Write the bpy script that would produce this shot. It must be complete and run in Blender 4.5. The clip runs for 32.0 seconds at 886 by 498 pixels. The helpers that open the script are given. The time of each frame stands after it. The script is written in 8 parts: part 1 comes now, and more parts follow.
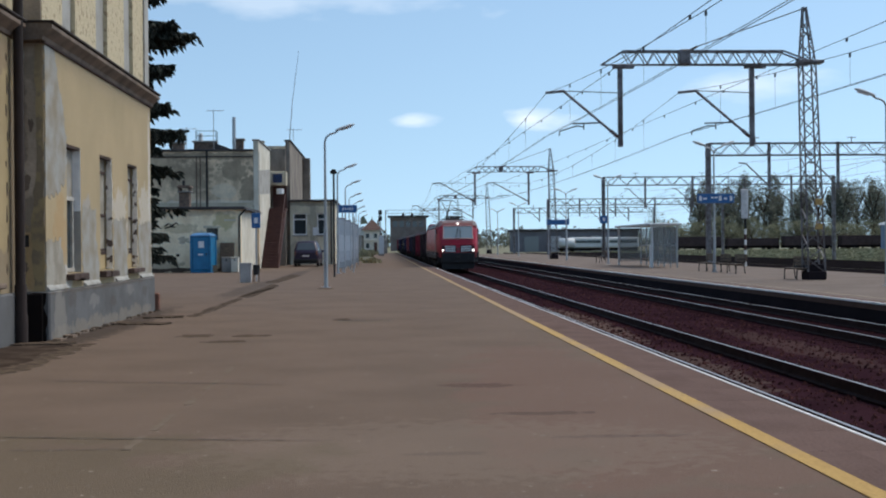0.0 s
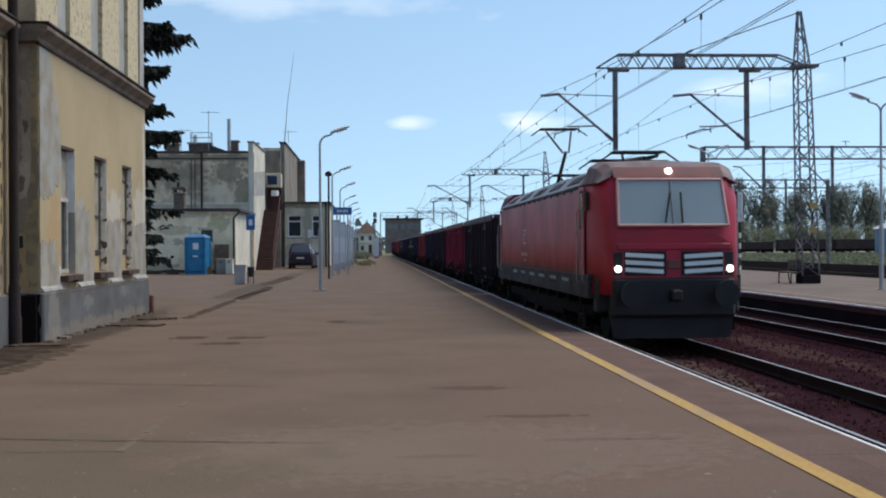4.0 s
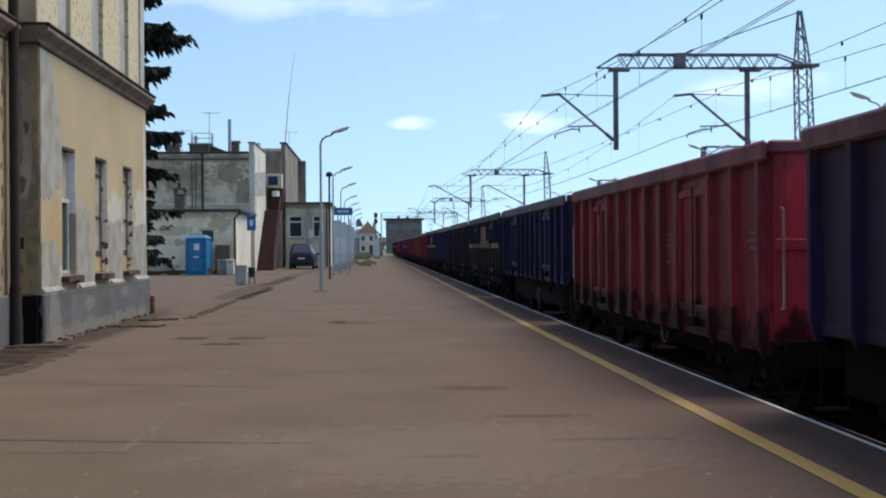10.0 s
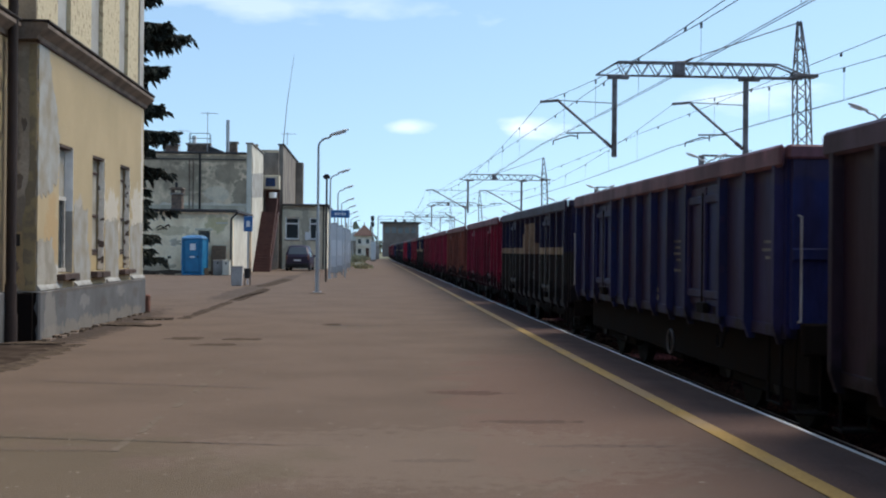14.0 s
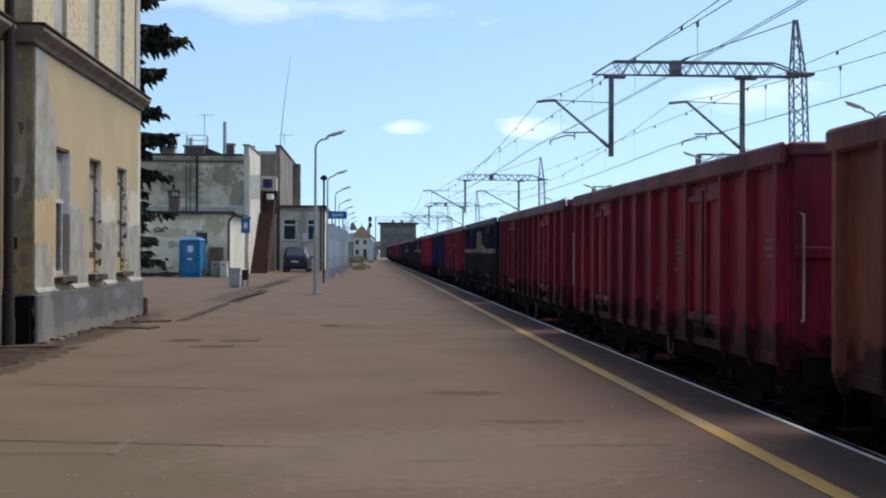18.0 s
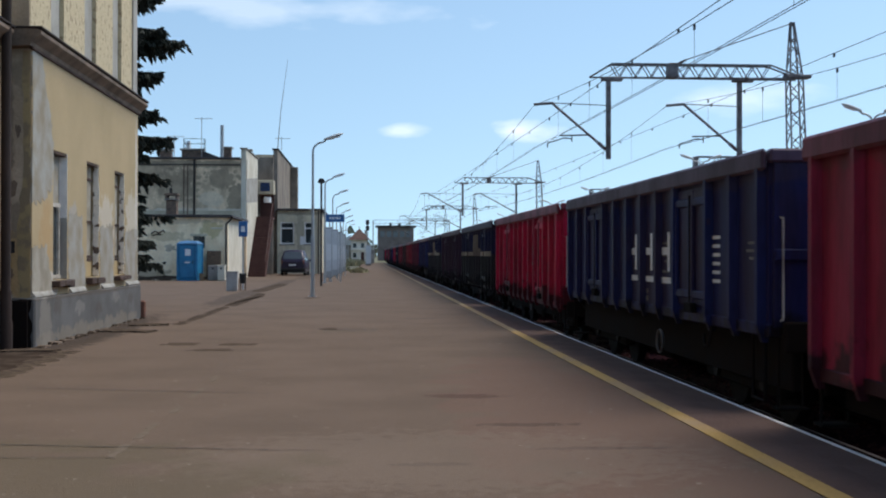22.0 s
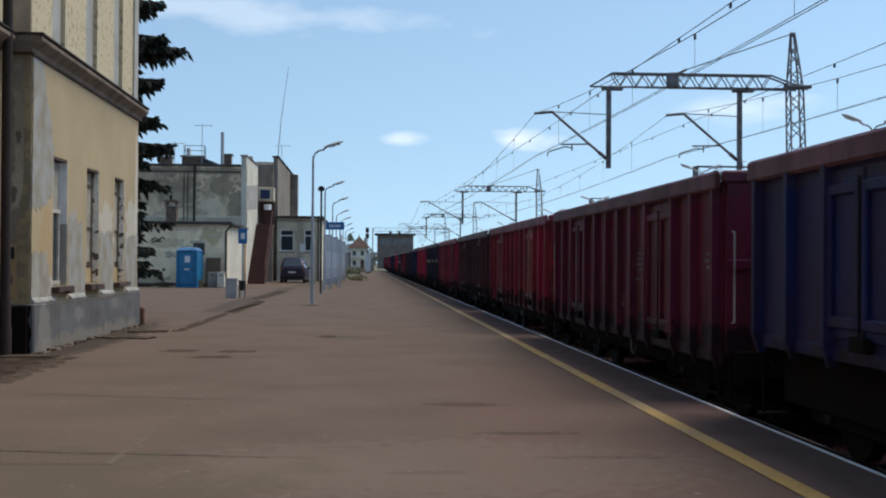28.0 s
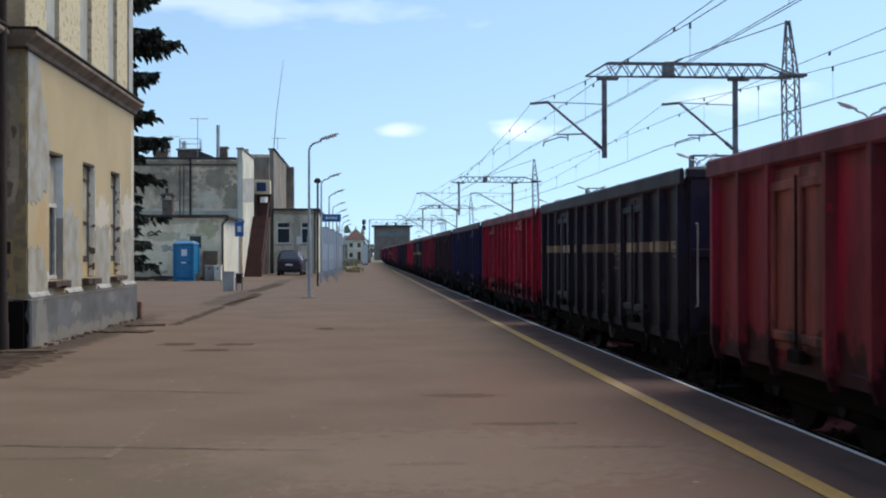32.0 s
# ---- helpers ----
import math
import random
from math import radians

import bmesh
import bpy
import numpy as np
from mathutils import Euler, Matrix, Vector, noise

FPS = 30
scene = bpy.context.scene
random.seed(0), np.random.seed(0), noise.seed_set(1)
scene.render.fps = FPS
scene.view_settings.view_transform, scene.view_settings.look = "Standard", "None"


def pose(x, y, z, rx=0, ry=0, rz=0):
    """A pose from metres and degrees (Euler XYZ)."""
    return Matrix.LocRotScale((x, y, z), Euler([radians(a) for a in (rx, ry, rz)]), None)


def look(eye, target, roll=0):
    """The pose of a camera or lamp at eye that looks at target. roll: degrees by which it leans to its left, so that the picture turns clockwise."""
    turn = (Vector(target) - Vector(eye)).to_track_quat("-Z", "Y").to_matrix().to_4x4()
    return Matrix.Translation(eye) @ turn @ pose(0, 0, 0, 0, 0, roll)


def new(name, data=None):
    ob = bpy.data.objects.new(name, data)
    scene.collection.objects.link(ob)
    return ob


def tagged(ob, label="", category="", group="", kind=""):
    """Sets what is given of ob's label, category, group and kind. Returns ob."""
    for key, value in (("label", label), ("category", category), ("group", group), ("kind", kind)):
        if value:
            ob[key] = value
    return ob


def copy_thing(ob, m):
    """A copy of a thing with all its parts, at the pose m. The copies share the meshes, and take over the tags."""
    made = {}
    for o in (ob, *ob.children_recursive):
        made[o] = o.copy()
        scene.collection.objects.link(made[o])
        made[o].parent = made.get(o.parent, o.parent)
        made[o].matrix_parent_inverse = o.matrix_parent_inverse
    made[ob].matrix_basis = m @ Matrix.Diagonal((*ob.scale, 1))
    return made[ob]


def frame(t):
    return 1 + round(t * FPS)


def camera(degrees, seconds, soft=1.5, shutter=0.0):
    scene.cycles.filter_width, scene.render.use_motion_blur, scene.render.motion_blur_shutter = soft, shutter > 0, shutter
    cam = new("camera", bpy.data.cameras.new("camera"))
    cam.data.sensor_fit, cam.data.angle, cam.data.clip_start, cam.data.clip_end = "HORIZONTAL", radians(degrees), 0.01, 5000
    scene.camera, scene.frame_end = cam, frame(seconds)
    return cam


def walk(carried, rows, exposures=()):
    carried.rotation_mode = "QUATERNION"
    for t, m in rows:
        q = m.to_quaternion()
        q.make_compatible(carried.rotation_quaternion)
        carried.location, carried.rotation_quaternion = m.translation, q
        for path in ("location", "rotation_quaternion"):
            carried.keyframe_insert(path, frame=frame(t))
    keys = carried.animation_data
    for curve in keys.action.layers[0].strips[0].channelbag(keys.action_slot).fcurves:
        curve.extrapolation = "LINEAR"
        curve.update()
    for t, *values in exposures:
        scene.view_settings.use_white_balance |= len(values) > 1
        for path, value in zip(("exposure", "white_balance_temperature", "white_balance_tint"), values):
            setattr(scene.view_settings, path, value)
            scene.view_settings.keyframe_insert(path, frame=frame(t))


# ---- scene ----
EYE = (0.0, 0.0, 1.54)
# seconds, turn to the right, tilt up, lean: degrees
PATH = (
    (0, 3.015, -0.225, 0.498), (0.5, 3.012, -0.120, 0.620), (1, 3.059, -0.083, 0.650), (1.5, 3.090, -0.033, 0.691),
    (2, 3.103, -0.073, 0.746), (2.5, 3.135, -0.102, 0.605), (3, 3.215, -0.116, 0.598), (3.5, 3.246, -0.118, 0.286),
    (5.5, 3.328, 0.013, 0.425), (6, 3.353, 0.095, 0.378), (6.5, 3.350, 0.155, 0.422), (7, 3.277, 0.113, 0.382),
    (7.5, 3.271, 0.069, 0.245), (8, 3.185, -0.005, 0.436), (8.5, 3.253, -0.053, 0.523), (9, 3.233, -0.032, 0.514),
    (9.5, 3.242, -0.046, 0.323), (10, 3.220, -0.102, 0.408), (10.5, 3.252, -0.052, 0.298), (11, 3.262, -0.032, 0.132),
    (11.5, 3.312, -0.014, 0.032), (12, 3.307, 0.015, -0.072), (12.5, 3.355, 0.037, -0.464), (13, 3.354, -0.021, -0.577),
    (13.5, 3.393, 0.049, -0.428), (14, 3.386, 0.091, -0.555), (14.5, 3.414, 0.074, -0.307), (16.5, 3.429, -0.006, -0.207),
    (17, 3.467, 0.033, -0.203), (17.5, 3.454, 0.099, -0.138), (18, 3.494, 0.112, -0.209), (18.5, 3.467, 0.111, -0.202),
    (19, 3.496, 0.114, -0.186), (19.5, 3.533, 0.160, -0.046), (20, 3.559, 0.223, 0.060), (20.5, 3.545, 0.200, -0.061),
    (21, 3.586, 0.245, -0.305), (21.5, 3.535, 0.191, -0.202), (22, 3.605, 0.249, -0.082), (22.5, 3.595, 0.238, -0.086),
    (23, 3.636, 0.462, -0.120), (23.5, 3.563, 0.503, -0.204), (24, 3.589, 0.527, -0.097), (24.5, 3.562, 0.603, -0.016),
    (25, 3.578, 0.643, 0.011), (25.5, 3.597, 0.617, -0.151), (27.5, 3.665, 0.613, -0.357), (28, 3.618, 0.623, -0.398),
    (28.5, 3.635, 0.610, 0.032), (29, 3.628, 0.507, 0.467), (29.5, 3.615, 0.440, 0.238), (30, 3.606, 0.332, 0.168),
    (30.5, 3.666, 0.280, 0.320), (31, 3.717, 0.230, 0.066), (31.5, 3.727, 0.183, 0.113), (32, 3.767, 0.221, 0.088),
)


def eye_pose(turn, tilt, lean):
    return pose(*EYE, 90 + tilt, 0, -turn) @ pose(0, 0, 0, 0, 0, -lean)


cam = camera(38.9, 32.0, soft=2.05, shutter=0.12)
walk(cam, [(t, eye_pose(a, b, c)) for t, a, b, c in PATH],
     exposures=((0.0, 0.08), (3.5, 0.1), (5.5, 0.40), (6.5, 0.31), (11.0, 0.32), (13.0, 0.32), (18.0, 0.33), (20.0, 0.18), (22.0, 0.18),
                (23.0, 0.16), (25.0, 0.08), (28.0, 0.06), (29.0, 0.05), (30.0, 0.22), (31.0, 0.31), (32.0, 0.31)))

# ---- light ----
SUN_WAY = Vector((0.58, 0.22, 1.0)).normalized()
world = bpy.data.worlds.new("sky")
scene.world = world
world.use_nodes = True
wn, wl = world.node_tree.nodes, world.node_tree.links
wn.clear()
sky = wn.new("ShaderNodeTexSky")
sky.sky_type, sky.sun_disc = "NISHITA", False
sky.sun_elevation = math.asin(SUN_WAY.z)
sky.sun_rotation = math.atan2(SUN_WAY.x, SUN_WAY.y)
sky.air_density, sky.dust_density, sky.ozone_density = 1.0, 0.35, 0.4
bg = wn.new("ShaderNodeBackground")
bg.inputs["Strength"].default_value = 0.150
wout = wn.new("ShaderNodeOutputWorld")


def wmath(op, a, b=None, clamp=False):
    n = wn.new("ShaderNodeMath")
    n.operation, n.use_clamp = op, clamp
    for k, v in ((0, a), (1, b)):
        if v is None:
            continue
        if isinstance(v, (int, float)):
            n.inputs[k].default_value = v
        else:
            wl.new(v, n.inputs[k])
    return n.outputs[0]


wcoord = wn.new("ShaderNodeTexCoord")
wsep = wn.new("ShaderNodeSeparateXYZ")
wl.new(wcoord.outputs["Generated"], wsep.inputs[0])
# azimuth and height of the direction, as tangents
waz = wmath("ARCTAN2", wsep.outputs["X"], wsep.outputs["Y"])
wel = wmath("ARCSINE", wsep.outputs["Z"])
wvec = wn.new("ShaderNodeCombineXYZ")
wl.new(waz, wvec.inputs[0])
wl.new(wmath("MULTIPLY", wel, 2.6), wvec.inputs[1])
wno = wn.new("ShaderNodeTexNoise")
wno.inputs["Scale"].default_value, wno.inputs["Detail"].default_value = 14.0, 6.0
wl.new(wvec.outputs[0], wno.inputs["Vector"])
wwarp = wmath("SUBTRACT", wno.outputs["Fac"], 0.5)


def cloud(az, el, wide, high, amount):
    """A soft heap of cloud round a direction."""
    dx = wmath("DIVIDE", wmath("SUBTRACT", waz, az), wide)
    dy = wmath("DIVIDE", wmath("SUBTRACT", wel, el), high)
    d = wmath("SQRT", wmath("ADD", wmath("MULTIPLY", dx, dx), wmath("MULTIPLY", dy, dy)))
    d = wmath("SUBTRACT", wmath("ADD", d, wmath("MULTIPLY", wwarp, 3.6)), 0.25)
    return wmath("MULTIPLY", wmath("SUBTRACT", 1.0, d, True), amount, True)


clouds = cloud(0.029, 0.098, 0.016, 0.0048, 0.45)
for row in ((0.122, 0.099, 0.021, 0.010, 0.62), (-0.055, 0.190, 0.10, 0.011, 0.28), (-0.16, 0.197, 0.07, 0.012, 0.28),
            (0.28, 0.12, 0.06, 0.010, 0.35), (0.5, 0.3, 0.2, 0.05, 0.6), (-0.6, 0.35, 0.3, 0.06, 0.6), (1.9, 0.4, 0.4, 0.1, 0.6)):
    clouds = wmath("MAXIMUM", clouds, cloud(*row))
wmix = wn.new("ShaderNodeMix")
wmix.data_type = "RGBA"
wl.new(clouds, wmix.inputs[0])
# the pale band at the horizon is kept low by reading the sky a little higher
wup = wn.new("ShaderNodeCombineXYZ")
wl.new(wsep.outputs["X"], wup.inputs[0])
wl.new(wsep.outputs["Y"], wup.inputs[1])
wl.new(wmath("ADD", wmath("MULTIPLY", wmath("MAXIMUM", wsep.outputs["Z"], 0.0), 0.78), 0.162), wup.inputs[2])
wnorm = wn.new("ShaderNodeVectorMath")
wnorm.operation = "NORMALIZE"
wl.new(wup.outputs[0], wnorm.inputs[0])
wl.new(wnorm.outputs[0], sky.inputs["Vector"])
whue = wn.new("ShaderNodeMix")
whue.data_type, whue.blend_type = "RGBA", "MULTIPLY"
whue.inputs[0].default_value = 1.0
whue.inputs[7].default_value = (1.060, 1.105, 1.04, 1)
wl.new(sky.outputs[0], whue.inputs[6])
wl.new(whue.outputs[2], wmix.inputs[6])
wmix.inputs[7].default_value = (7.4, 7.8, 8.2, 1)
wl.new(wmix.outputs[2], bg.inputs["Color"])
wl.new(bg.outputs[0], wout.inputs["Surface"])

sun = new("sun", bpy.data.lights.new("sun", "SUN"))
sun.data.energy, sun.data.angle, sun.data.color = 2.6, radians(38), (1.0, 0.94, 0.85)
sun.matrix_world = look(SUN_WAY * 60, (0, 0, 0))
scene.view_settings.exposure = 0.0


# ---- materials ----
def material(name, rgb, rough=0.8, metal=0.0, rgb2=None, scale=3.0, grain=40.0, bump=0.2, spread=0.25, stretch=(1, 1, 1), tinted=False, spec=0.4, island=False, stains_and_shade=(), cut=(0.38, 0.66), rust=None):
    """A worn surface: two colours mixed by large staining, a fine grain over both, and relief. tinted: the object's own
    colour takes the place of rgb.
    Marks are (axes, centre, radii, rgb, amount, noise scale), ragged, with a place of their own; some paint shade."""
    m = bpy.data.materials.new(name)
    m.use_nodes = True
    n, l = m.node_tree.nodes, m.node_tree.links
    b = n["Principled BSDF"]
    b.inputs["Roughness"].default_value, b.inputs["Metallic"].default_value = rough, metal
    b.inputs["Specular IOR Level"].default_value = spec
    co = n.new("ShaderNodeTexCoord")
    mp = n.new("ShaderNodeMapping")
    mp.inputs["Scale"].default_value = stretch
    where = co.outputs["Object"]
    if tinted:
        # each object wears in its own pattern
        chance, shift = n.new("ShaderNodeObjectInfo"), n.new("ShaderNodeVectorMath")
        shift.operation = "MULTIPLY_ADD"
        l.new(chance.outputs["Random"], shift.inputs[0])
        shift.inputs[1].default_value = (0.0, 5.0, 0.0)
        l.new(co.outputs["Object"], shift.inputs[2])
        where = shift.outputs[0]
    l.new(where, mp.inputs[0])
    big, fine = n.new("ShaderNodeTexNoise"), n.new("ShaderNodeTexNoise")
    for tex, s, d in ((big, scale, 5.0), (fine, grain, 3.0)):
        tex.inputs["Scale"].default_value, tex.inputs["Detail"].default_value = s, d
        l.new(mp.outputs[0], tex.inputs["Vector"])
    ramp = n.new("ShaderNodeValToRGB")
    ramp.color_ramp.elements[0].position, ramp.color_ramp.elements[1].position = cut
    l.new(big.outputs["Fac"], ramp.inputs[0])
    mix = n.new("ShaderNodeMix")
    mix.data_type = "RGBA"
    l.new(ramp.outputs[0], mix.inputs[0])
    rgb2 = rgb2 or tuple(c * (1 - spread) for c in rgb)
    mix.inputs[7].default_value = (*rgb2, 1)
    if tinted:
        info = n.new("ShaderNodeObjectInfo")
        l.new(info.outputs["Color"], mix.inputs[6])
        dark = n.new("ShaderNodeMix")
        dark.data_type = "RGBA"
        dark.inputs[0].default_value = 0.5
        l.new(info.outputs["Color"], dark.inputs[6])
        dark.inputs[7].default_value = (*rgb2, 1)
        l.new(dark.outputs[2], mix.inputs[7])
    else:
        mix.inputs[6].default_value = (*rgb, 1)
    colour = mix.outputs[2]
    if rust:
        # bare brown bays, as much as the alpha of the object's colour says
        bays, amount, thin = n.new("ShaderNodeTexNoise"), n.new("ShaderNodeMath"), n.new("ShaderNodeMath")
        spread_out = n.new("ShaderNodeMapping")
        spread_out.inputs["Scale"].default_value = (1.0, 1.0, 0.35)
        l.new(where, spread_out.inputs[0])
        bays.inputs["Scale"].default_value, bays.inputs["Detail"].default_value = 0.75, 7.0
        l.new(spread_out.outputs[0], bays.inputs["Vector"])
        amount.operation, amount.use_clamp = "MULTIPLY_ADD", True
        l.new(bays.outputs["Fac"], amount.inputs[0])
        amount.inputs[1].default_value, amount.inputs[2].default_value = 6.0, -2.6
        thin.operation = "MULTIPLY"
        l.new(amount.outputs[0], thin.inputs[0])
        l.new(info.outputs["Alpha"], thin.inputs[1])
        bare = n.new("ShaderNodeMix")
        bare.data_type = "RGBA"
        l.new(thin.outputs[0], bare.inputs[0])
        l.new(colour, bare.inputs[6])
        bare.inputs[7].default_value = (*rust, 1)
        colour = bare.outputs[2]
    if stains_and_shade:
        sep = n.new("ShaderNodeSeparateXYZ")
        l.new(where, sep.inputs[0])

        def calc(op, a, b, clamp=False):
            x = n.new("ShaderNodeMath")
            x.operation, x.use_clamp = op, clamp
            for k, v in ((0, a), (1, b)):
                if isinstance(v, (int, float)):
                    x.inputs[k].default_value = v
                else:
                    l.new(v, x.inputs[k])
            return x.outputs[0]
    for axes, centre, radii, srgb, amount, ns in stains_and_shade:
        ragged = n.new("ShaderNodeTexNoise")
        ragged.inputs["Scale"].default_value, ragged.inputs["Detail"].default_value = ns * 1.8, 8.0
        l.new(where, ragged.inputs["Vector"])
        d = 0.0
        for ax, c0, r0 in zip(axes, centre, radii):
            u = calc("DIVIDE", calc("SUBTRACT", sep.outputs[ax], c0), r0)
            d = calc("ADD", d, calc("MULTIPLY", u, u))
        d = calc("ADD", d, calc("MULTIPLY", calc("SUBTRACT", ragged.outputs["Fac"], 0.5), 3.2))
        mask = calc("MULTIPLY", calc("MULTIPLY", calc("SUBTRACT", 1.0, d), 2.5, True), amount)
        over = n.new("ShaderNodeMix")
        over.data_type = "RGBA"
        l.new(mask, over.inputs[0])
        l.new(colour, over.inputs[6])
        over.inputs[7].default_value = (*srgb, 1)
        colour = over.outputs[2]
    hsv = n.new("ShaderNodeHueSaturation")
    l.new(colour, hsv.inputs["Color"])
    rng = n.new("ShaderNodeMapRange")
    rng.inputs[3].default_value, rng.inputs[4].default_value = 1 - spread, 1 + spread
    l.new(fine.outputs["Fac"], rng.inputs[0])
    value = rng.outputs[0]
    if island:
        geo = n.new("ShaderNodeNewGeometry")
        vary = n.new("ShaderNodeMapRange")
        vary.inputs[3].default_value, vary.inputs[4].default_value = 0.6, 1.4
        l.new(geo.outputs["Random Per Island"], vary.inputs[0])
        mul = n.new("ShaderNodeMath")
        mul.operation = "MULTIPLY"
        l.new(value, mul.inputs[0])
        l.new(vary.outputs[0], mul.inputs[1])
        value = mul.outputs[0]
    l.new(value, hsv.inputs["Value"])
    l.new(hsv.outputs[0], b.inputs["Base Color"])
    rr = n.new("ShaderNodeMapRange")
    rr.inputs[3].default_value, rr.inputs[4].default_value = max(0.05, rough - 0.12), min(1.0, rough + 0.12)
    l.new(big.outputs["Fac"], rr.inputs[0])
    l.new(rr.outputs[0], b.inputs["Roughness"])
    if bump:
        bm_ = n.new("ShaderNodeBump")
        bm_.inputs["Strength"].default_value, bm_.inputs["Distance"].default_value = bump, 0.02
        l.new(fine.outputs["Fac"], bm_.inputs["Height"])
        l.new(bm_.outputs[0], b.inputs["Normal"])
    return m


def glow(name, rgb, strength):
    m = bpy.data.materials.new(name)
    m.use_nodes = True
    b = m.node_tree.nodes["Principled BSDF"]
    b.inputs["Base Color"].default_value = (*rgb, 1)
    b.inputs["Emission Color"].default_value = (*rgb, 1)
    b.inputs["Emission Strength"].default_value = strength
    return m


def glass(name, rgb, rough=0.08, alpha=1.0):
    m = bpy.data.materials.new(name)
    m.use_nodes = True
    b = m.node_tree.nodes["Principled BSDF"]
    b.inputs["Base Color"].default_value = (*rgb, 1)
    b.inputs["Roughness"].default_value = rough
    b.inputs["Specular IOR Level"].default_value = 0.7
    b.inputs["Alpha"].default_value = alpha
    return m


DIRT = (0.055, 0.042, 0.032)
ASPHALT = material("asphalt", (0.157, 0.110, 0.081), 0.94, rgb2=(0.135, 0.096, 0.071), scale=0.6, grain=70, bump=0.5, spread=0.34, spec=0.12, stains_and_shade=(
    # second mark: dirt and the shade at the wall in one dark colour
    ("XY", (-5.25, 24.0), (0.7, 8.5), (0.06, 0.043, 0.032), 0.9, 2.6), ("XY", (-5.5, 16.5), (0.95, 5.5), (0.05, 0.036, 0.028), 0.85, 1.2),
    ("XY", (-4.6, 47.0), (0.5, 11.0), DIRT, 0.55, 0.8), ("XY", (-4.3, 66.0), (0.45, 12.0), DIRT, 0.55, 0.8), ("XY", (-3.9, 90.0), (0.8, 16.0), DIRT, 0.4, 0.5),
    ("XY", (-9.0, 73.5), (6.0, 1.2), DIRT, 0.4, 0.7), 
    # first mark: redder towards the track, lens tint put into the asphalt
    ("XY", (2.1, 12.5), (1.3, 7.0), (0.160, 0.100, 0.075), 0.75, 0.9), ("XY", (1.5, 11.3), (0.5, 0.12), (0.085, 0.055, 0.042), 0.7, 5.0), ("XY", (1.1, 13.6), (0.45, 0.22), (0.09, 0.052, 0.04), 0.75, 4.0), ("XY", (1.9, 9.9), (0.6, 0.1), (0.08, 0.05, 0.04), 0.7, 5.0), ("XY", (0.5, 9.2), (0.35, 0.1), (0.085, 0.06, 0.045), 0.65, 5.0),
    ("XY", (0.6, 9.5), (2.2, 1.5), (0.20, 0.15, 0.115), 0.4, 4.0),
    ("XY", (-1.6, 120.0), (2.0, 40.0), (0.11, 0.08, 0.06), 0.5, 0.15), ("XY", (-3.5, 8.0), (3.0, 3.0), (0.12, 0.095, 0.06), 0.5, 0.5)))
PATCH = material("asphalt_patch", (0.095, 0.072, 0.056), 0.95, scale=1.5, grain=60, bump=0.4, spec=0.0)
EDGE_ASPHALT = material("edge_asphalt", (0.150, 0.098, 0.082), 0.94, scale=0.9, grain=30, bump=0.4, spread=0.2, spec=0.03)
# second mark: lens shading painted into the near yellow
YELLOW_PAINT = material("yellow_paint", (0.46, 0.305, 0.120), 0.85, rgb2=(0.39, 0.255, 0.11), scale=22, grain=60, bump=0.2, spread=0.25, spec=0.05, cut=(0.48, 0.68), stretch=(1, 0.35, 1), stains_and_shade=(("XY", (3.0, 130.0), (6.0, 112.0), (0.36, 0.255, 0.155), 0.85, 0.3), ("XY", (3.0, 6.5), (3.0, 6.0), (0.45, 0.275, 0.09), 0.45, 0.8)))
FADED_LINE = material("faded_line", (0.31, 0.25, 0.185), 0.9, rgb2=(0.25, 0.20, 0.155), scale=9, grain=50, bump=0.2, spec=0.05, stretch=(1, 0.3, 1))
WHITE_PAINT = material("white_paint", (0.86, 0.83, 0.80), 0.7, rgb2=(0.66, 0.65, 0.64), scale=3, grain=60, bump=0.15, spread=0.12)
CONCRETE = material("concrete", (0.33, 0.30, 0.27), 0.88, rgb2=(0.20, 0.18, 0.16), scale=1.2, grain=40, bump=0.3)
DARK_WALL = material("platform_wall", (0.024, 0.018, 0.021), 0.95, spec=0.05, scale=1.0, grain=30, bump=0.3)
BALLAST = material("ballast", (0.036, 0.016, 0.021), 0.97, rgb2=(0.022, 0.010, 0.014), spec=0.0, scale=0.8, grain=22, bump=1.0, spread=0.45, stains_and_shade=(
    ("XY", (5.3, 32.0), (0.55, 7.0), (0.15, 0.105, 0.085), 0.6, 1.4), ("XY", (5.2, 20.0), (0.5, 4.0), (0.12, 0.085, 0.07), 0.5, 1.6), ("XY", (8.0, 24.0), (0.5, 5.0), (0.10, 0.065, 0.055), 0.4, 1.6)))
ISLAND_ASPHALT = material("island_asphalt", (0.20, 0.158, 0.132), 0.94, rgb2=(0.165, 0.132, 0.11), scale=0.5, grain=40, bump=0.5, spread=0.25, spec=0.03)
YARD_GRASS = material("grass_blades", (0.25, 0.24, 0.135), 0.95, rgb2=(0.30, 0.265, 0.165), scale=0.4, grain=4, bump=0, spread=0.3, island=True)
STONES = material("ballast_stones", (0.085, 0.036, 0.032), 0.97, spec=0.0, rgb2=(0.022, 0.010, 0.013), scale=2.0, grain=30, bump=0.4, island=True)
SLEEPER = material("sleeper", (0.031, 0.014, 0.018), 0.95, spec=0.0, scale=2, grain=30, bump=0.4)
RAIL_SIDE = material("rail_rust", (0.036, 0.021, 0.020), 0.9, metal=0.0, spec=0.1, scale=4, grain=50)
RAIL_TOP = material("rail_head", (0.58, 0.53, 0.51), 0.36, metal=0.9, scale=6, grain=80, bump=0.05, spread=0.1)
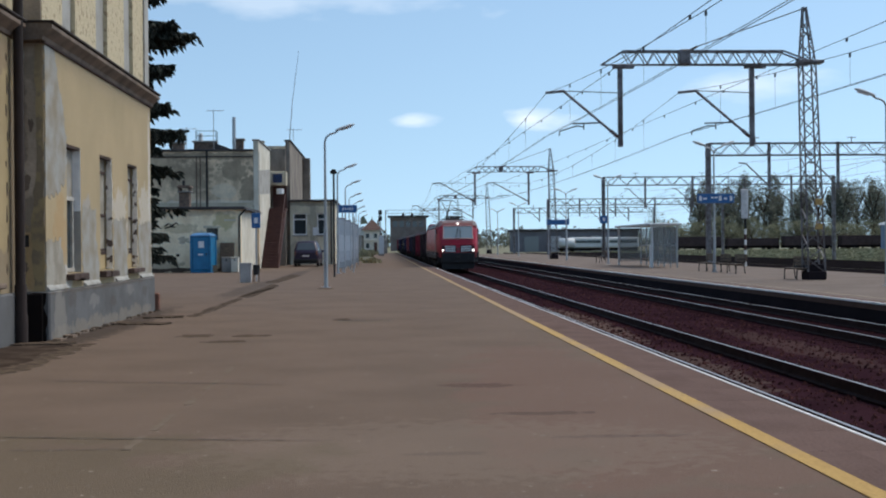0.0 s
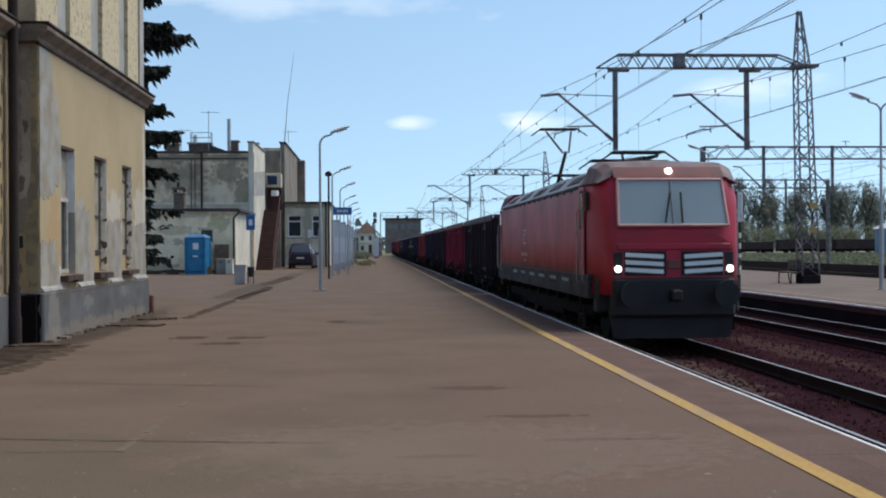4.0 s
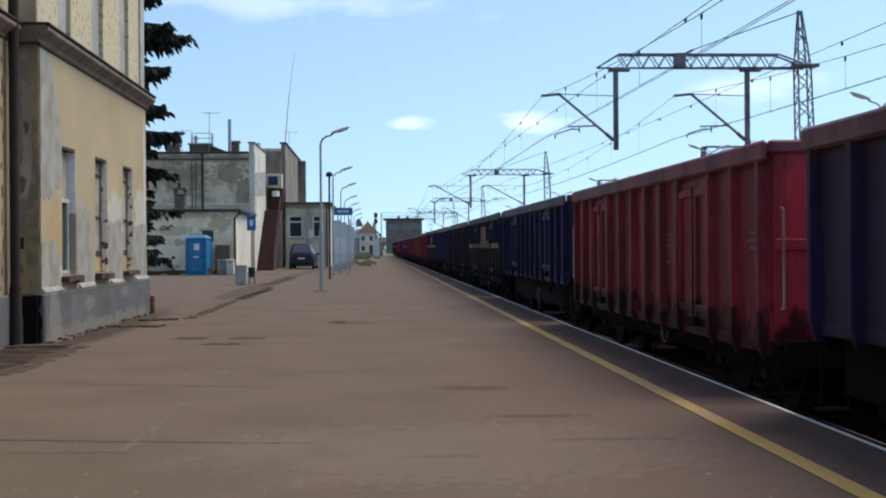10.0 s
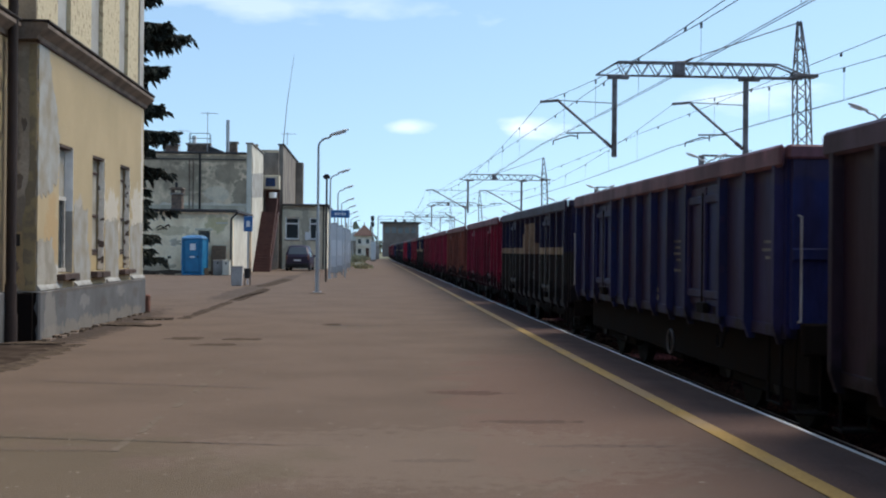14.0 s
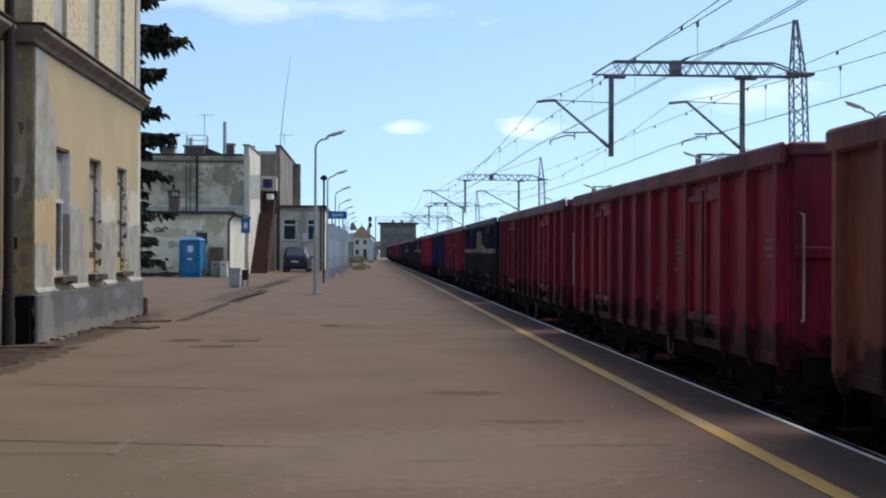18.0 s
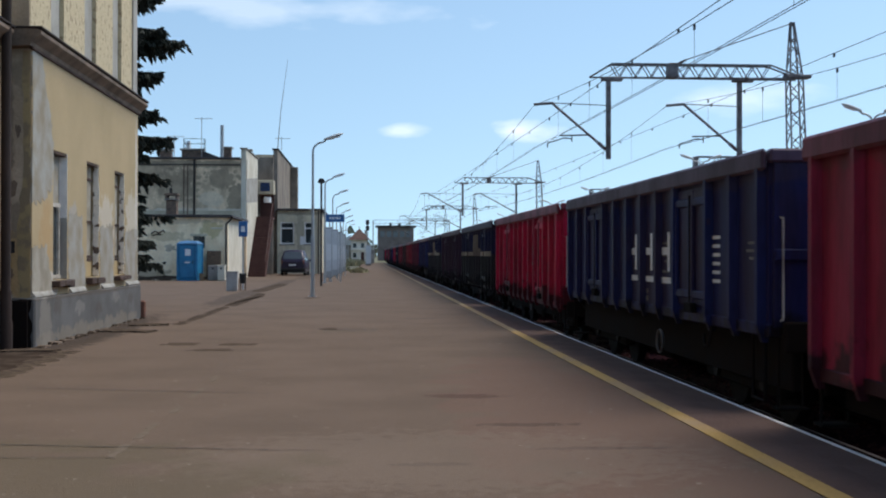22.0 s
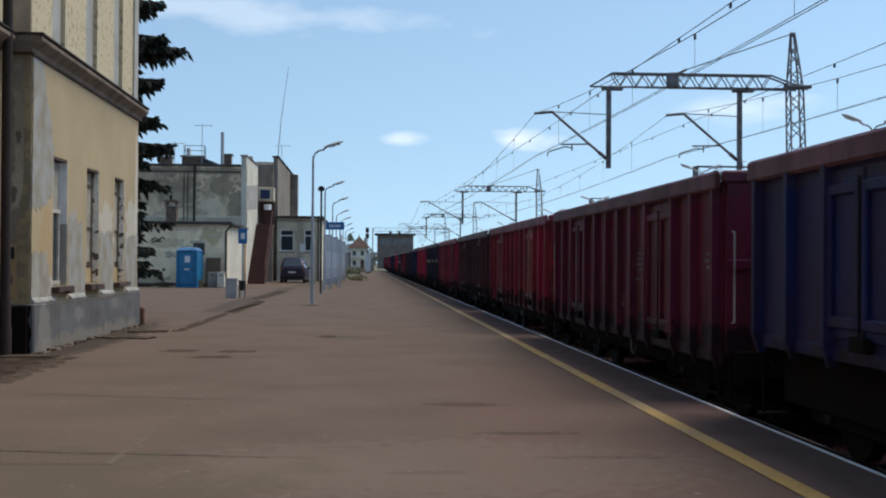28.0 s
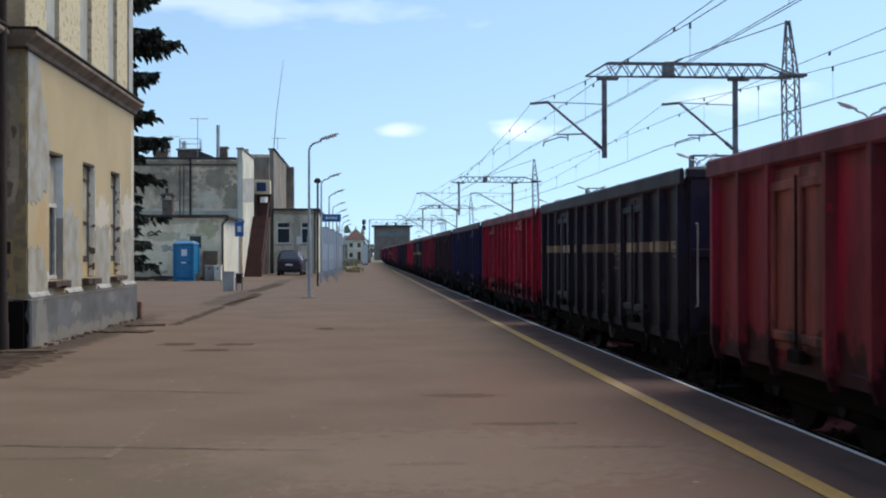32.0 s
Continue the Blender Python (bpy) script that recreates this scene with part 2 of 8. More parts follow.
GRASS = material("grass_ground", (0.150, 0.150, 0.080), 0.95, rgb2=(0.215, 0.185, 0.115), scale=0.22, grain=3, bump=0.6, spread=0.35)
YELLOW_PLASTER = material("yellow_plaster", (0.42, 0.31, 0.158), 0.9, rgb2=(0.34, 0.25, 0.13), scale=0.7, grain=35, bump=0.2, spread=0.1, stains_and_shade=(
    ("YZ", (20.6, 2.6), (0.35, 2.6), (0.20, 0.155, 0.11), 0.75, 2.2), ("YZ", (19.9, 1.1), (0.8, 0.5), (0.22, 0.165, 0.11), 0.7, 2.6), ("YZ", (19.0, 4.6), (2.5, 0.35), (0.24, 0.17, 0.11), 0.6, 2.0)))
PALE_REPAIR, OCHRE_STAIN = (0.56, 0.53, 0.48), (0.42, 0.26, 0.11)
BAY_PLASTER = material("bay_plaster", (0.43, 0.322, 0.182), 0.9, rgb2=(0.365, 0.28, 0.157), scale=0.5, grain=30, bump=0.25, spread=0.1, stains_and_shade=(
    ("YZ", (26.9, 2.2), (0.8, 0.6), PALE_REPAIR, 0.5, 2.6), ("YZ", (29.7, 2.3), (0.8, 0.7), PALE_REPAIR, 0.5, 2.4),
    ("YZ", (21.8, 1.6), (0.45, 1.0), OCHRE_STAIN, 0.6, 1.8),
    ("YZ", (21.9, 0.95), (0.7, 0.3), PALE_REPAIR, 0.8, 3.0), ("YZ", (30.3, 3.0), (0.16, 1.8), PALE_REPAIR, 0.7, 1.5), ("YZ", (23.85, 2.0), (0.35, 0.5), (0.34, 0.32, 0.30), 0.7, 2.0),
    ("YZ", (26.0, 4.75), (5.0, 0.18), (0.40, 0.30, 0.18), 0.5, 2.0)))
PEELED = material("peeled_plaster", (0.56, 0.46, 0.295), 0.92, rgb2=(0.36, 0.27, 0.17), scale=7.5, grain=16, bump=0.9, spread=0.2, cut=(0.57, 0.62))
GREY_PLASTER = material("grey_plaster", (0.40, 0.38, 0.345), 0.9, rgb2=(0.29, 0.27, 0.235), scale=1.4, grain=30, bump=0.25, spread=0.12)
DIRTY_PLASTER = material("dirty_plaster", (0.48, 0.375, 0.275), 0.92, rgb2=(0.34, 0.26, 0.185), scale=1.6, grain=20, bump=0.4, spread=0.2, stains_and_shade=(("XZ", (-5.6, 1.3), (0.9, 0.75), (0.44, 0.29, 0.13), 0.85, 2.2), ("XZ", (-5.6, 2.1), (0.5, 0.3), (0.22, 0.175, 0.13), 0.7, 3.0), ("XZ", (-5.85, 3.6), (0.16, 1.3), (0.20, 0.155, 0.115), 0.75, 2.4), ("XZ", (-5.45, 4.5), (0.35, 0.5), (0.24, 0.185, 0.13), 0.65, 2.6)))
PLINTH = material("plinth_cement", (0.130, 0.126, 0.124), 0.9, rgb2=(0.092, 0.088, 0.084), scale=1.3, grain=25, bump=0.35, spread=0.12, stains_and_shade=tuple(
    ("YZ", (21.6 + 1.3 * k, 0.10), (0.75, 0.13 + 0.03 * (k % 3)), (0.24, 0.20, 0.15), 0.55, 4.0) for k in range(7)) + (("YZ", (21.5, 0.4), (0.4, 0.6), (0.25, 0.225, 0.19), 0.6, 2.5),) + tuple(
    ("YZ", (22.4 + 1.7 * k, 0.62 - 0.09 * (k % 3)), (0.32 + 0.1 * (k % 2), 0.14), (0.23, 0.215, 0.195) if k % 2 else (0.085, 0.07, 0.058), 0.6, 4.5) for k in range(5)) + (("YZ", (25.5, 0.78), (5.0, 0.05), (0.10, 0.075, 0.055), 0.6, 3.5),))
CORNICE = material("cornice_stone", (0.23, 0.165, 0.12), 0.9, rgb2=(0.13, 0.095, 0.07), scale=2.0, grain=20, bump=0.4)
SOOT = (0.235, 0.19, 0.135)
GRIMY_WALL = material("grimy_render", (0.78, 0.605, 0.41), 0.93, rgb2=(0.475, 0.365, 0.25), scale=1.5, grain=9, bump=0.35, spread=0.22, stretch=(1, 1, 0.7), cut=(0.42, 0.62), stains_and_shade=(
    ("XZ", (-9.6, 6.6), (1.3, 0.7), SOOT, 0.7, 1.8), ("XZ", (-12.4, 6.2), (1.6, 1.2), SOOT, 0.65, 1.7), ("XZ", (-14.8, 7.2), (2.2, 0.6), SOOT, 0.5, 1.7), ("XZ", (-8.6, 5.0), (0.6, 1.5), SOOT, 0.75, 1.8),
    ("XZ", (-10.5, 7.6), (6.0, 0.25), SOOT, 0.7, 1.5), ("XZ", (-11.0, 4.4), (5.0, 0.25), (0.72, 0.66, 0.55), 0.6, 1.0), ("XZ", (-10.2, 5.2), (0.9, 0.5), (0.70, 0.62, 0.48), 0.5, 1.2),
    ("YZ", (105.0, 8.6), (4.0, 0.9), SOOT, 0.6, 1.2), ("YZ", (116.0, 6.5), (9.0, 1.8), SOOT, 0.65, 0.8), ("YZ", (112.0, 9.7), (14.0, 0.3), SOOT, 0.7, 1.4)))
OLD_WALL = material("old_render", (0.60, 0.53, 0.40), 0.92, rgb2=(0.40, 0.34, 0.25), scale=0.7, grain=7, bump=0.3, spread=0.16)
CREAM_WALL = material("cream_render", (0.95, 0.80, 0.57), 0.9, rgb2=(0.80, 0.64, 0.42), scale=1.0, grain=9, bump=0.25, spread=0.18, stretch=(1, 1, 0.7), cut=(0.44, 0.62), stains_and_shade=(
    ("XZ", (-9.0, 3.0), (0.7, 0.6), (0.42, 0.36, 0.16), 0.65, 1.4), ("XZ", (-13.0, 0.4), (1.6, 0.5), (0.30, 0.24, 0.17), 0.7, 1.6), ("XZ", (-11.6, 2.6), (1.2, 0.35), (0.50, 0.40, 0.24), 0.6, 1.8),
    ("XZ", (-12.5, 3.5), (5.0, 0.2), (0.42, 0.36, 0.27), 0.5, 1.6), ("XZ", (-9.0, 0.7), (0.6, 0.9), (0.36, 0.29, 0.18), 0.6, 1.6), ("XZ", (-6.6, 2.6), (0.35, 2.0), (0.38, 0.32, 0.24), 0.6, 1.2)))
WHITE_WALL = material("white_render", (0.66, 0.615, 0.515), 0.9, rgb2=(0.52, 0.47, 0.37), scale=0.7, grain=10, bump=0.2, spread=0.1)
ROOF_FELT = material("roof_felt", (0.06, 0.055, 0.055), 0.9, scale=1.0, grain=20)
BRICK = material("brick", (0.24, 0.10, 0.065), 0.9, rgb2=(0.14, 0.07, 0.05), scale=4, grain=25, bump=0.5)
RED_TILE = material("red_tile", (0.13, 0.062, 0.048), 0.8, scale=3, grain=20)
BROWN_PAINT = material("brown_paint", (0.085, 0.034, 0.027), 0.7, scale=3, grain=40)
WOOD = material("weathered_wood", (0.16, 0.11, 0.07), 0.8, rgb2=(0.08, 0.055, 0.04), scale=4, grain=40, stretch=(1, 1, 6))
GALV = material("galvanised_steel", (0.42, 0.43, 0.44), 0.5, metal=0.5, scale=3, grain=40, spread=0.15, bump=0.05)
LATTICE = material("lattice_steel", (0.20, 0.19, 0.20), 0.6, metal=0.4, rgb2=(0.11, 0.09, 0.085), scale=3, grain=30, bump=0.1)
DARK_STEEL = material("dark_steel", (0.035, 0.032, 0.032), 0.7, metal=0.3, scale=4, grain=40)
WIRE = material("wire", (0.10, 0.10, 0.10), 0.6, metal=0.5, bump=0)
LAMP_HEAD = material("lamp_housing", (0.60, 0.61, 0.61), 0.45, scale=5, bump=0.05, spread=0.1)
SIGN_BLUE = material("sign_blue", (0.03, 0.13, 0.33), 0.45, scale=4, bump=0.0, spread=0.1)
SIGN_WHITE = material("sign_white", (0.75, 0.75, 0.75), 0.5, bump=0.0, spread=0.06)
PANEL_BLUE = material("panel_blue", (0.012, 0.04, 0.13), 0.7, rgb2=(0.02, 0.03, 0.06), scale=4)
PLASTIC_BLUE = material("plastic_blue", (0.018, 0.185, 0.36), 0.45, rgb2=(0.014, 0.14, 0.28), scale=2, grain=20, bump=0.08, spread=0.1)
WINDOW_DARK = glass("window_glass", (0.04, 0.05, 0.055), 0.08)
WINDOW_PALE = glass("window_glass_pale", (0.16, 0.18, 0.19), 0.15)
SHELTER_GLASS = glass("shelter_glass", (0.16, 0.17, 0.17), 0.3, 0.36)
FRAME_PAINT = material("window_frame_paint", (0.50, 0.46, 0.40), 0.7, rgb2=(0.30, 0.26, 0.21), scale=6, grain=40)
CAR_PAINT = material("car_paint", (0.018, 0.009, 0.032), 0.38, metal=0.1, bump=0, spread=0.08, spec=0.5)
TYRE = material("tyre", (0.02, 0.02, 0.02), 0.9)
WAGON_PAINT = material("wagon_paint", (0.3, 0.05, 0.04), 0.55, rgb2=(0.021, 0.012, 0.018), scale=2.2, grain=22, bump=0.15, spread=0.35, tinted=True, spec=0.16, stretch=(1, 1, 0.22), cut=(0.42, 0.60), stains_and_shade=(
    # first mark paints the shade low on the sides as a black fade
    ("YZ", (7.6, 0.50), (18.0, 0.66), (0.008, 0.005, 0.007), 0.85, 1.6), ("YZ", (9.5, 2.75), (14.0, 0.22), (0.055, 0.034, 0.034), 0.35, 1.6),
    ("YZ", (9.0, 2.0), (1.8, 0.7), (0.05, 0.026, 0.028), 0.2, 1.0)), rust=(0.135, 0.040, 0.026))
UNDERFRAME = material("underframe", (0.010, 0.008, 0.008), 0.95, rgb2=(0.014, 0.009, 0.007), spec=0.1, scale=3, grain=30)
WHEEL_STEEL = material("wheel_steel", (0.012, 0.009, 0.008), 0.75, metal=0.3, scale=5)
TOWN_INK = material("town_ink", (0.20, 0.15, 0.11), 0.8, bump=0, spread=0.1)
WHEEL_RIM = material("wheel_rim", (0.12, 0.105, 0.10), 0.7, rgb2=(0.06, 0.05, 0.05), scale=6, grain=40, bump=0.05)
HANDLE = material("handle_white", (0.40, 0.37, 0.36), 0.6, rgb2=(0.26, 0.22, 0.21), scale=5, grain=40, bump=0.05)
LETTER = material("lettering_white", (0.22, 0.21, 0.20), 0.8, rgb2=(0.10, 0.09, 0.085), scale=6, grain=30, bump=0, spread=0.15)
COAL = material("coal", (0.02, 0.02, 0.022), 0.85, scale=2, grain=12, bump=1.0)
LOCO_RED = material("loco_red", (0.46, 0.023, 0.048), 0.45, rgb2=(0.30, 0.026, 0.042), scale=0.8, grain=40, bump=0.02, spread=0.07, spec=0.35, stains_and_shade=(
    ("YZ", (17.3, 2.0), (0.42, 1.5), (0.36, 0.20, 0.195), 0.8, 0.5), ("YZ", (9.5, 1.36), (11.0, 0.12), (0.22, 0.06, 0.055), 0.45, 1.4), ("YZ", (8.0, 1.25), (9.0, 0.12), (0.14, 0.05, 0.045), 0.6, 2.0), ("YZ", (12.6, 2.7), (0.8, 0.35), (0.40, 0.09, 0.09), 0.5, 0.6), ("YZ", (5.0, 2.85), (3.5, 0.2), (0.30, 0.06, 0.06), 0.4, 1.0)))
LOCO_GREY = material("loco_grey", (0.24, 0.24, 0.26), 0.6, scale=2, grain=30, bump=0.05, spread=0.15)
DUSTY_GREY = material("dusty_grey", (0.22, 0.165, 0.165), 0.7, rgb2=(0.15, 0.095, 0.098), scale=3, grain=30, bump=0.04, spread=0.15)
SKIRT_GREY = material("skirt_grey", (0.055, 0.043, 0.045), 0.75, rgb2=(0.03, 0.023, 0.024), scale=2.5, grain=30, bump=0.1, spread=0.2, spec=0.2)
LOCO_DARK = material("loco_dark_grey", (0.019, 0.017, 0.019), 0.65, scale=2, grain=30, bump=0.05)
LOCO_WHITE = material("loco_pale_red", (0.62, 0.34, 0.31), 0.4, bump=0, spread=0.05)
SCREEN = glass("windscreen", (0.06, 0.07, 0.08), 0.06)
# base is lightened to stand for sky reflected in the glass
LOCO_SCREEN = glass("loco_windscreen", (0.30, 0.35, 0.36), 0.12)
DUSTY_RED = material("dusty_red", (0.20, 0.055, 0.055), 0.7, rgb2=(0.15, 0.07, 0.065), scale=2.5, grain=30, bump=0.02, spread=0.15)
CHROME = material("grille_bars", (0.78, 0.78, 0.78), 0.45, metal=0.3, bump=0, spread=0.05)
HEADLIGHT = glow("headlight", (1.0, 0.95, 0.9), 3.0)
# greyed and lightened to stand for haze over the yard
LEAF = material("leaf", (0.150, 0.158, 0.118), 0.9, rgb2=(0.105, 0.112, 0.086), scale=0.6, grain=3, bump=0, spread=0.3, island=True)
LEAF_PALE = material("leaf_pale", (0.185, 0.185, 0.105), 0.9, rgb2=(0.125, 0.13, 0.08), scale=0.6, grain=3, bump=0, spread=0.3, island=True)
REPAIR_GREY = material("repair_grey", (0.335, 0.32, 0.285), 0.92, rgb2=(0.265, 0.22, 0.155), scale=2.2, grain=25, bump=0.3, spread=0.12)
REPAIR_PALE = material("repair_pale", (0.36, 0.325, 0.265), 0.92, rgb2=(0.27, 0.235, 0.18), scale=2.2, grain=25, bump=0.4, spread=0.15, cut=(0.42, 0.58))
SKIRT_PLASTER = material("skirt_plaster", (0.42, 0.40, 0.36), 0.9, rgb2=(0.28, 0.26, 0.225), scale=2.4, grain=30, bump=0.35, spread=0.14)
SILL_WOOD = material("rotten_sill", (0.085, 0.05, 0.038), 0.9, rgb2=(0.04, 0.026, 0.02), scale=5, grain=40, bump=0.6, stretch=(1, 0.3, 1))
PITTED = material("pitted_reveal", (0.80, 0.72, 0.62), 0.92, rgb2=(0.13, 0.09, 0.07), scale=7, grain=20, bump=1.0, spread=0.2, cut=(0.54, 0.58))
SOOTY_BRICK = material("sooty_brick", (0.20, 0.13, 0.095), 0.93, rgb2=(0.10, 0.075, 0.06), scale=5, grain=22, bump=0.6)
# darkened beyond its rust for the shade of the recess
RUSTY_PIPE = material("rusty_pipe", (0.036, 0.022, 0.018), 0.85, rgb2=(0.020, 0.013, 0.011), scale=4, grain=30, bump=0.3, stretch=(1, 1, 0.3))
CRUST = material("dirt_crust", (0.072, 0.054, 0.042), 0.97, rgb2=(0.125, 0.094, 0.07), scale=6, grain=40, bump=0.8, spread=0.3, spec=0.0)
SHADED_DIRT = material("shaded_dirt", (0.048, 0.035, 0.028), 0.95, rgb2=(0.085, 0.063, 0.048), scale=2.5, grain=30, bump=0.6, spread=0.3, spec=0.0, cut=(0.45, 0.7))
NEEDLE = material("spruce_needle", (0.044, 0.050, 0.038), 0.85, rgb2=(0.024, 0.030, 0.024), scale=1.0, grain=6, bump=0, spread=0.3, island=True)
BROWN_DARK = material("dark_brown_steel", (0.055, 0.036, 0.036), 0.9, scale=1, grain=10)
BARK = material("bark", (0.07, 0.05, 0.035), 0.95, scale=4, grain=20, bump=0.8)


def livery(name, low, high, dashed=False):
    """Two-tone wagon paint with a cream belt and a stepped town outline over it, or with a dashed belt alone."""
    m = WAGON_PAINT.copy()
    m.name = name
    n, l = m.node_tree.nodes, m.node_tree.links
    info = [k.from_node for k in l if k.from_socket.name == "Color" and k.from_node.bl_idname == "ShaderNodeObjectInfo"][0]
    co = [x for x in n if x.bl_idname == "ShaderNodeTexCoord"][0]
    sep = n.new("ShaderNodeSeparateXYZ")
    l.new(co.outputs["Object"], sep.inputs[0])

    def calc(op, a, b):
        x = n.new("ShaderNodeMath")
        x.operation = op
        for k, v in ((0, a), (1, b)):
            if isinstance(v, (int, float)):
                x.inputs[k].default_value = v
            else:
                l.new(v, x.inputs[k])
        return x.outputs[0]

    z, y = sep.outputs["Z"], sep.outputs["Y"]
    # belt, broad shoulder towards the rear, tower, sloping front
    top = 1.94
    for y0, y1, up, lean in ((7.85, 8.6, 0.40, -0.06), (6.35, 7.85, 0.60, 0.0), (6.1, 6.35, 0.36, 0.9), (5.7, 6.1, 0.10, 0.5)):
        inside = calc("MULTIPLY", calc("GREATER_THAN", y, y0), calc("LESS_THAN", y, y1))
        edge = calc("ADD", calc("MULTIPLY", calc("SUBTRACT", y, y0), lean), 1.94 + up)
        top = calc("MAXIMUM", top, calc("MULTIPLY", inside, edge))
    cream = calc("MULTIPLY", calc("GREATER_THAN", z, 1.79), calc("LESS_THAN", z, top))
    if dashed:
        cream = calc("MULTIPLY", calc("GREATER_THAN", z, 1.86), calc("LESS_THAN", z, 2.00))
        cream = calc("MULTIPLY", cream, calc("LESS_THAN", calc("FRACT", calc("MULTIPLY", y, 2.3), 0.0), 0.74))
    cream = calc("MULTIPLY", cream, calc("GREATER_THAN", y, 1.5))
    a, b = n.new("ShaderNodeMix"), n.new("ShaderNodeMix")
    a.data_type = b.data_type = "RGBA"
    l.new(calc("GREATER_THAN", z, 1.85), a.inputs[0])
    a.inputs[6].default_value, a.inputs[7].default_value = (*low, 1), (*high, 1)
    l.new(cream, b.inputs[0])
    l.new(a.outputs[2], b.inputs[6])
    b.inputs[7].default_value = (0.47, 0.37, 0.265, 1)
    for link in [k for k in l if k.from_node == info]:
        to = link.to_socket
        l.remove(link)
        l.new(b.outputs[2], to)
    return m


DASHED_LIVERY = livery("dashed_livery", (0.024, 0.021, 0.034), (0.024, 0.021, 0.044), True)
TOWN_LIVERY = livery("town_livery", (0.028, 0.027, 0.025), (0.013, 0.014, 0.052))


# ---- builders ----
class Shell:
    """Vertices and faces of one mesh, gathered piece by piece."""

    def __init__(self):
        self.v, self.f, self.smooth = [], [], []

    def add(self, verts, faces, smooth=False):
        k = len(self.v)
        self.v += [tuple(p) for p in verts]
        self.f += [tuple(k + i for i in f) for f in faces]
        self.smooth += [smooth] * len(faces)
        return self

    def box(self, x0, y0, z0, x1, y1, z1, c=0.0, m=None):
        """A block; c: the width of its broken edges."""
        lo, hi = Vector((min(x0, x1), min(y0, y1), min(z0, z1))), Vector((max(x0, x1), max(y0, y1), max(z0, z1)))
        if c <= 0:
            p = [Vector((x, y, z)) for z in (lo.z, hi.z) for y in (lo.y, hi.y) for x in (lo.x, hi.x)]
            f = [(0, 2, 3, 1), (4, 5, 7, 6), (0, 1, 5, 4), (2, 6, 7, 3), (0, 4, 6, 2), (1, 3, 7, 5)]
        else:
            p, idx = [], {}
            for sx in (0, 1):
                for sy in (0, 1):
                    for sz in (0, 1):
                        for ax in range(3):
                            q = Vector((hi.x if sx else lo.x, hi.y if sy else lo.y, hi.z if sz else lo.z))
                            for o in range(3):
                                if o != ax:
                                    q[o] += -c if (sx, sy, sz)[o] else c
                            idx[sx, sy, sz, ax] = len(p)
                            p.append(q)
            f = []
            for ax in range(3):
                o1, o2 = [o for o in range(3) if o != ax]
                for s in (0, 1):
                    loop = []
                    for a, b in ((0, 0), (1, 0), (1, 1), (0, 1)):
                        k = [0, 0, 0]
                        k[ax], k[o1], k[o2] = s, a, b
                        loop.append(idx[(*k, ax)])
                    flip = (s == 0) == (ax != 1)
                    f.append(tuple(reversed(loop)) if flip else tuple(loop))
            for ax in range(3):
                o1, o2 = [o for o in range(3) if o != ax]
                for a in (0, 1):
                    for b in (0, 1):
                        k0, k1 = [0, 0, 0], [0, 0, 0]
                        k0[o1] = k1[o1] = a
                        k0[o2] = k1[o2] = b
                        k1[ax] = 1
                        f.append((idx[(*k0, o1)], idx[(*k1, o1)], idx[(*k1, o2)], idx[(*k0, o2)]))
            for sx in (0, 1):
                for sy in (0, 1):
                    for sz in (0, 1):
                        f.append(tuple(idx[sx, sy, sz, ax] for ax in range(3)))
        if m is not None:
            p = [m @ q for q in p]
        return self.add(p, f)

    def tube(self, a, b, r, n=8, r2=None, caps=True, smooth=True):
        a, b = Vector(a), Vector(b)
        r2 = r if r2 is None else r2
        w = (b - a).normalized()
        u = w.orthogonal().normalized()
        v = w.cross(u)
        ring = [(math.cos(2 * math.pi * i / n), math.sin(2 * math.pi * i / n)) for i in range(n)]
        p = [a + (u * c + v * s) * r for c, s in ring] + [b + (u * c + v * s) * r2 for c, s in ring]
        self.add(p, [(i, (i + 1) % n, n + (i + 1) % n, n + i) for i in range(n)], smooth)
        if caps:
            self.add(p, [tuple(range(n - 1, -1, -1)), tuple(range(n, 2 * n))])
        return self

    def path(self, pts, r, n=6):
        for a, b in zip(pts, pts[1:]):
            self.tube(a, b, r, n)
        return self

    def bar(self, a, b, w, h=None):
        """A square bar from a to b."""
        return self.tube(a, b, w * 0.7071, 4, smooth=False) if h is None else self.tube(a, b, w * 0.7071, 4, smooth=False)

    def quad(self, a, b, c, d):
        return self.add([a, b, c, d], [(0, 1, 2, 3)])

    def prism(self, outline, axis, t0, t1):
        """An outline pushed along an axis: 'x' takes (y, z), 'y' takes (x, z), 'z' takes (x, y)."""
        def place(p, t):
            return {"x": (t, p[0], p[1]), "y": (p[0], t, p[1]), "z": (p[0], p[1], t)}[axis]
        n = len(outline)
        v = [place(p, t0) for p in outline] + [place(p, t1) for p in outline]
        return self.add(v, [(i, (i + 1) % n, n + (i + 1) % n, n + i) for i in range(n)] + [tuple(range(n - 1, -1, -1)), tuple(range(n, 2 * n))])

    def loft(self, rings, smooth=True, closed=True, caps=True):
        n = len(rings[0])
        v = [p for ring in rings for p in ring]
        f = []
        for k in range(len(rings) - 1):
            for i in range(n if closed else n - 1):
                j = (i + 1) % n
                f.append((k * n + i, k * n + j, (k + 1) * n + j, (k + 1) * n + i))
        self.add(v, f, smooth)
        if caps:
            self.add(rings[0], [tuple(range(n - 1, -1, -1))])
            self.add(rings[-1], [tuple(range(n))])
        return self

    def mesh(self, name, mat, weld=False):
        me = bpy.data.meshes.new(name)
        me.from_pydata(self.v, [], self.f)
        me.polygons.foreach_set("use_smooth", self.smooth)
        bm = bmesh.new()
        bm.from_mesh(me)
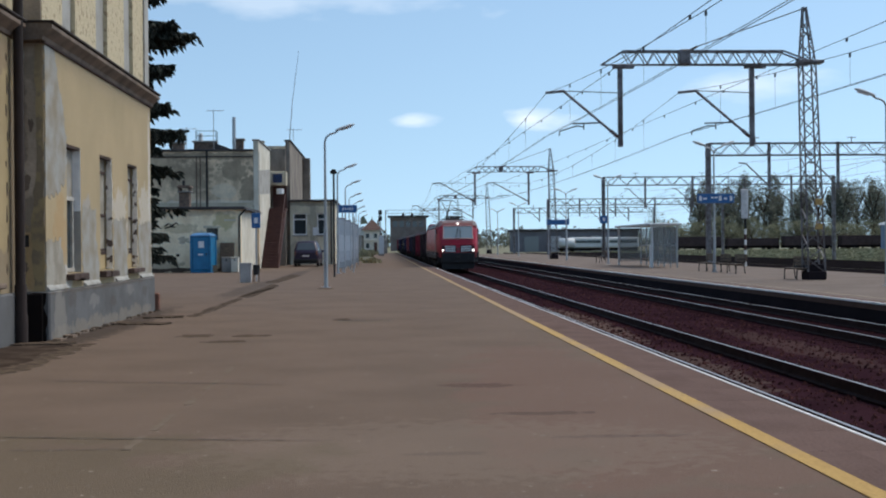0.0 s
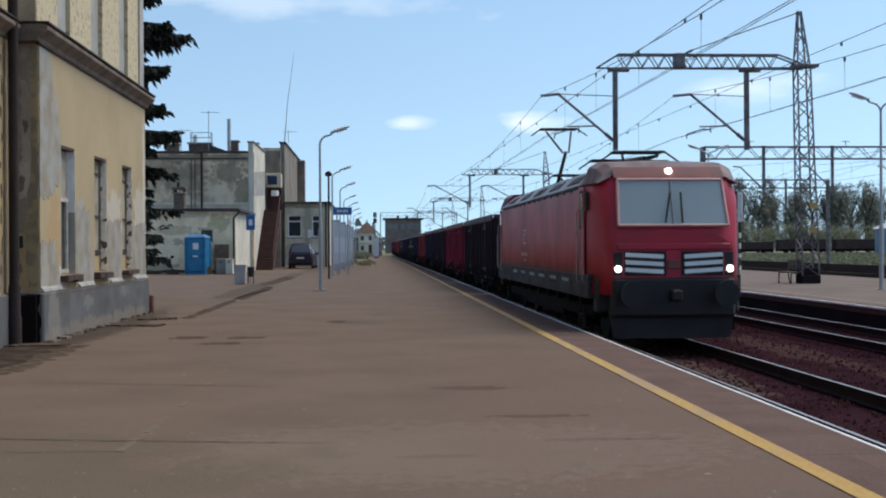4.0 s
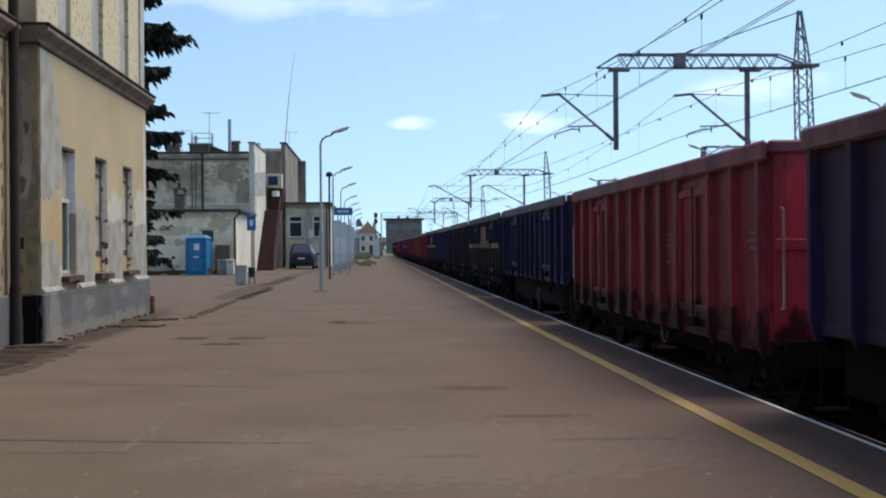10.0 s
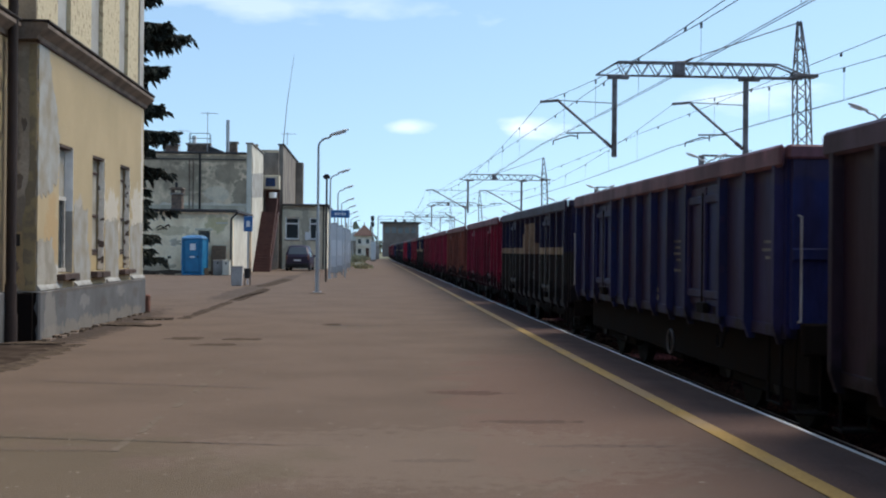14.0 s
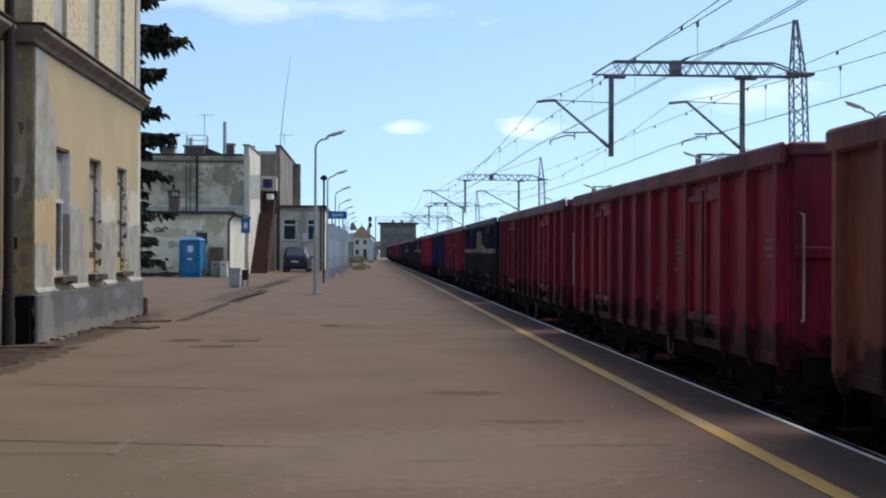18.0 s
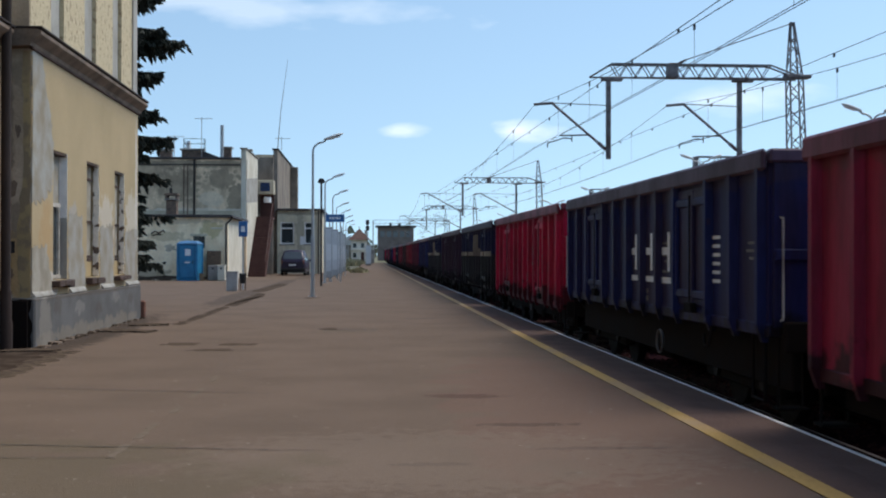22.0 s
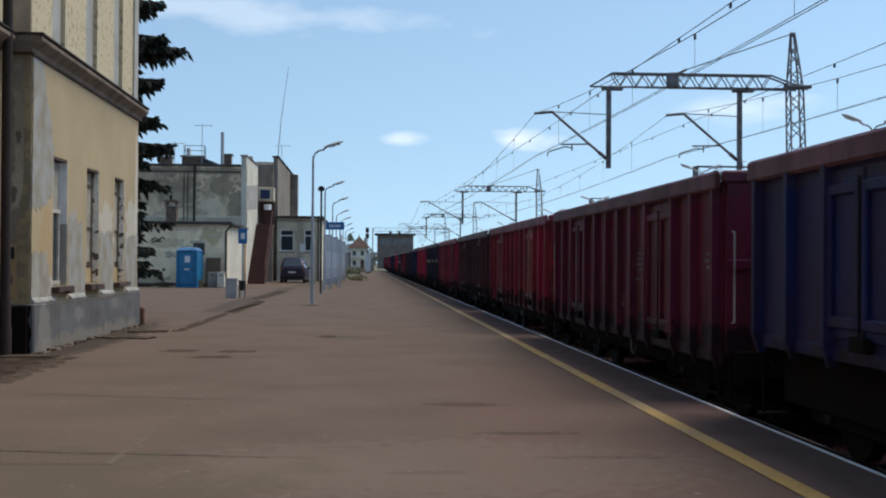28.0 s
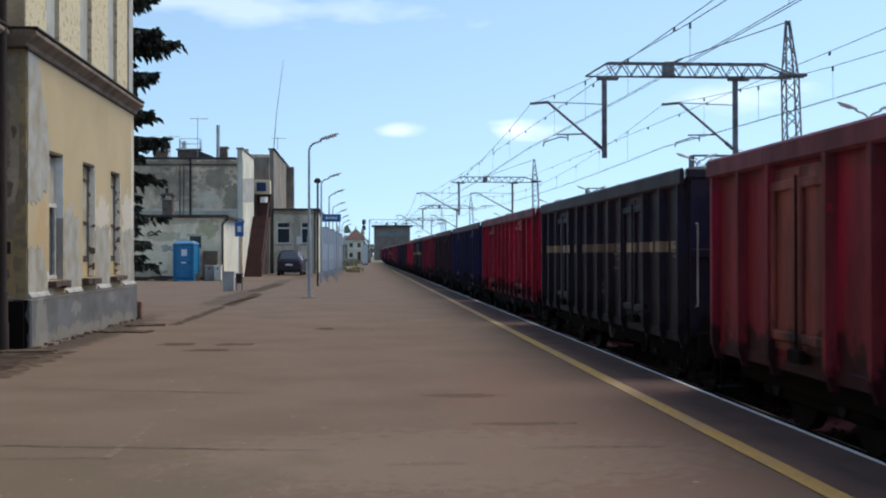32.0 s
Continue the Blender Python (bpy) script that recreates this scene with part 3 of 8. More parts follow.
        if weld:
            bmesh.ops.remove_doubles(bm, verts=bm.verts, dist=0.0005)
        bmesh.ops.recalc_face_normals(bm, faces=bm.faces)
        bm.to_mesh(me)
        bm.free()
        me.materials.append(mat)
        return me


def part(name, shell, mat, parent, label="", kind=""):
    ob = new(name, shell.mesh(name, mat, "wall" in name) if isinstance(shell, Shell) else shell)
    ob.parent = parent
    return tagged(ob, label, kind=kind)


def thing(name, label, category, group="", at=None):
    ob = new(name)
    ob.empty_display_size = 0.2
    if at is not None:
        ob.matrix_basis = at
    return tagged(ob, label, category, group)


def structure(name, shell, mat, label="", category=""):
    return tagged(new(name, shell.mesh(name, mat)), label, category, kind="structure")


def solo(name, shell, mat, label, category, group="", at=None):
    ob = new(name, shell.mesh(name, mat))
    if at is not None:
        ob.matrix_basis = at
    return tagged(ob, label, category, group)


# ---- plan ----
EDGE = 3.87          # platform edge beside the near track
TRACK_1, TRACK_2 = 5.43, 10.2
EDGE_2, BACK_2 = 12.3, 23.0
RAIL_Z = -0.30
BED_Z = RAIL_Z - 0.19
BEND, RADIUS, BEND_ANGLE = 235.0, 1000.0, radians(5.5)


def along(s, x=TRACK_1):
    """Place and heading of the track with centre line x at s metres from the camera's abeam point."""
    if s <= BEND:
        return x, s, 0.0
    r = RADIUS - (x - TRACK_1)
    a = min((s - BEND) / RADIUS, BEND_ANGLE)
    px, py = x + r * (1 - math.cos(a)), BEND + r * math.sin(a)
    rest = s - BEND - RADIUS * BEND_ANGLE
    if rest > 0:
        px, py = px + rest * math.sin(a), py + rest * math.cos(a)
    return px, py, a


# ---- ground ----
def ground():
    s = Shell()
    s.add([(-900, -300, -0.62), (1400, -300, -0.62), (1400, 1800, -0.62), (-900, 1800, -0.62)], [(0, 1, 2, 3)])
    structure("ground", s, GRASS, "green and straw-coloured grass between and beyond the tracks", "ground")
    s = Shell()
    stations = [-40 + 20 * k for k in range(14)] + [235 + 15 * k for k in range(9)] + [400, 560, 720]
    rows = []
    for st in stations:
        x, y, a = along(st, TRACK_1)
        rows.append([(x - 1.62 * math.cos(a), y, BED_Z), (x + 6.85 * math.cos(a), y - 6.85 * math.sin(a), BED_Z)])
    s.loft(rows, False, False, False)
    structure("track_bed", s, BALLAST, "rust-brown stone ballast of the two running tracks", "ballast")
    s = Shell()
    s.box(BACK_2 + 0.6, -60, -0.7, 38.0, 260, -0.5)
    structure("sidings_bed", s, material("sidings_gravel", (0.17, 0.12, 0.10), 0.95, rgb2=(0.11, 0.12, 0.05), scale=0.25, grain=12, bump=0.8), "brown gravel with weeds under the yard tracks", "ballast")
    s = Shell()
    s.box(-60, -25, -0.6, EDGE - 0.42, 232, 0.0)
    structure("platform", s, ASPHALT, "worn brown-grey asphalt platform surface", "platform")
    s = Shell()
    s.box(EDGE_2 + 0.42, -25, -0.6, BACK_2, 185, 0.0)
    structure("island_platform", s, ISLAND_ASPHALT, "pale asphalt surface of the island platform", "platform")
    s = Shell()
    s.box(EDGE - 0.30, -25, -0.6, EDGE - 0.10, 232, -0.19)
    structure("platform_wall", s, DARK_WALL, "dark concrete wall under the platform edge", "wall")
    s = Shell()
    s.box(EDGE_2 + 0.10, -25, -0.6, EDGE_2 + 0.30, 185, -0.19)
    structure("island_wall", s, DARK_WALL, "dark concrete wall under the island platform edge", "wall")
    s = Shell()
    for k in range(-8, 78):
        s.box(3.088, k * 3, -0.02, EDGE - 0.40, k * 3 + 2.995, 0.004)
    structure("edge_strip", s, EDGE_ASPHALT, "darker reddish asphalt strip behind the platform edge", "platform edge")
    s = Shell()
    for k, (x0, x1, y0, y1) in enumerate(((-16.0, -3.2, 138, 232), (-3.2, -0.6, 118, 232))):
        s.box(x0, y0, -0.05, x1, y1, 0.03 + 0.004 * k)
    structure("verge", s, material("verge_soil", (0.13, 0.105, 0.075), 0.95, rgb2=(0.08, 0.085, 0.045), scale=0.35, grain=6, bump=0.8, spread=0.3), "bare soil and thin grass beside the far platform end", "ground")
    # painted lines
    s = Shell()
    for k in range(-20, 150):
        y0 = k * 1.5
        s.box(2.925, y0, 0.004, 3.085, y0 + 1.5, 0.008)
    structure("warning_line", s, YELLOW_PAINT, "worn yellow line painted along the platform", "line")
    s = Shell()
    for k in range(-12, 90):
        s.box(EDGE_2 + 0.88, k * 2 + 0.004, 0.004, EDGE_2 + 1.05, k * 2 + 1.996, 0.008)
    structure("island_warning_line", s, FADED_LINE, "faded yellow line on the island platform", "line")


def rails():
    prof = [(-0.07, 0.0), (0.07, 0.0), (0.07, 0.012), (0.012, 0.03), (0.012, 0.13), (0.036, 0.138), (0.036, 0.165), (-0.036, 0.165), (-0.036, 0.138), (-0.012, 0.13), (-0.012, 0.03), (-0.07, 0.012)]
    stations = [-40, 0, 60, 120, 180] + [235 + 12 * k for k in range(9)] + [500, 700]
    for tx in (TRACK_1, TRACK_2):
        for side in (-0.7525, 0.7525):
            rings, head = [], []
            for st in stations:
                x, y, a = along(st, tx)
                c, sn = math.cos(a), math.sin(a)
                rings.append([(x + (side + px) * c, y - (side + px) * sn, RAIL_Z - 0.167 + pz) for px, pz in prof])
                head.append([(x + (side + px) * c, y - (side + px) * sn, RAIL_Z + 0.002) for px in (-0.018, 0.018)])
            r = structure("rail", Shell().loft(rings, False), RAIL_SIDE, "rust-brown steel rail with a polished head", "rail")
            part("rail_head", Shell().loft(head, False, False, False), RAIL_TOP, r, "polished running surface")
    for k, tx in enumerate((26.5, 31.0, 35.5, 40.0, 44.5)):
        for side in (-0.75, 0.75):
            s = Shell()
            s.box(tx + side - 0.036, -40, -0.5, tx + side + 0.036, 255, -0.34)
            structure("rail", s, RAIL_SIDE, "rusty steel rail of a yard track", "rail")


def gantry_wires():
    """Contact and carrying wires with droppers."""
    posts = [-22.0, 48.9, 122.0, 193.0, 262.0]
    for xs, sag, dip in (((6.85, 6.68, 5.48, 5.48, 6.0), 1.3, 0.29), ((12.2, 11.93, 10.73, 10.73, 11.2), 1.5, 0.36)):
        s = Shell()
        for x0, x1, y0, y1 in zip(xs, xs[1:], posts, posts[1:]):
            n = 12
            pts = []
            for k in range(n + 1):
                u = k / n
                pts.append(Vector((x0 + (x1 - x0) * u, y0 + (y1 - y0) * u, 7.42 - sag * 4 * u * (1 - u))))
            s.path(pts, 0.010, 4)
            low = [Vector((p.x, p.y, 5.74 - dip * (7.42 - p.z) / sag)) for p in pts]
            for dx in (-0.03, 0.05):
                s.path([p + Vector((dx, 0, 0)) for p in low], 0.008, 4)
            for k in range(1, n):
                s.tube(pts[k], low[k], 0.005, 4)
                s.box(pts[k].x - 0.02, pts[k].y - 0.03, pts[k].z - 0.12, pts[k].x + 0.02, pts[k].y + 0.03, pts[k].z)
        solo("overhead_wire", s, WIRE, "contact wire hung by droppers from a sagging carrying wire", "wire", "overhead wires")
    # straight auxiliary wires with clamps
    for pts in (((7.0, -22, 6.9), (6.97, 10, 6.5), (6.95, 25, 6.54), (6.9, 48.9, 6.66), (6.75, 79, 6.82), (6.4, 122, 7.2)),
                ((12.3, -22, 6.95), (12.25, 10, 6.72), (12.2, 30, 6.78), (12.1, 48.9, 6.85), (11.8, 80, 6.9), (11.2, 122, 7.2))):
        s = Shell().path([Vector(q) for q in pts], 0.010, 4)
        for a, b in zip(pts, pts[1:]):
            for k in range(5):
                q = Vector(a).lerp(Vector(b), (k + 0.5) / 5)
                s.box(q.x - 0.02, q.y - 0.04, q.z - 0.10, q.x + 0.02, q.y + 0.04, q.z)
        solo("overhead_wire", s, WIRE, "straight auxiliary wire with small clamps", "wire", "overhead wires")
    for x in (26.5, 31.0, 35.5, 40.0, 44.5):
        s = Shell()
        for y0, y1 in ((20, 88), (88, 130), (130, 172), (172, 215)):
            pts = [Vector((x, y0 + (y1 - y0) * k / 8, 7.2 - 0.9 * 4 * k / 8 * (1 - k / 8))) for k in range(9)]
            s.path(pts, 0.012, 4)
            s.tube((x, y0, 5.8), (x, y1, 5.8), 0.011, 4)
            for k in range(1, 8, 2):
                s.tube(pts[k], (x, pts[k].y, 5.8), 0.007, 4)
        solo("overhead_wire", s, WIRE, "contact and carrying wire over a yard track", "wire", "overhead wires")


def cantilever(parent, x, y, z_top, reach):
    """Drop post with an inclined tube, a tie and a steady arm; reach: from the post to the carrying wire."""
    part("drop_post", Shell().box(x - 0.09, y - 0.09, 5.3, x + 0.09, y + 0.09, z_top, 0.012), LATTICE, parent)
    part("post_clamp", Shell().box(x - 0.28, y - 0.14, z_top - 0.12, x + 0.55, y + 0.14, z_top + 0.03, 0.02), LATTICE, parent)
    foot, head = Vector((x - 0.05, y, 5.65)), Vector((x - reach + 0.7, y, 7.5))
    part("inclined_tube", Shell().tube(foot, head, 0.05, 8).tube((head.x + 0.05, y, 7.5), (head.x - 0.7, y, 7.43), 0.055, 8), LATTICE, parent)
    part("tie_rod", Shell().tube((x, y, 7.42), head, 0.018, 6), WIRE, parent)
    e = x - reach + 2.95
    s = Shell().tube((e - 0.75, y, 6.25), (e - 1.9, y, 6.22), 0.03, 6).tube((e - 1.45, y, 6.22), (e - 1.45, y, 5.98), 0.025, 6)
    s.path([Vector((e - 1.45, y, 6.1)), Vector((e - 1.75, y, 6.13)), Vector((e - 2.4, y, 5.92)), Vector((e - 2.42, y, 5.75))], 0.025, 6)
    part("steady_arm", s, WIRE, parent)
    for k in range(4):
        u = 0.03 + 0.035 * k
        part("insulator_disc", Shell().tube(foot.lerp(head, u), foot.lerp(head, u + 0.018), 0.085, 10), BROWN_PAINT, parent)


def lattice_leg(s, a, b, w0, w1, n, r=0.035):
    """Four angle posts with zigzag bracing from a up to b."""
    a, b = Vector(a), Vector(b)
    cs = [(-1, -1), (1, -1), (1, 1), (-1, 1)]
    def corner(k, u):
        w = w0 + (w1 - w0) * u
        return a.lerp(b, u) + Vector((cs[k][0] * w / 2, cs[k][1] * w / 2, 0))
    for k in range(4):
        s.bar(corner(k, 0), corner(k, 1), r * 1.5)
        j = (k + 1) % 4
        for i in range(n):
            u0, u1 = i / n, (i + 1) / n
            if i % 2:
                s.bar(corner(k, u0), corner(j, u1), r)
            else:
                s.bar(corner(j, u0), corner(k, u1), r)


def catenary_mast(y, x=17.3, near=True):
    t = thing("catenary_mast", "grey steel lattice mast with a truss arm over both tracks", "mast", "catenary masts")
    s = Shell()
    lattice_leg(s, (x, y, 0.3), (x - 0.22, y, 8.5), 0.68, 0.52, 16)
    lattice_leg(s, (x - 0.22, y, 8.5), (x - 0.32, y, 10.8), 0.52, 0.12, 5)
    part("lattice_post", s, LATTICE, t)
    part("foundation", Shell().box(x - 0.38, y - 0.4, 0.0, x + 0.38, y + 0.4, 0.34, 0.04).box(x - 0.32, y - 0.33, 0.34, x + 0.32, y + 0.33, 0.62, 0.04), DARK_WALL, t, "dark tarred concrete base")
    s = Shell()
    x0, x1, z0, z1 = 8.85, x - 0.1, 8.52, 9.04
    for dy in (-0.22, 0.22):
        s.bar((x0, y, z0), (x1, y + dy, z0), 0.06)
        s.bar((x0 + 0.85, y + dy, z1), (x1 - 1.15, y + dy, z1), 0.06)
        s.bar((x0, y, z0), (x0 + 0.85, y + dy, z1), 0.06)
        s.bar((x1 - 1.15, y + dy, z1), (x1, y + dy, z0 + 0.1), 0.06)
        n = 20
        for k in range(n):
            xa, xb = x0 + 0.85 + (x1 - 2.0 - x0) * k / n, x0 + 0.85 + (x1 - 2.0 - x0) * (k + 1) / n
            s.bar((xa, y + dy, z0 if k % 2 else z1), (xb, y + dy, z1 if k % 2 else z0), 0.035)
    for k in range(14):
        xa = x0 + 0.9 + (x1 - 2.0 - x0) * k / 13
        s.bar((xa, y - 0.22, z1), (xa, y + 0.22, z1), 0.03)
        s.bar((xa, y - 0.22, z0), (xa, y + 0.22, z0), 0.03)
    part("truss_arm", s, LATTICE, t)
    part("stay_rod", Shell().tube((x - 0.33, y, 10.75), (x - 4.6, y, 9.25), 0.022, 6).tube((x - 4.6, y, 9.25), (x - 5.2, y, 8.95), 0.05, 6), LATTICE, t)
    part("stay_saddle", Shell().box(x - 5.35, y - 0.26, 8.5, x - 4.95, y + 0.26, 9.1, 0.03), LATTICE, t)
    part("cross_plate", Shell().box(x - 0.62, y - 0.3, 8.55, x + 0.38, y + 0.3, 8.68, 0.02), LATTICE, t)
    reach = 2.95 if near else 4.15
    cantilever(t, 9.6, y, 8.5, reach)
    cantilever(t, 14.85, y, 8.5, reach)
    if near:
        part("warning_plate", Shell().box(x - 0.05, y - 0.34, 2.0, x + 0.28, y - 0.30, 2.22, 0.01), YELLOW_PAINT, t, "small yellow plate")
        part("warning_plate", Shell().box(x - 0.05, y - 0.34, 2.95, x + 0.28, y - 0.30, 3.2, 0.01), YELLOW_PAINT, t, "small yellow plate")
    return t


def portal(y, zt, right=48.0):
    t = thing("portal_gantry", "dark steel portal gantry spanning the yard tracks", "gantry", "portal gantries")
    for x in (23.6, right):
        part("portal_post", Shell().box(x - 0.17, y - 0.17, -0.6, x + 0.17, y + 0.17, zt, 0.02), LATTICE, t)
    s = Shell()
    for dy in (-0.3, 0.3):
        s.bar((23.6, y + dy, zt), (right, y + dy, zt), 0.09)
        s.bar((23.6, y + dy, zt - 0.85), (right, y + dy, zt - 0.85), 0.09)
        n = 30
        for k in range(n):
            xa, xb = 23.6 + (right - 23.6) * k / n, 23.6 + (right - 23.6) * (k + 1) / n
            s.bar((xa, y + dy, zt - (0.85 if k % 2 else 0)), (xb, y + dy, zt - (0 if k % 2 else 0.85)), 0.045)
    part("portal_beam", s, LATTICE, t)
    for x in (28.0, 33.0, 38.5, 43.5):
        part("drop_post", Shell().box(x - 0.09, y - 0.09, 5.2, x + 0.09, y + 0.09, zt + 0.1), LATTICE, t)
        s = Shell().tube((x, y, 5.5), (x - 1.7, y, 7.1), 0.05, 6).tube((x - 1.7, y, 7.1), (x - 2.2, y, 7.15), 0.05, 6)
        part("inclined_tube", s, LATTICE, t)
    for x in (27.0, 34.0, 41.0, 46.0):
        part("insulator_horn", Shell().tube((x, y, zt), (x, y, zt + 0.45), 0.03, 6).tube((x - 0.3, y, zt + 0.4), (x + 0.3, y, zt + 0.4), 0.025, 6), LATTICE, t)
    return t


def street_lamp(x, y, height=5.75, heads=1):
    t = thing("platform_lamp", "grey galvanised lamp post with a slanting cobra head" if heads == 1 else "grey galvanised lamp post with two slanting heads", "street lamp", "platform lamps", pose(x, y, 0))
    part("base_flange", Shell().tube((0, 0, 0), (0, 0, 0.03), 0.16, 12), GALV, t)
    s = Shell().tube((0, 0, 0.03), (0, 0, 2.2), 0.075, 12).tube((0, 0, 2.2), (0, 0, height - 0.5), 0.055, 12, 0.04)
    part("post", s, GALV, t)
    for d in ((1,) if heads == 1 else (1, -1)):
        pts = []
        for k in range(7):
            a = math.pi / 2 * k / 6
            pts.append(Vector((d * 0.35 * (1 - math.cos(a)), 0, height - 0.5 + 0.34 * math.sin(a))))
        pts.append(Vector((d * 0.46, 0, height - 0.08)))
        part("arm", Shell().path(pts, 0.035, 8), GALV, t)
        rings = []
        for u, w, h in ((0, 0.05, 0.05), (0.06, 0.09, 0.08), (0.25, 0.14, 0.11), (0.5, 0.15, 0.11), (0.66, 0.09, 0.05), (0.70, 0.03, 0.02)):
            rings.append([(d * (0.39 + u), w * math.cos(2 * math.pi * k / 10), height - 0.06 + 0.33 * u + h * math.sin(2 * math.pi * k / 10) * 0.6) for k in range(10)])
        hd = part("lamp_head", Shell().loft(rings), LAMP_HEAD, t)
        part("diffuser", Shell().box(d * 0.59, -0.10, height - 0.065, d * 0.99, 0.10, height - 0.045, m=Matrix.Translation((d * 0.59, 0, height)) @ pose(0, 0, 0, 0, -18 * d, 0) @ Matrix.Translation((-d * 0.59, 0, -height))), SIGN_WHITE, hd)
    return t


# ---- buildings ----
def wall_x(s, x0, x1, y0, y1, z0, z1, holes):
    """A wall across x0..x1 that runs along y, with openings (ya, yb, za, zb) cut through."""
    ys = sorted({y0, y1, *[h[0] for h in holes], *[h[1] for h in holes]})
    for a, b in zip(ys, ys[1:]):
        cut = sorted((h[2], h[3]) for h in holes if h[0] <= a and h[1] >= b)
        z = z0
        for c, d in cut:
            if c > z:
                s.box(x0, a, z, x1, b, c)
            z = d
        if z1 > z:
            s.box(x0, a, z, x1, b, z1)
    return s


def wall_y(s, y0, y1, x0, x1, z0, z1, holes):
    xs = sorted({x0, x1, *[h[0] for h in holes], *[h[1] for h in holes]})
    for a, b in zip(xs, xs[1:]):
        cut = sorted((h[2], h[3]) for h in holes if h[0] <= a and h[1] >= b)
        z = z0
        for c, d in cut:
            if c > z:
                s.box(a, y0, z, b, y1, c)
            z = d
        if z1 > z:
            s.box(a, y0, z, b, y1, z1)
    return s


def blotch(rng, c, w, h, n=18, rough=0.25):
    """A ragged patch outline round c."""
    out = []
    for k in range(n):
        a = 2 * math.pi * k / n
        r = 1 + rng.uniform(-rough, rough)
        cx, sx = math.cos(a), math.sin(a)
        q = max(abs(cx), abs(sx)) ** 0.6
        out.append((c[0] + w / 2 * cx / q * r, c[1] + h / 2 * sx / q * r))
    return out


def ragged(rng, pts, amp, step):
    """The outline of pts with an uneven edge."""
    out = []
    for (ax, ay), (bx, by) in zip(pts, pts[1:] + pts[:1]):
        n = max(1, int(math.hypot(bx - ax, by - ay) / step))
        for k in range(n):
            u = k / n
            j = amp if k else amp * 0.3
            out.append((ax + (bx - ax) * u + rng.uniform(-j, j), ay + (by - ay) * u + rng.uniform(-j, j)))
    return out


WALL = -5.42         # front of the projecting bay
WALL_BACK = -5.84    # front of the wall beside it
BAY_0, BAY_1 = 20.9, 30.5
WINDOWS = ((22.3, 23.35), (24.95, 26.1), (27.7, 28.8))


def station_building():
    rng = random.Random(5)
    t = thing("station_building", "two-storey yellow plastered station building with peeling walls", "building")
    holes = [(a, b, 1.08, 3.36) for a, b in WINDOWS]
    niches = [(a + 0.05, b - 0.05, 5.2, 9.3) for a, b in WINDOWS]
    s = wall_x(Shell(), WALL - 0.55, WALL, BAY_0, BAY_1, 0.82, 4.9, holes)
    part("bay_wall", s, BAY_PLASTER, t, "ochre-yellow plaster wall with three tall windows")
    part("upper_wall", wall_x(Shell(), WALL - 0.55, WALL - 0.06, BAY_0 + 0.1, BAY_1 - 0.05, 5.2, 10.2, niches), PEELED, t, "rough peeling yellow upper wall")
    for a, b, c, d in niches:
        part("upper_niche", Shell().box(WALL - 0.40, a, c, WALL - 0.14, b, d), GREY_PLASTER, t, "smooth grey plastered niche")
    part("bay_plinth", Shell().box(WALL - 0.6, BAY_0 - 0.06, -0.1, WALL + 0.07, BAY_1 + 0.06, 0.82, 0.03), PLINTH, t, "grey cement plinth")
    part("bay_side", Shell().box(WALL - 0.55, BAY_0 - 0.02, 0.82, WALL - 0.02, BAY_0 + 0.3, 4.9), DIRTY_PLASTER, t, "stained corner of the bay")
    part("upper_side", Shell().box(WALL - 0.55, BAY_0 + 0.06, 5.2, WALL - 0.07, BAY_0 + 0.4, 10.2), DIRTY_PLASTER, t)
    part("far_gable", wall_y(Shell(), BAY_1 - 0.5, BAY_1, -15.5, WALL - 0.02, -0.1, 10.2, []), GREY_PLASTER, t)
    s = Shell()
    prof = [(0, 4.92), (0.05, 4.92), (0.07, 4.98), (0.12, 5.02), (0.20, 5.08), (0.22, 5.10), (0.22, 5.16), (0.14, 5.19), (0, 5.21)]
    s.prism([(WALL - 0.35 + x, z) for x, z in [(0, 4.9)]] + [(WALL - 0.02 + x, z) for x, z in prof[1:-1]] + [(WALL - 0.35, 5.21)], "y", BAY_0 - 0.26, BAY_1 + 0.22)
    part("cornice", s, CORNICE, t, "weathered dark moulded cornice")
    s = Shell().prism([(WALL_BACK - 0.35, 4.9)] + [(WALL_BACK - 0.02 + x, z) for x, z in prof[1:-1]] + [(WALL_BACK - 0.35, 5.21)], "y", 4.0, BAY_0 - 0.26)
    part("cornice", s, CORNICE, t, "weathered dark moulded cornice")
    back_holes = [(18.3, 19.75, 1.0, 3.36), (13.5, 14.9, 1.0, 3.36), (9.0, 10.4, 1.0, 3.36)]
    part("back_wall", wall_x(Shell(), WALL_BACK - 0.5, WALL_BACK, 4.0, BAY_0, 0.82, 4.9, back_holes), YELLOW_PLASTER, t)
    part("upper_back_wall", wall_x(Shell(), WALL_BACK - 0.5, WALL_BACK - 0.05, 4.0, BAY_0, 5.2, 10.2, [(a, b, 5.6, 8.6) for a, b, _, _ in back_holes]), PEELED, t)
    for a, b, c, d in back_holes:
        part("window", Shell().box(WALL_BACK - 0.42, a, c, WALL_BACK - 0.32, b, d), WINDOW_DARK, t)
        part("upper_window", Shell().box(WALL_BACK - 0.42, a, 5.6, WALL_BACK - 0.32, b, 8.6), WINDOW_DARK, t)
        part("window_sill", Shell().box(WALL_BACK - 0.3, a - 0.08, c - 0.1, WALL_BACK + 0.1, b + 0.08, c - 0.01, 0.02), CORNICE, t)
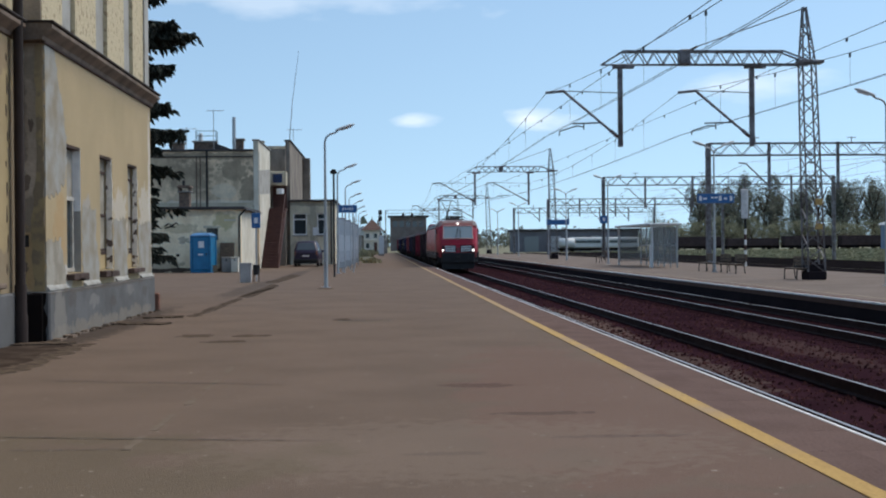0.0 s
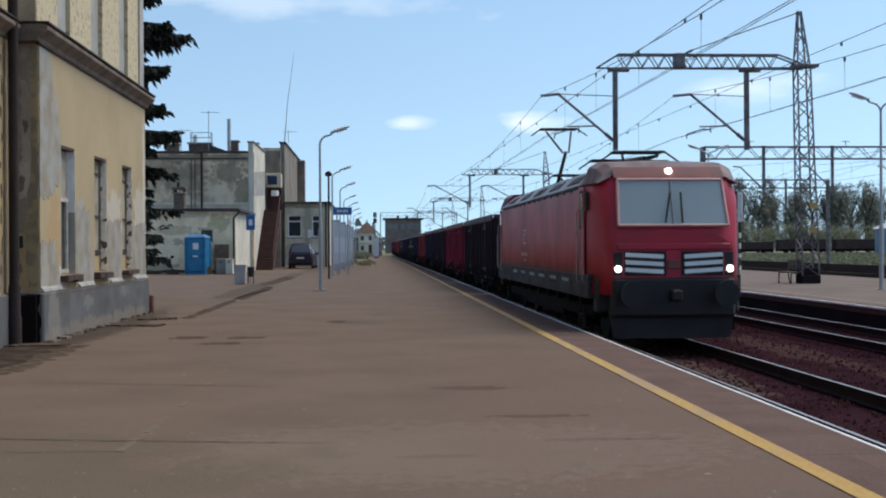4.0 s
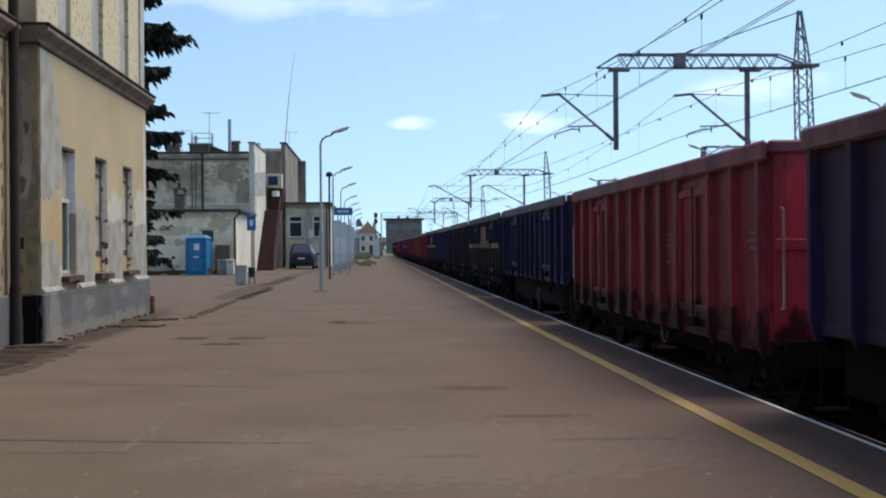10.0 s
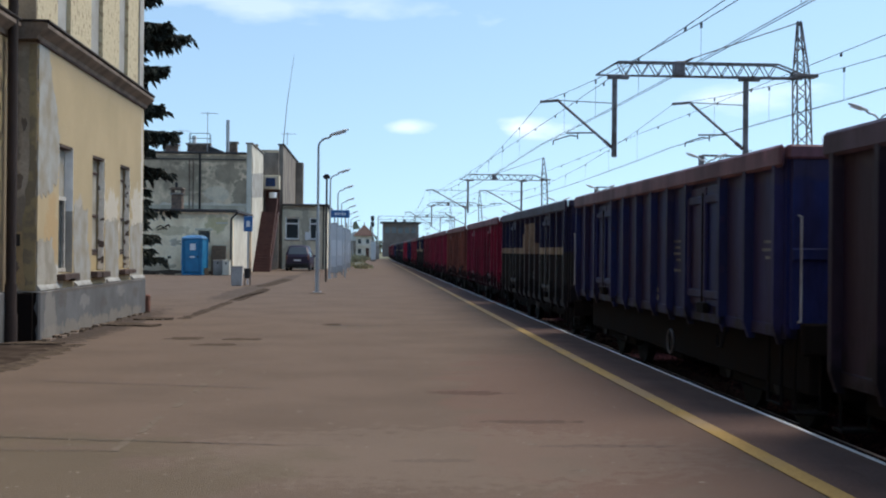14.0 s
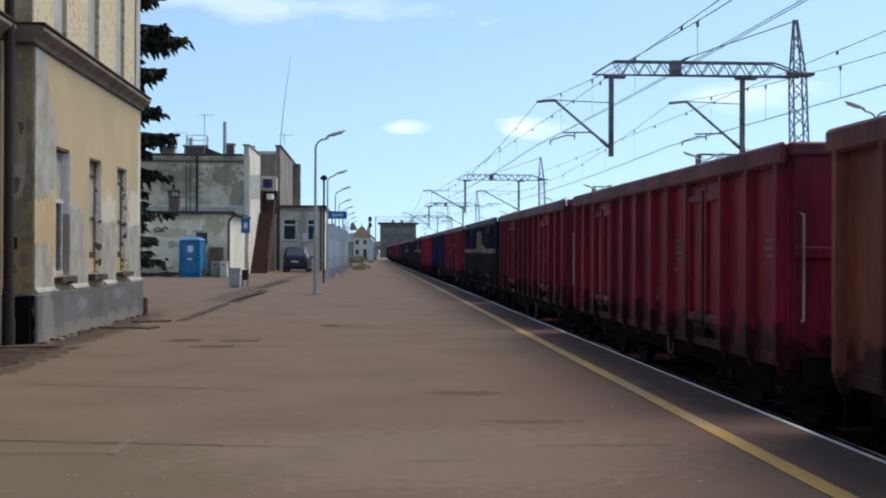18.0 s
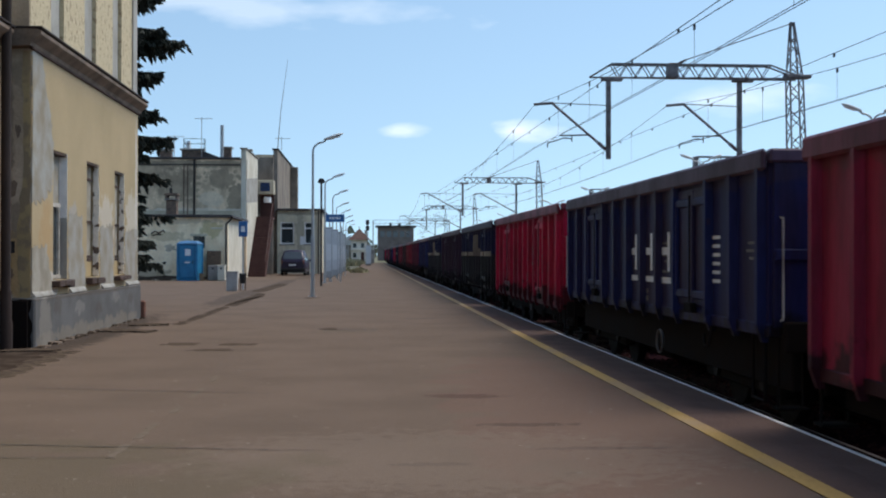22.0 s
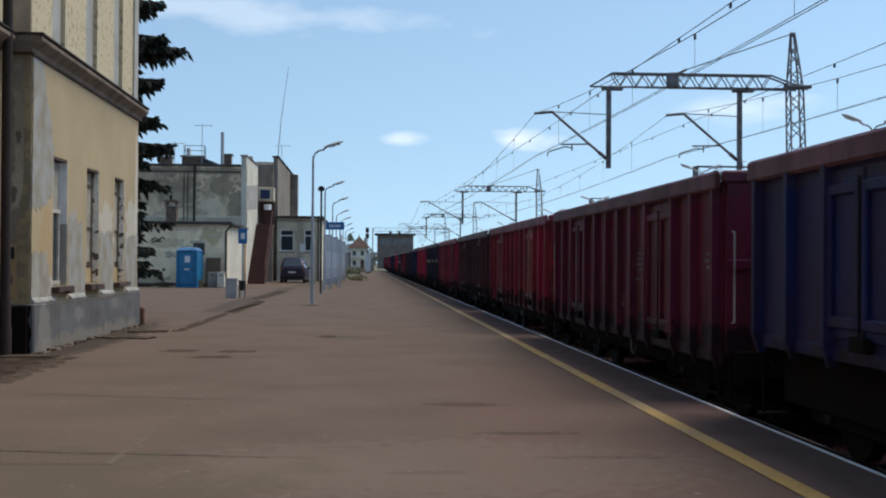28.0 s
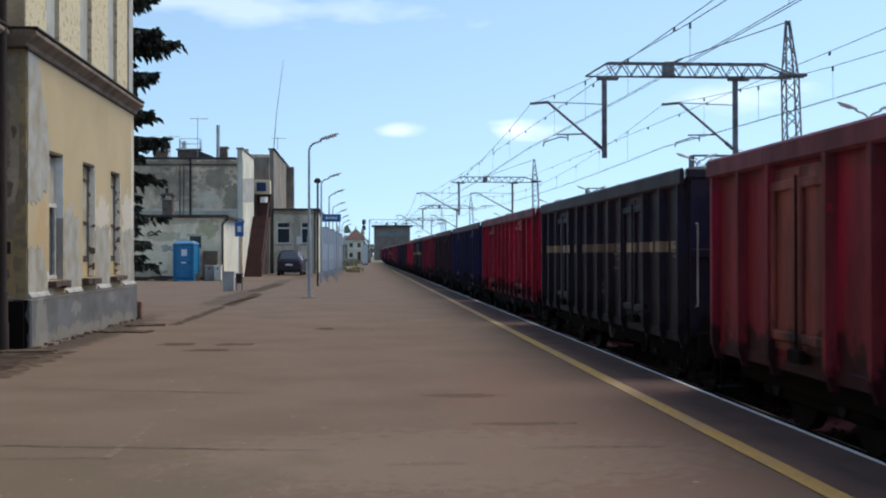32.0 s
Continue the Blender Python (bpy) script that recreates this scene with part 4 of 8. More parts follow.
    part("back_plinth", Shell().box(WALL_BACK - 0.6, 4.0, -0.1, WALL_BACK + 0.07, BAY_0 - 0.08, 0.82, 0.03), PLINTH, t, "grey cement plinth")
    part("near_gable", Shell().box(-15.5, 3.5, -0.1, WALL_BACK, 4.0, 10.2), YELLOW_PLASTER, t)
    part("rear_wall", Shell().box(-15.9, 3.5, -0.1, -15.5, BAY_1, 10.2), YELLOW_PLASTER, t)
    part("upper_floor", Shell().box(-15.5, 4.0, 4.7, WALL_BACK - 0.52, BAY_1 - 0.55, 4.95), CONCRETE, t)
    part("eaves", Shell().box(-16.3, 3.0, 10.2, WALL + 0.5, BAY_1 + 0.5, 10.45, 0.04), CORNICE, t)
    s = Shell().add([(-16.3, 3, 10.45), (WALL + 0.5, 3, 10.45), (WALL + 0.5, BAY_1 + 0.5, 10.45), (-16.3, BAY_1 + 0.5, 10.45), (-10.8, 7, 13), (-10.8, BAY_1 - 4, 13)],
                    [(0, 1, 4), (1, 2, 5, 4), (2, 3, 5), (3, 0, 4, 5), (3, 2, 1, 0)])
    part("roof", s, RED_TILE, t)
    # windows of the bay
    for k, (a, b) in enumerate(WINDOWS):
        x = WALL - (0.17, 0.16, 0.15)[k]
        w = part("window", Shell().box(x - 0.08, a, 1.08, x, b, 3.36), (WINDOW_DARK, REPAIR_PALE, REPAIR_PALE)[k], t, ("tall old window with flaking frame", "walled-up window niche", "walled-up window niche")[k])
        if k == 0:
            part("far_reveal", Shell().box(x + 0.002, b - 0.02, 2.2, WALL - 0.004, b - 0.001, 3.35), WHITE_PAINT, w, "smooth pale upper reveal")
            part("bare_reveal", Shell().box(x + 0.002, b - 0.012, 1.09, WALL - 0.004, b - 0.001, 2.198), GREY_PLASTER, w, "bare cement lower reveal")
        else:
            part("far_reveal", Shell().prism(ragged(rng, [(x + 0.03, 1.09), (WALL - 0.004, 1.09), (WALL - 0.004, 3.35), (x + 0.05, 3.35)], 0.012, 0.12), "y", b - 0.03, b - 0.001), PITTED, w, "flaking pitted far reveal")
            for z in (1.40, 1.46, 2.16, 3.02):
                part("cross_plank", Shell().box(x, a + 0.01, z, x + 0.035, b - 0.032, z + 0.05, 0.006), SILL_WOOD, w, "brown cross plank")
            part("kick_board", Shell().box(x, a + 0.01, 1.09, x + 0.02, b - 0.032, 1.39, 0.006), YELLOW_PLASTER, w)
        # brown strip paints the dark shading at the top of the opening
        part("lintel_shade", Shell().box(x, a + 0.002, 3.31, WALL - 0.006, b - 0.032, 3.358), SILL_WOOD, w, "brown soffit strip, shade of the opening in its colour")
        sill = Shell()
        for j in range(3):
            u0, u1 = a - 0.08 + (b - a + 0.16) * j / 3, a - 0.08 + (b - a + 0.16) * (j + 1) / 3 - 0.012
            sill.box(WALL - 0.14, u0, 0.955 + rng.uniform(-0.02, 0.02), WALL + 0.14 + rng.uniform(-0.03, 0.02), u1, 1.075 + rng.uniform(-0.02, 0.0), 0.014)
        part("window_sill", sill, SILL_WOOD, w, "crumbling dark wooden sill")
        if k == 0:
            f = Shell()
            for y in (a + 0.04, b - 0.10):
                f.box(x + 0.004, y - 0.04, 1.1, x + 0.05, y + 0.04, 2.44)
            for z in (1.13, 2.42):
                f.box(x + 0.004, a, z - 0.035, x + 0.06, b - 0.025, z + 0.035)
            f.box(x + 0.004, a + 0.002, 2.46, x + 0.03, a + 0.05, 3.30)
            part("window_frame", f, FRAME_PAINT, w, "grey-white flaking wooden frame")
            part("upper_panel", Shell().box(x + 0.004, a + 0.051, 2.46, x + 0.02, b - 0.025, 3.3), REPAIR_GREY, w, "grey board in the upper light")
    # repaired plaster on the front of the bay
    for pts, m, lab in (([(BAY_0 - 0.01, 4.86), (21.52, 4.86), (22.2, 3.78), (22.28, 3.35), (22.27, 2.75), (21.75, 2.45), (BAY_0 - 0.01, 2.38)], REPAIR_GREY, "blue-grey cement repair at the corner"),
                        ([(BAY_0 - 0.01, 1.62), (21.8, 1.72), (22.12, 1.2), (22.2, 0.84), (BAY_0 - 0.01, 0.84)], REPAIR_PALE, "pale plaster repair"),
                        ([(23.45, 2.28), (24.5, 2.3), (24.6, 1.66), (24.9, 0.98), (24.8, 0.84), (23.45, 0.84)], REPAIR_GREY, "grey plaster repair between windows"),
                        ([(26.18, 2.1), (27.5, 2.16), (27.6, 0.84), (26.2, 0.84)], REPAIR_GREY, "grey plaster repair between windows"),
                        ([(28.9, 2.0), (BAY_1 - 0.02, 2.15), (BAY_1 - 0.02, 0.84), (28.9, 0.84)], REPAIR_GREY, "grey plaster repair between windows")):
        part("plaster_repair", Shell().prism([(max(a, BAY_0 - 0.012), b) for a, b in ragged(rng, pts, 0.07, 0.08)], "x", WALL - 0.02, WALL + 0.006), m, t, lab)
    for a, b in ((BAY_0, 22.25), (23.5, 24.8), (26.3, 27.55), (29.0, BAY_1)):
        s = Shell()
        n = 9
        rows = []
        for k in range(n + 1):
            y = a + (b - a) * k / n
            w0 = 0.062 + rng.uniform(-0.01, 0.012)
            rows.append([(WALL - 0.02, y, 0.96 + rng.uniform(-0.04, 0.04)), (WALL + 0.012, y, 0.90), (WALL + w0, y, 0.835 + rng.uniform(-0.01, 0.02)), (WALL + w0 - 0.01, y, 0.815), (WALL - 0.02, y, 0.815)])
        s.loft(rows)
        part("plaster_skirt", s, SKIRT_PLASTER, t, "flared crumbling plaster edge over the plinth")
    # fallen plaster along the foot
    for k in range(55):
        y = rng.uniform(BAY_0 - 0.2, BAY_1)
        w0, hgt = rng.uniform(0.04, 0.15), rng.uniform(0.012, 0.05)
        part("plaster_crumb", Shell().prism(blotch(rng, (WALL + 0.10 + rng.uniform(0, 0.10), y), w0, w0 * 1.8, 7, 0.3), "z", 0.0, hgt), (CRUST, CORNICE, CRUST, CORNICE, CORNICE)[k % 5], t)
    part("cornice_flashing", Shell().box(WALL - 0.3, BAY_0 - 0.28, 5.185, WALL + 0.225, BAY_1 + 0.24, 5.225, 0.008), RUSTY_PIPE, t, "dark rusty metal flashing")
    part("cornice_flashing", Shell().box(WALL_BACK - 0.3, 4.0, 5.185, WALL_BACK + 0.225, BAY_0 - 0.285, 5.225, 0.008), RUSTY_PIPE, t, "dark rusty metal flashing")
    part("cornice_soffit", Shell().box(WALL - 0.02, BAY_0 - 0.1, 4.875, WALL + 0.04, BAY_1 + 0.05, 4.925, 0.01), SILL_WOOD, t, "dark brown moulding under the cornice")
    # downpipe
    p = Shell().tube((WALL_BACK + 0.14, BAY_0 - 0.5, 0.9), (WALL_BACK + 0.14, BAY_0 - 0.5, 10.0), 0.08, 10)
    part("downpipe", p, RUSTY_PIPE, t, "rusty downpipe with the recess shade in its colour")
    part("downpipe_foot", Shell().tube((WALL_BACK + 0.14, BAY_0 - 0.5, 0.45), (WALL_BACK + 0.14, BAY_0 - 0.5, 0.95), 0.095, 10), RUSTY_PIPE, t, "cast foot of the downpipe")
    part("drain_collar", Shell().tube((WALL_BACK + 0.14, BAY_0 - 0.5, 0.0), (WALL_BACK + 0.14, BAY_0 - 0.5, 0.46), 0.11, 10), RUSTY_PIPE, t)
    # black board fills the recess in place of its shade
    part("recess_board", Shell().box(WALL_BACK + 0.09, BAY_0 - 0.12, 0.0, WALL - 0.04, BAY_0 - 0.075, 0.78, 0.01), UNDERFRAME, t, "black board put in for the dark of the recess")
    part("tar_coat", Shell().prism(ragged(rng, [(-5.98, 0.01), (-5.42, 0.01), (-5.385, 0.30), (-5.45, 0.55), (-5.40, 0.80), (-5.98, 0.80)], 0.03, 0.09), "y", BAY_0 - 0.072, BAY_0 - 0.058), UNDERFRAME, t, "black sheet with a ragged edge on the plinth end")
    part("ochre_strip", Shell().prism(ragged(rng, [(WALL - 0.19, 0.84), (WALL - 0.022, 0.84), (WALL - 0.022, 4.86), (WALL - 0.15, 4.86), (WALL - 0.13, 3.2), (WALL - 0.24, 1.7)], 0.02, 0.14), "y", BAY_0 - 0.027, BAY_0 - 0.019), YELLOW_PLASTER, t, "strip of old ochre plaster at the corner")
    for x, z, w, h in ((WALL - 0.30, 2.62, 0.13, 0.28), (WALL - 0.36, 3.05, 0.10, 0.22), (WALL - 0.22, 3.55, 0.08, 0.20), (WALL - 0.40, 2.2, 0.09, 0.30), (WALL - 0.34, 1.2, 0.10, 0.16)):
        part("soot_mark", Shell().prism(blotch(rng, (x, z), w, h, 14, 0.35), "y", BAY_0 - 0.0245, BAY_0 - 0.0195), CORNICE, t)
    for k in range(9):
        part("moss_mark", Shell().prism(blotch(rng, (20.2 + rng.uniform(-0.05, 0.05), 1.2 + 0.42 * k), 0.07, rng.uniform(0.1, 0.3), 12, 0.4), "x", WALL_BACK - 0.01, WALL_BACK + 0.004), CRUST, t, "dark mossy spot")
    part("scraper_post", Shell().box(WALL + 0.02, BAY_1 + 0.1, 0, WALL + 0.16, BAY_1 + 0.26, 0.42, 0.03), BRICK, t, "rusty stub post")
    part("wall_mark", Shell().box(WALL - 0.33, BAY_0 - 0.028, 1.55, WALL - 0.27, BAY_0 - 0.02, 1.75), DARK_STEEL, t)
    return t


CREAM_PATCH = material("cream_patch", (0.60, 0.53, 0.40), 0.92, rgb2=(0.44, 0.38, 0.28), scale=2.0, grain=20)


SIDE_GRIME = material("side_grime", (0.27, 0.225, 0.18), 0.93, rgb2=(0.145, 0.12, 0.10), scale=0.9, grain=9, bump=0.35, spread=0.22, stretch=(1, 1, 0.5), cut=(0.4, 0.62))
OFFICE_WALL = material("office_wall", (0.74, 0.66, 0.49), 0.92, rgb2=(0.50, 0.45, 0.34), scale=1.6, grain=10, bump=0.25, spread=0.15, stretch=(1, 1, 0.3), stains_and_shade=(
    ("XZ", (-5.1, 3.3), (0.35, 2.0), (0.26, 0.235, 0.19), 0.6, 1.2), ("XZ", (-5.2, 4.8), (2.5, 0.18), (0.22, 0.19, 0.15), 0.6, 1.6), ("XZ", (-6.4, 1.0), (0.8, 0.9), (0.30, 0.26, 0.19), 0.5, 1.4)))


def annex():
    rng = random.Random(8)
    t = thing("annex_shed", "single-storey cream rendered annex with a flat felt roof", "building")
    s = wall_y(Shell(), 75.0, 75.4, -17.0, -8.05, -0.1, 3.75, [(-10.1, -9.4, 1.9, 2.6)])
    part("front_wall", s, CREAM_WALL, t, "stained cream front wall")
    part("small_window", Shell().box(-10.1, 75.2, 1.9, -9.4, 75.26, 2.6), WINDOW_DARK, t)
    part("side_wall", Shell().box(-8.45, 75.4, -0.1, -8.05, 84.9, 3.75), WHITE_WALL, t, "whitewashed side wall")
    part("roof", Shell().box(-17.2, 74.75, 3.75, -7.8, 84.9, 3.88, 0.03), ROOF_FELT, t, "black felt roof with an overhang")
    part("damp_foot", Shell().prism(ragged(rng, [(-16.9, 0.0), (-8.1, 0.0), (-8.1, 0.2), (-16.9, 0.28)], 0.06, 0.5), "y", 74.992, 75.01), CRUST, t, "dark damp band at the foot of the wall")
    part("gutter", Shell().tube((-7.8, 74.8, 3.72), (-7.8, 84.9, 3.72), 0.07, 8), DARK_STEEL, t)
    for j in range(7):
        part("render_stain", Shell().prism(blotch(rng, (-16 + j * 1.15, 0.3 + rng.random() * 2.6), 0.7, 0.35, 16, 0.45), "y", 74.994, 75.01), CREAM_PATCH, t)
    ch = part("chimney", Shell().box(-12.15, 78, 3.88, -11.5, 78.7, 4.86, 0.03), SOOTY_BRICK, t, "brick chimney stack")
    part("chimney_cap", Shell().box(-12.25, 77.9, 4.86, -11.4, 78.8, 4.94, 0.03), CONCRETE, ch)
    for q in (-12.12, -11.53):
        part("cap_pier", Shell().box(q - 0.07, 78.0, 4.94, q + 0.07, 78.7, 5.16), SOOTY_BRICK, ch)
    part("rain_hood", Shell().prism([(-12.3, 5.16), (-11.35, 5.16), (-11.5, 5.30), (-12.15, 5.30)], "y", 77.9, 78.8), SOOTY_BRICK, ch, "sloped rain hood")
    part("flue", Shell().tube((-11.9, 78.35, 5.3), (-11.9, 78.35, 5.62), 0.09, 8), DARK_STEEL, ch)
    part("lintel", Shell().box(-10.25, 74.97, 2.6, -9.25, 74.996, 2.74, 0.01), CREAM_PATCH, t)
    part("sunken_panel", Shell().box(-9.05, 74.975, 3.02, -8.35, 74.996, 3.12, 0.008), WHITE_WALL, t, "pale strip of fresh render")
    s = Shell()
    for pts in ([(-13.05, 1.10), (-13.25, 0.98), (-13.2, 0.78), (-12.98, 0.80), (-12.95, 0.95)], [(-12.8, 1.0), (-12.8, 0.78), (-12.62, 0.80), (-12.6, 1.0)], [(-12.5, 0.8), (-12.45, 1.0), (-12.3, 1.0), (-12.28, 0.78)],
                [(-12.2, 0.98), (-12.05, 0.98), (-12.2, 0.76), (-12.0, 0.78)], [(-12.55, 2.72), (-12.3, 2.9), (-12.1, 2.75), (-11.85, 2.95), (-11.75, 2.8)], [(-12.5, 2.62), (-12.2, 2.7), (-11.9, 2.68)]):
        s.path([Vector((a, 74.99, b)) for a, b in pts], 0.036, 5)
    part("scrawl", s, DARK_STEEL, t, "dark sprayed scrawl", "stuff")
    part("wall_vent", Shell().box(-13.35, 74.97, 3.0, -13.1, 74.99, 3.3, 0.005), DARK_STEEL, t)
    part("fascia", Shell().box(-17.2, 74.70, 3.70, -7.8, 74.748, 3.86, 0.01), ROOF_FELT, t)
    part("corner_pipe", Shell().tube((-8.15, 74.92, 0.0), (-8.15, 74.92, 3.3), 0.05, 8).tube((-8.15, 74.92, 3.3), (-7.8, 74.80, 3.65), 0.05, 8), DARK_STEEL, t)
    t2 = thing("railway_house", "two-storey grey rendered house with a flat roof and chimneys", "building")
    part("front_wall", Shell().box(-17.0, 85.0, -0.1, -7.9, 85.5, 7.9), GRIMY_WALL, t2, "grey stained gable wall")
    part("parapet", Shell().box(-17.1, 84.9, 7.9, -8.3, 85.6, 8.05, 0.02), ROOF_FELT, t2)
    part("fire_wall", Shell().box(-8.25, 84.95, 3.0, -7.9, 94.0, 8.6, 0.03), WHITE_WALL, t2, "pale wall rising over the roof")
    part("fire_wall_render", Shell().prism([(84.96, 5.0), (93.9, 5.4), (93.9, 7.2), (84.96, 6.6)], "x", -7.91, -7.893), GREY_PLASTER, t2, "lilac-grey cement render")
    part("fire_wall_cap", Shell().box(-8.32, 84.85, 8.6, -7.82, 94.1, 8.7, 0.02), CONCRETE, t2)
    part("side_wall", Shell().box(-8.25, 85.5, -0.1, -7.9, 94.0, 3.0), WHITE_WALL, t2)
    part("roof", Shell().box(-17, 85.6, 7.6, -8.3, 110, 7.85), ROOF_FELT, t2)
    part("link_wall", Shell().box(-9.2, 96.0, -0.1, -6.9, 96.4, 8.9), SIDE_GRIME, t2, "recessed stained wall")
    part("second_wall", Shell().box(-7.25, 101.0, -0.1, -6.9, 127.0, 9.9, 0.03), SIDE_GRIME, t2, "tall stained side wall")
    part("second_front", Shell().box(-9.2, 100.9, -0.1, -7.27, 101.3, 9.5), GRIMY_WALL, t2)
    part("second_cap", Shell().box(-7.35, 100.9, 9.9, -6.8, 127.1, 10.0, 0.02), ROOF_FELT, t2)
    for x, y, w, z in ((-11.9, 88, 1.5, 8.75), (-13.6, 87, 0.8, 8.6), (-9.5, 88, 0.5, 8.9), (-8.9, 96, 0.6, 9.4)):
        c = part("chimney", Shell().box(x - w / 2, y, 7.8, x + w / 2, y + 0.7, z, 0.03), SOOTY_BRICK, t2, "sooty brick chimney")
        part("chimney_cap", Shell().box(x - w / 2 - 0.1, y - 0.1, z, x + w / 2 + 0.1, y + 0.8, z + 0.12, 0.02), CONCRETE, c)
    part("flue_pipe", Shell().tube((-9.75, 87, 7.8), (-9.75, 87, 10.4), 0.12, 10), GALV, t2)
    part("downpipe", Shell().tube((-11.35, 84.9, 3.95), (-11.35, 84.9, 7.9), 0.07, 8), DARK_STEEL, t2)
    for q in (-12.05, -11.8):
        part("cable_duct", Shell().box(q - 0.035, 84.94, 4.1, q + 0.035, 84.99, 7.6), SOOTY_BRICK, t2)
    part("string_course", Shell().box(-17.0, 84.95, 7.50, -8.3, 84.995, 7.58, 0.008), ROOF_FELT, t2)
    part("base_band", Shell().box(-17.0, 84.97, 3.9, -8.3, 84.996, 4.45), OLD_WALL, t2, "paler band of render over the annex roof")
    part("roof_slope", Shell().prism([(-11.0, 8.05), (-9.6, 8.05), (-11.0, 8.6)], "y", 86.5, 89.0), ROOF_FELT, t2)
    for q, z in ((-13.45, 9.3), (-12.2, 9.1)):
        part("vent_pot", Shell().tube((q, 88.2, 8.6), (q, 88.2, z + 0.3), 0.17, 10, 0.14), LAMP_HEAD, t2, "pale vent pipe")
    part("gable_stub", Shell().box(-6.9, 118.0, 5.0, -6.2, 119.0, 9.7, 0.05), SIDE_GRIME, t2)
    f = Shell()
    for x in (-12.5, -11.1):
        for y in (88.0, 88.6):
            f.tube((x, y, 8.8), (x, y, 9.55), 0.025, 6)
    for z in (9.2, 9.55):
        f.tube((-12.5, 88, z), (-11.1, 88, z), 0.02, 6)
    part("roof_rail", f, DARK_STEEL, t2)
    for x, y, z0, z1 in ((-13.0, 87, 8.0, 9.7), (-11.2, 87.5, 8.0, 11.0), (-6.6, 101, 9.9, 10.9)):
        a = part("antenna", Shell().tube((x, y, z0), (x, y, z1), 0.025, 6), GALV, t2)
        b = Shell().tube((x - 0.5, y, z1 - 0.1), (x + 0.7, y, z1 - 0.1), 0.018, 6)
        for k in range(5):
            b.tube((x - 0.4 + k * 0.25, y - 0.25, z1 - 0.1), (x - 0.4 + k * 0.25, y + 0.25, z1 - 0.1), 0.012, 4)
        part("antenna_yagi", b, GALV, a)
    part("radio_mast", Shell().tube((-6.95, 101.5, 9.9), (-6.7, 101.5, 13.0), 0.045, 6, 0.03).tube((-6.7, 101.5, 13.0), (-6.15, 101.5, 17.2), 0.03, 6, 0.015), GALV, t2, "thin leaning radio whip")
    # outside stair
    st = thing("outside_stair", "brown painted outside stair rising along the house wall", "stair")
    n = 22
    for k in range(n):
        y, z = 86.0 + k * 0.32, 4.3 * (k + 1) / n
        part("step", Shell().box(-7.88, y, z - 0.06, -6.75, y + 0.34, z, 0.01), BROWN_PAINT, st)
        part("riser", Shell().box(-7.88, y, z - 4.3 / n, -6.75, y + 0.03, z - 0.06), BROWN_PAINT, st)
    part("landing", Shell().box(-7.88, 86 + n * 0.32, 4.15, -6.75, 95.9, 4.3, 0.02), BROWN_PAINT, st)
    s = Shell().add([(-6.75, 85.9, 0), (-6.75, 93.2, 4.2), (-6.75, 93.2, 3.8), (-6.75, 86.5, 0), (-6.69, 85.9, 0), (-6.69, 93.2, 4.2), (-6.69, 93.2, 3.8), (-6.69, 86.5, 0)],
                    [(0, 1, 2, 3), (7, 6, 5, 4), (0, 4, 5, 1), (1, 5, 6, 2), (2, 6, 7, 3), (3, 7, 4, 0)])
    part("stringer", s, BROWN_PAINT, st)
    for k in range(0, n + 1, 3):
        part("baluster", Shell().tube((-6.72, 86 + k * 0.32, 4.3 * k / n), (-6.72, 86 + k * 0.32, 4.3 * k / n + 1.0), 0.02, 6), BROWN_PAINT, st)
    part("handrail", Shell().tube((-6.72, 86, 1.0), (-6.72, 93, 5.3), 0.03, 6), BROWN_PAINT, st)
    part("stair_door", Shell().box(-7.85, 95.85, 4.3, -6.8, 95.95, 6.2, 0.01), BROWN_PAINT, st, "brown entrance door")
    part("stair_box", Shell().box(-8.0, 94.6, 6.05, -6.75, 95.95, 7.1, 0.03), OLD_WALL, st, "small porch box over the door")
    part("porch_window", Shell().box(-7.75, 94.56, 6.25, -7.05, 94.6, 6.9), PANEL_BLUE, st, "dark blue pane")
    part("door_lamp", Shell().tube((-7.2, 94.5, 5.4), (-7.2, 94.5, 5.8), 0.28, 10), SIGN_WHITE, st, "white disc")
    # ticket annex
    t3 = thing("office_annex", "low cream office annex with two framed windows", "building")
    hl = [(-6.62, -5.52, 2.35, 4.1), (-4.72, -4.05, 2.35, 4.1)]
    part("front_wall", wall_y(Shell(), 100.0, 100.35, -6.85, -3.42, -0.1, 5.0, hl), OFFICE_WALL, t3, "dull cream wall with rain streaks")
    part("side_wall", Shell().box(-3.77, 100.35, -0.1, -3.42, 112, 5.0), OFFICE_WALL, t3)
    part("roof", Shell().box(-6.88, 99.75, 5.0, -3.2, 112.2, 5.16, 0.03), ROOF_FELT, t3)
    for a, b, c, d in hl:
        w = part("window", Shell().box(a, 100.2, c, b, 100.25, d), WINDOW_DARK, t3)
        f = Shell()
        for x in (a + 0.05, b - 0.05):
            f.box(x - 0.06, 100.14, c, x + 0.04, 100.195, d)
        for z in (c + 0.05, d - 0.5, d - 0.05):
            f.box(a, 100.13, z - 0.055, b, 100.19, z + 0.055)
        part("window_frame", f, WHITE_PAINT, w)
        part("window_sill", Shell().box(a - 0.08, 99.9, c - 0.1, b + 0.08, 100.2, c - 0.01, 0.02), CONCRETE, w)
    part("downpipe", Shell().tube((-3.6, 99.9, 0), (-3.6, 99.9, 5.0), 0.06, 8), DARK_STEEL, t3)
    part("notice_board", Shell().box(-5.05, 99.93, 2.3, -4.6, 99.99, 2.95), SIGN_WHITE, t3)


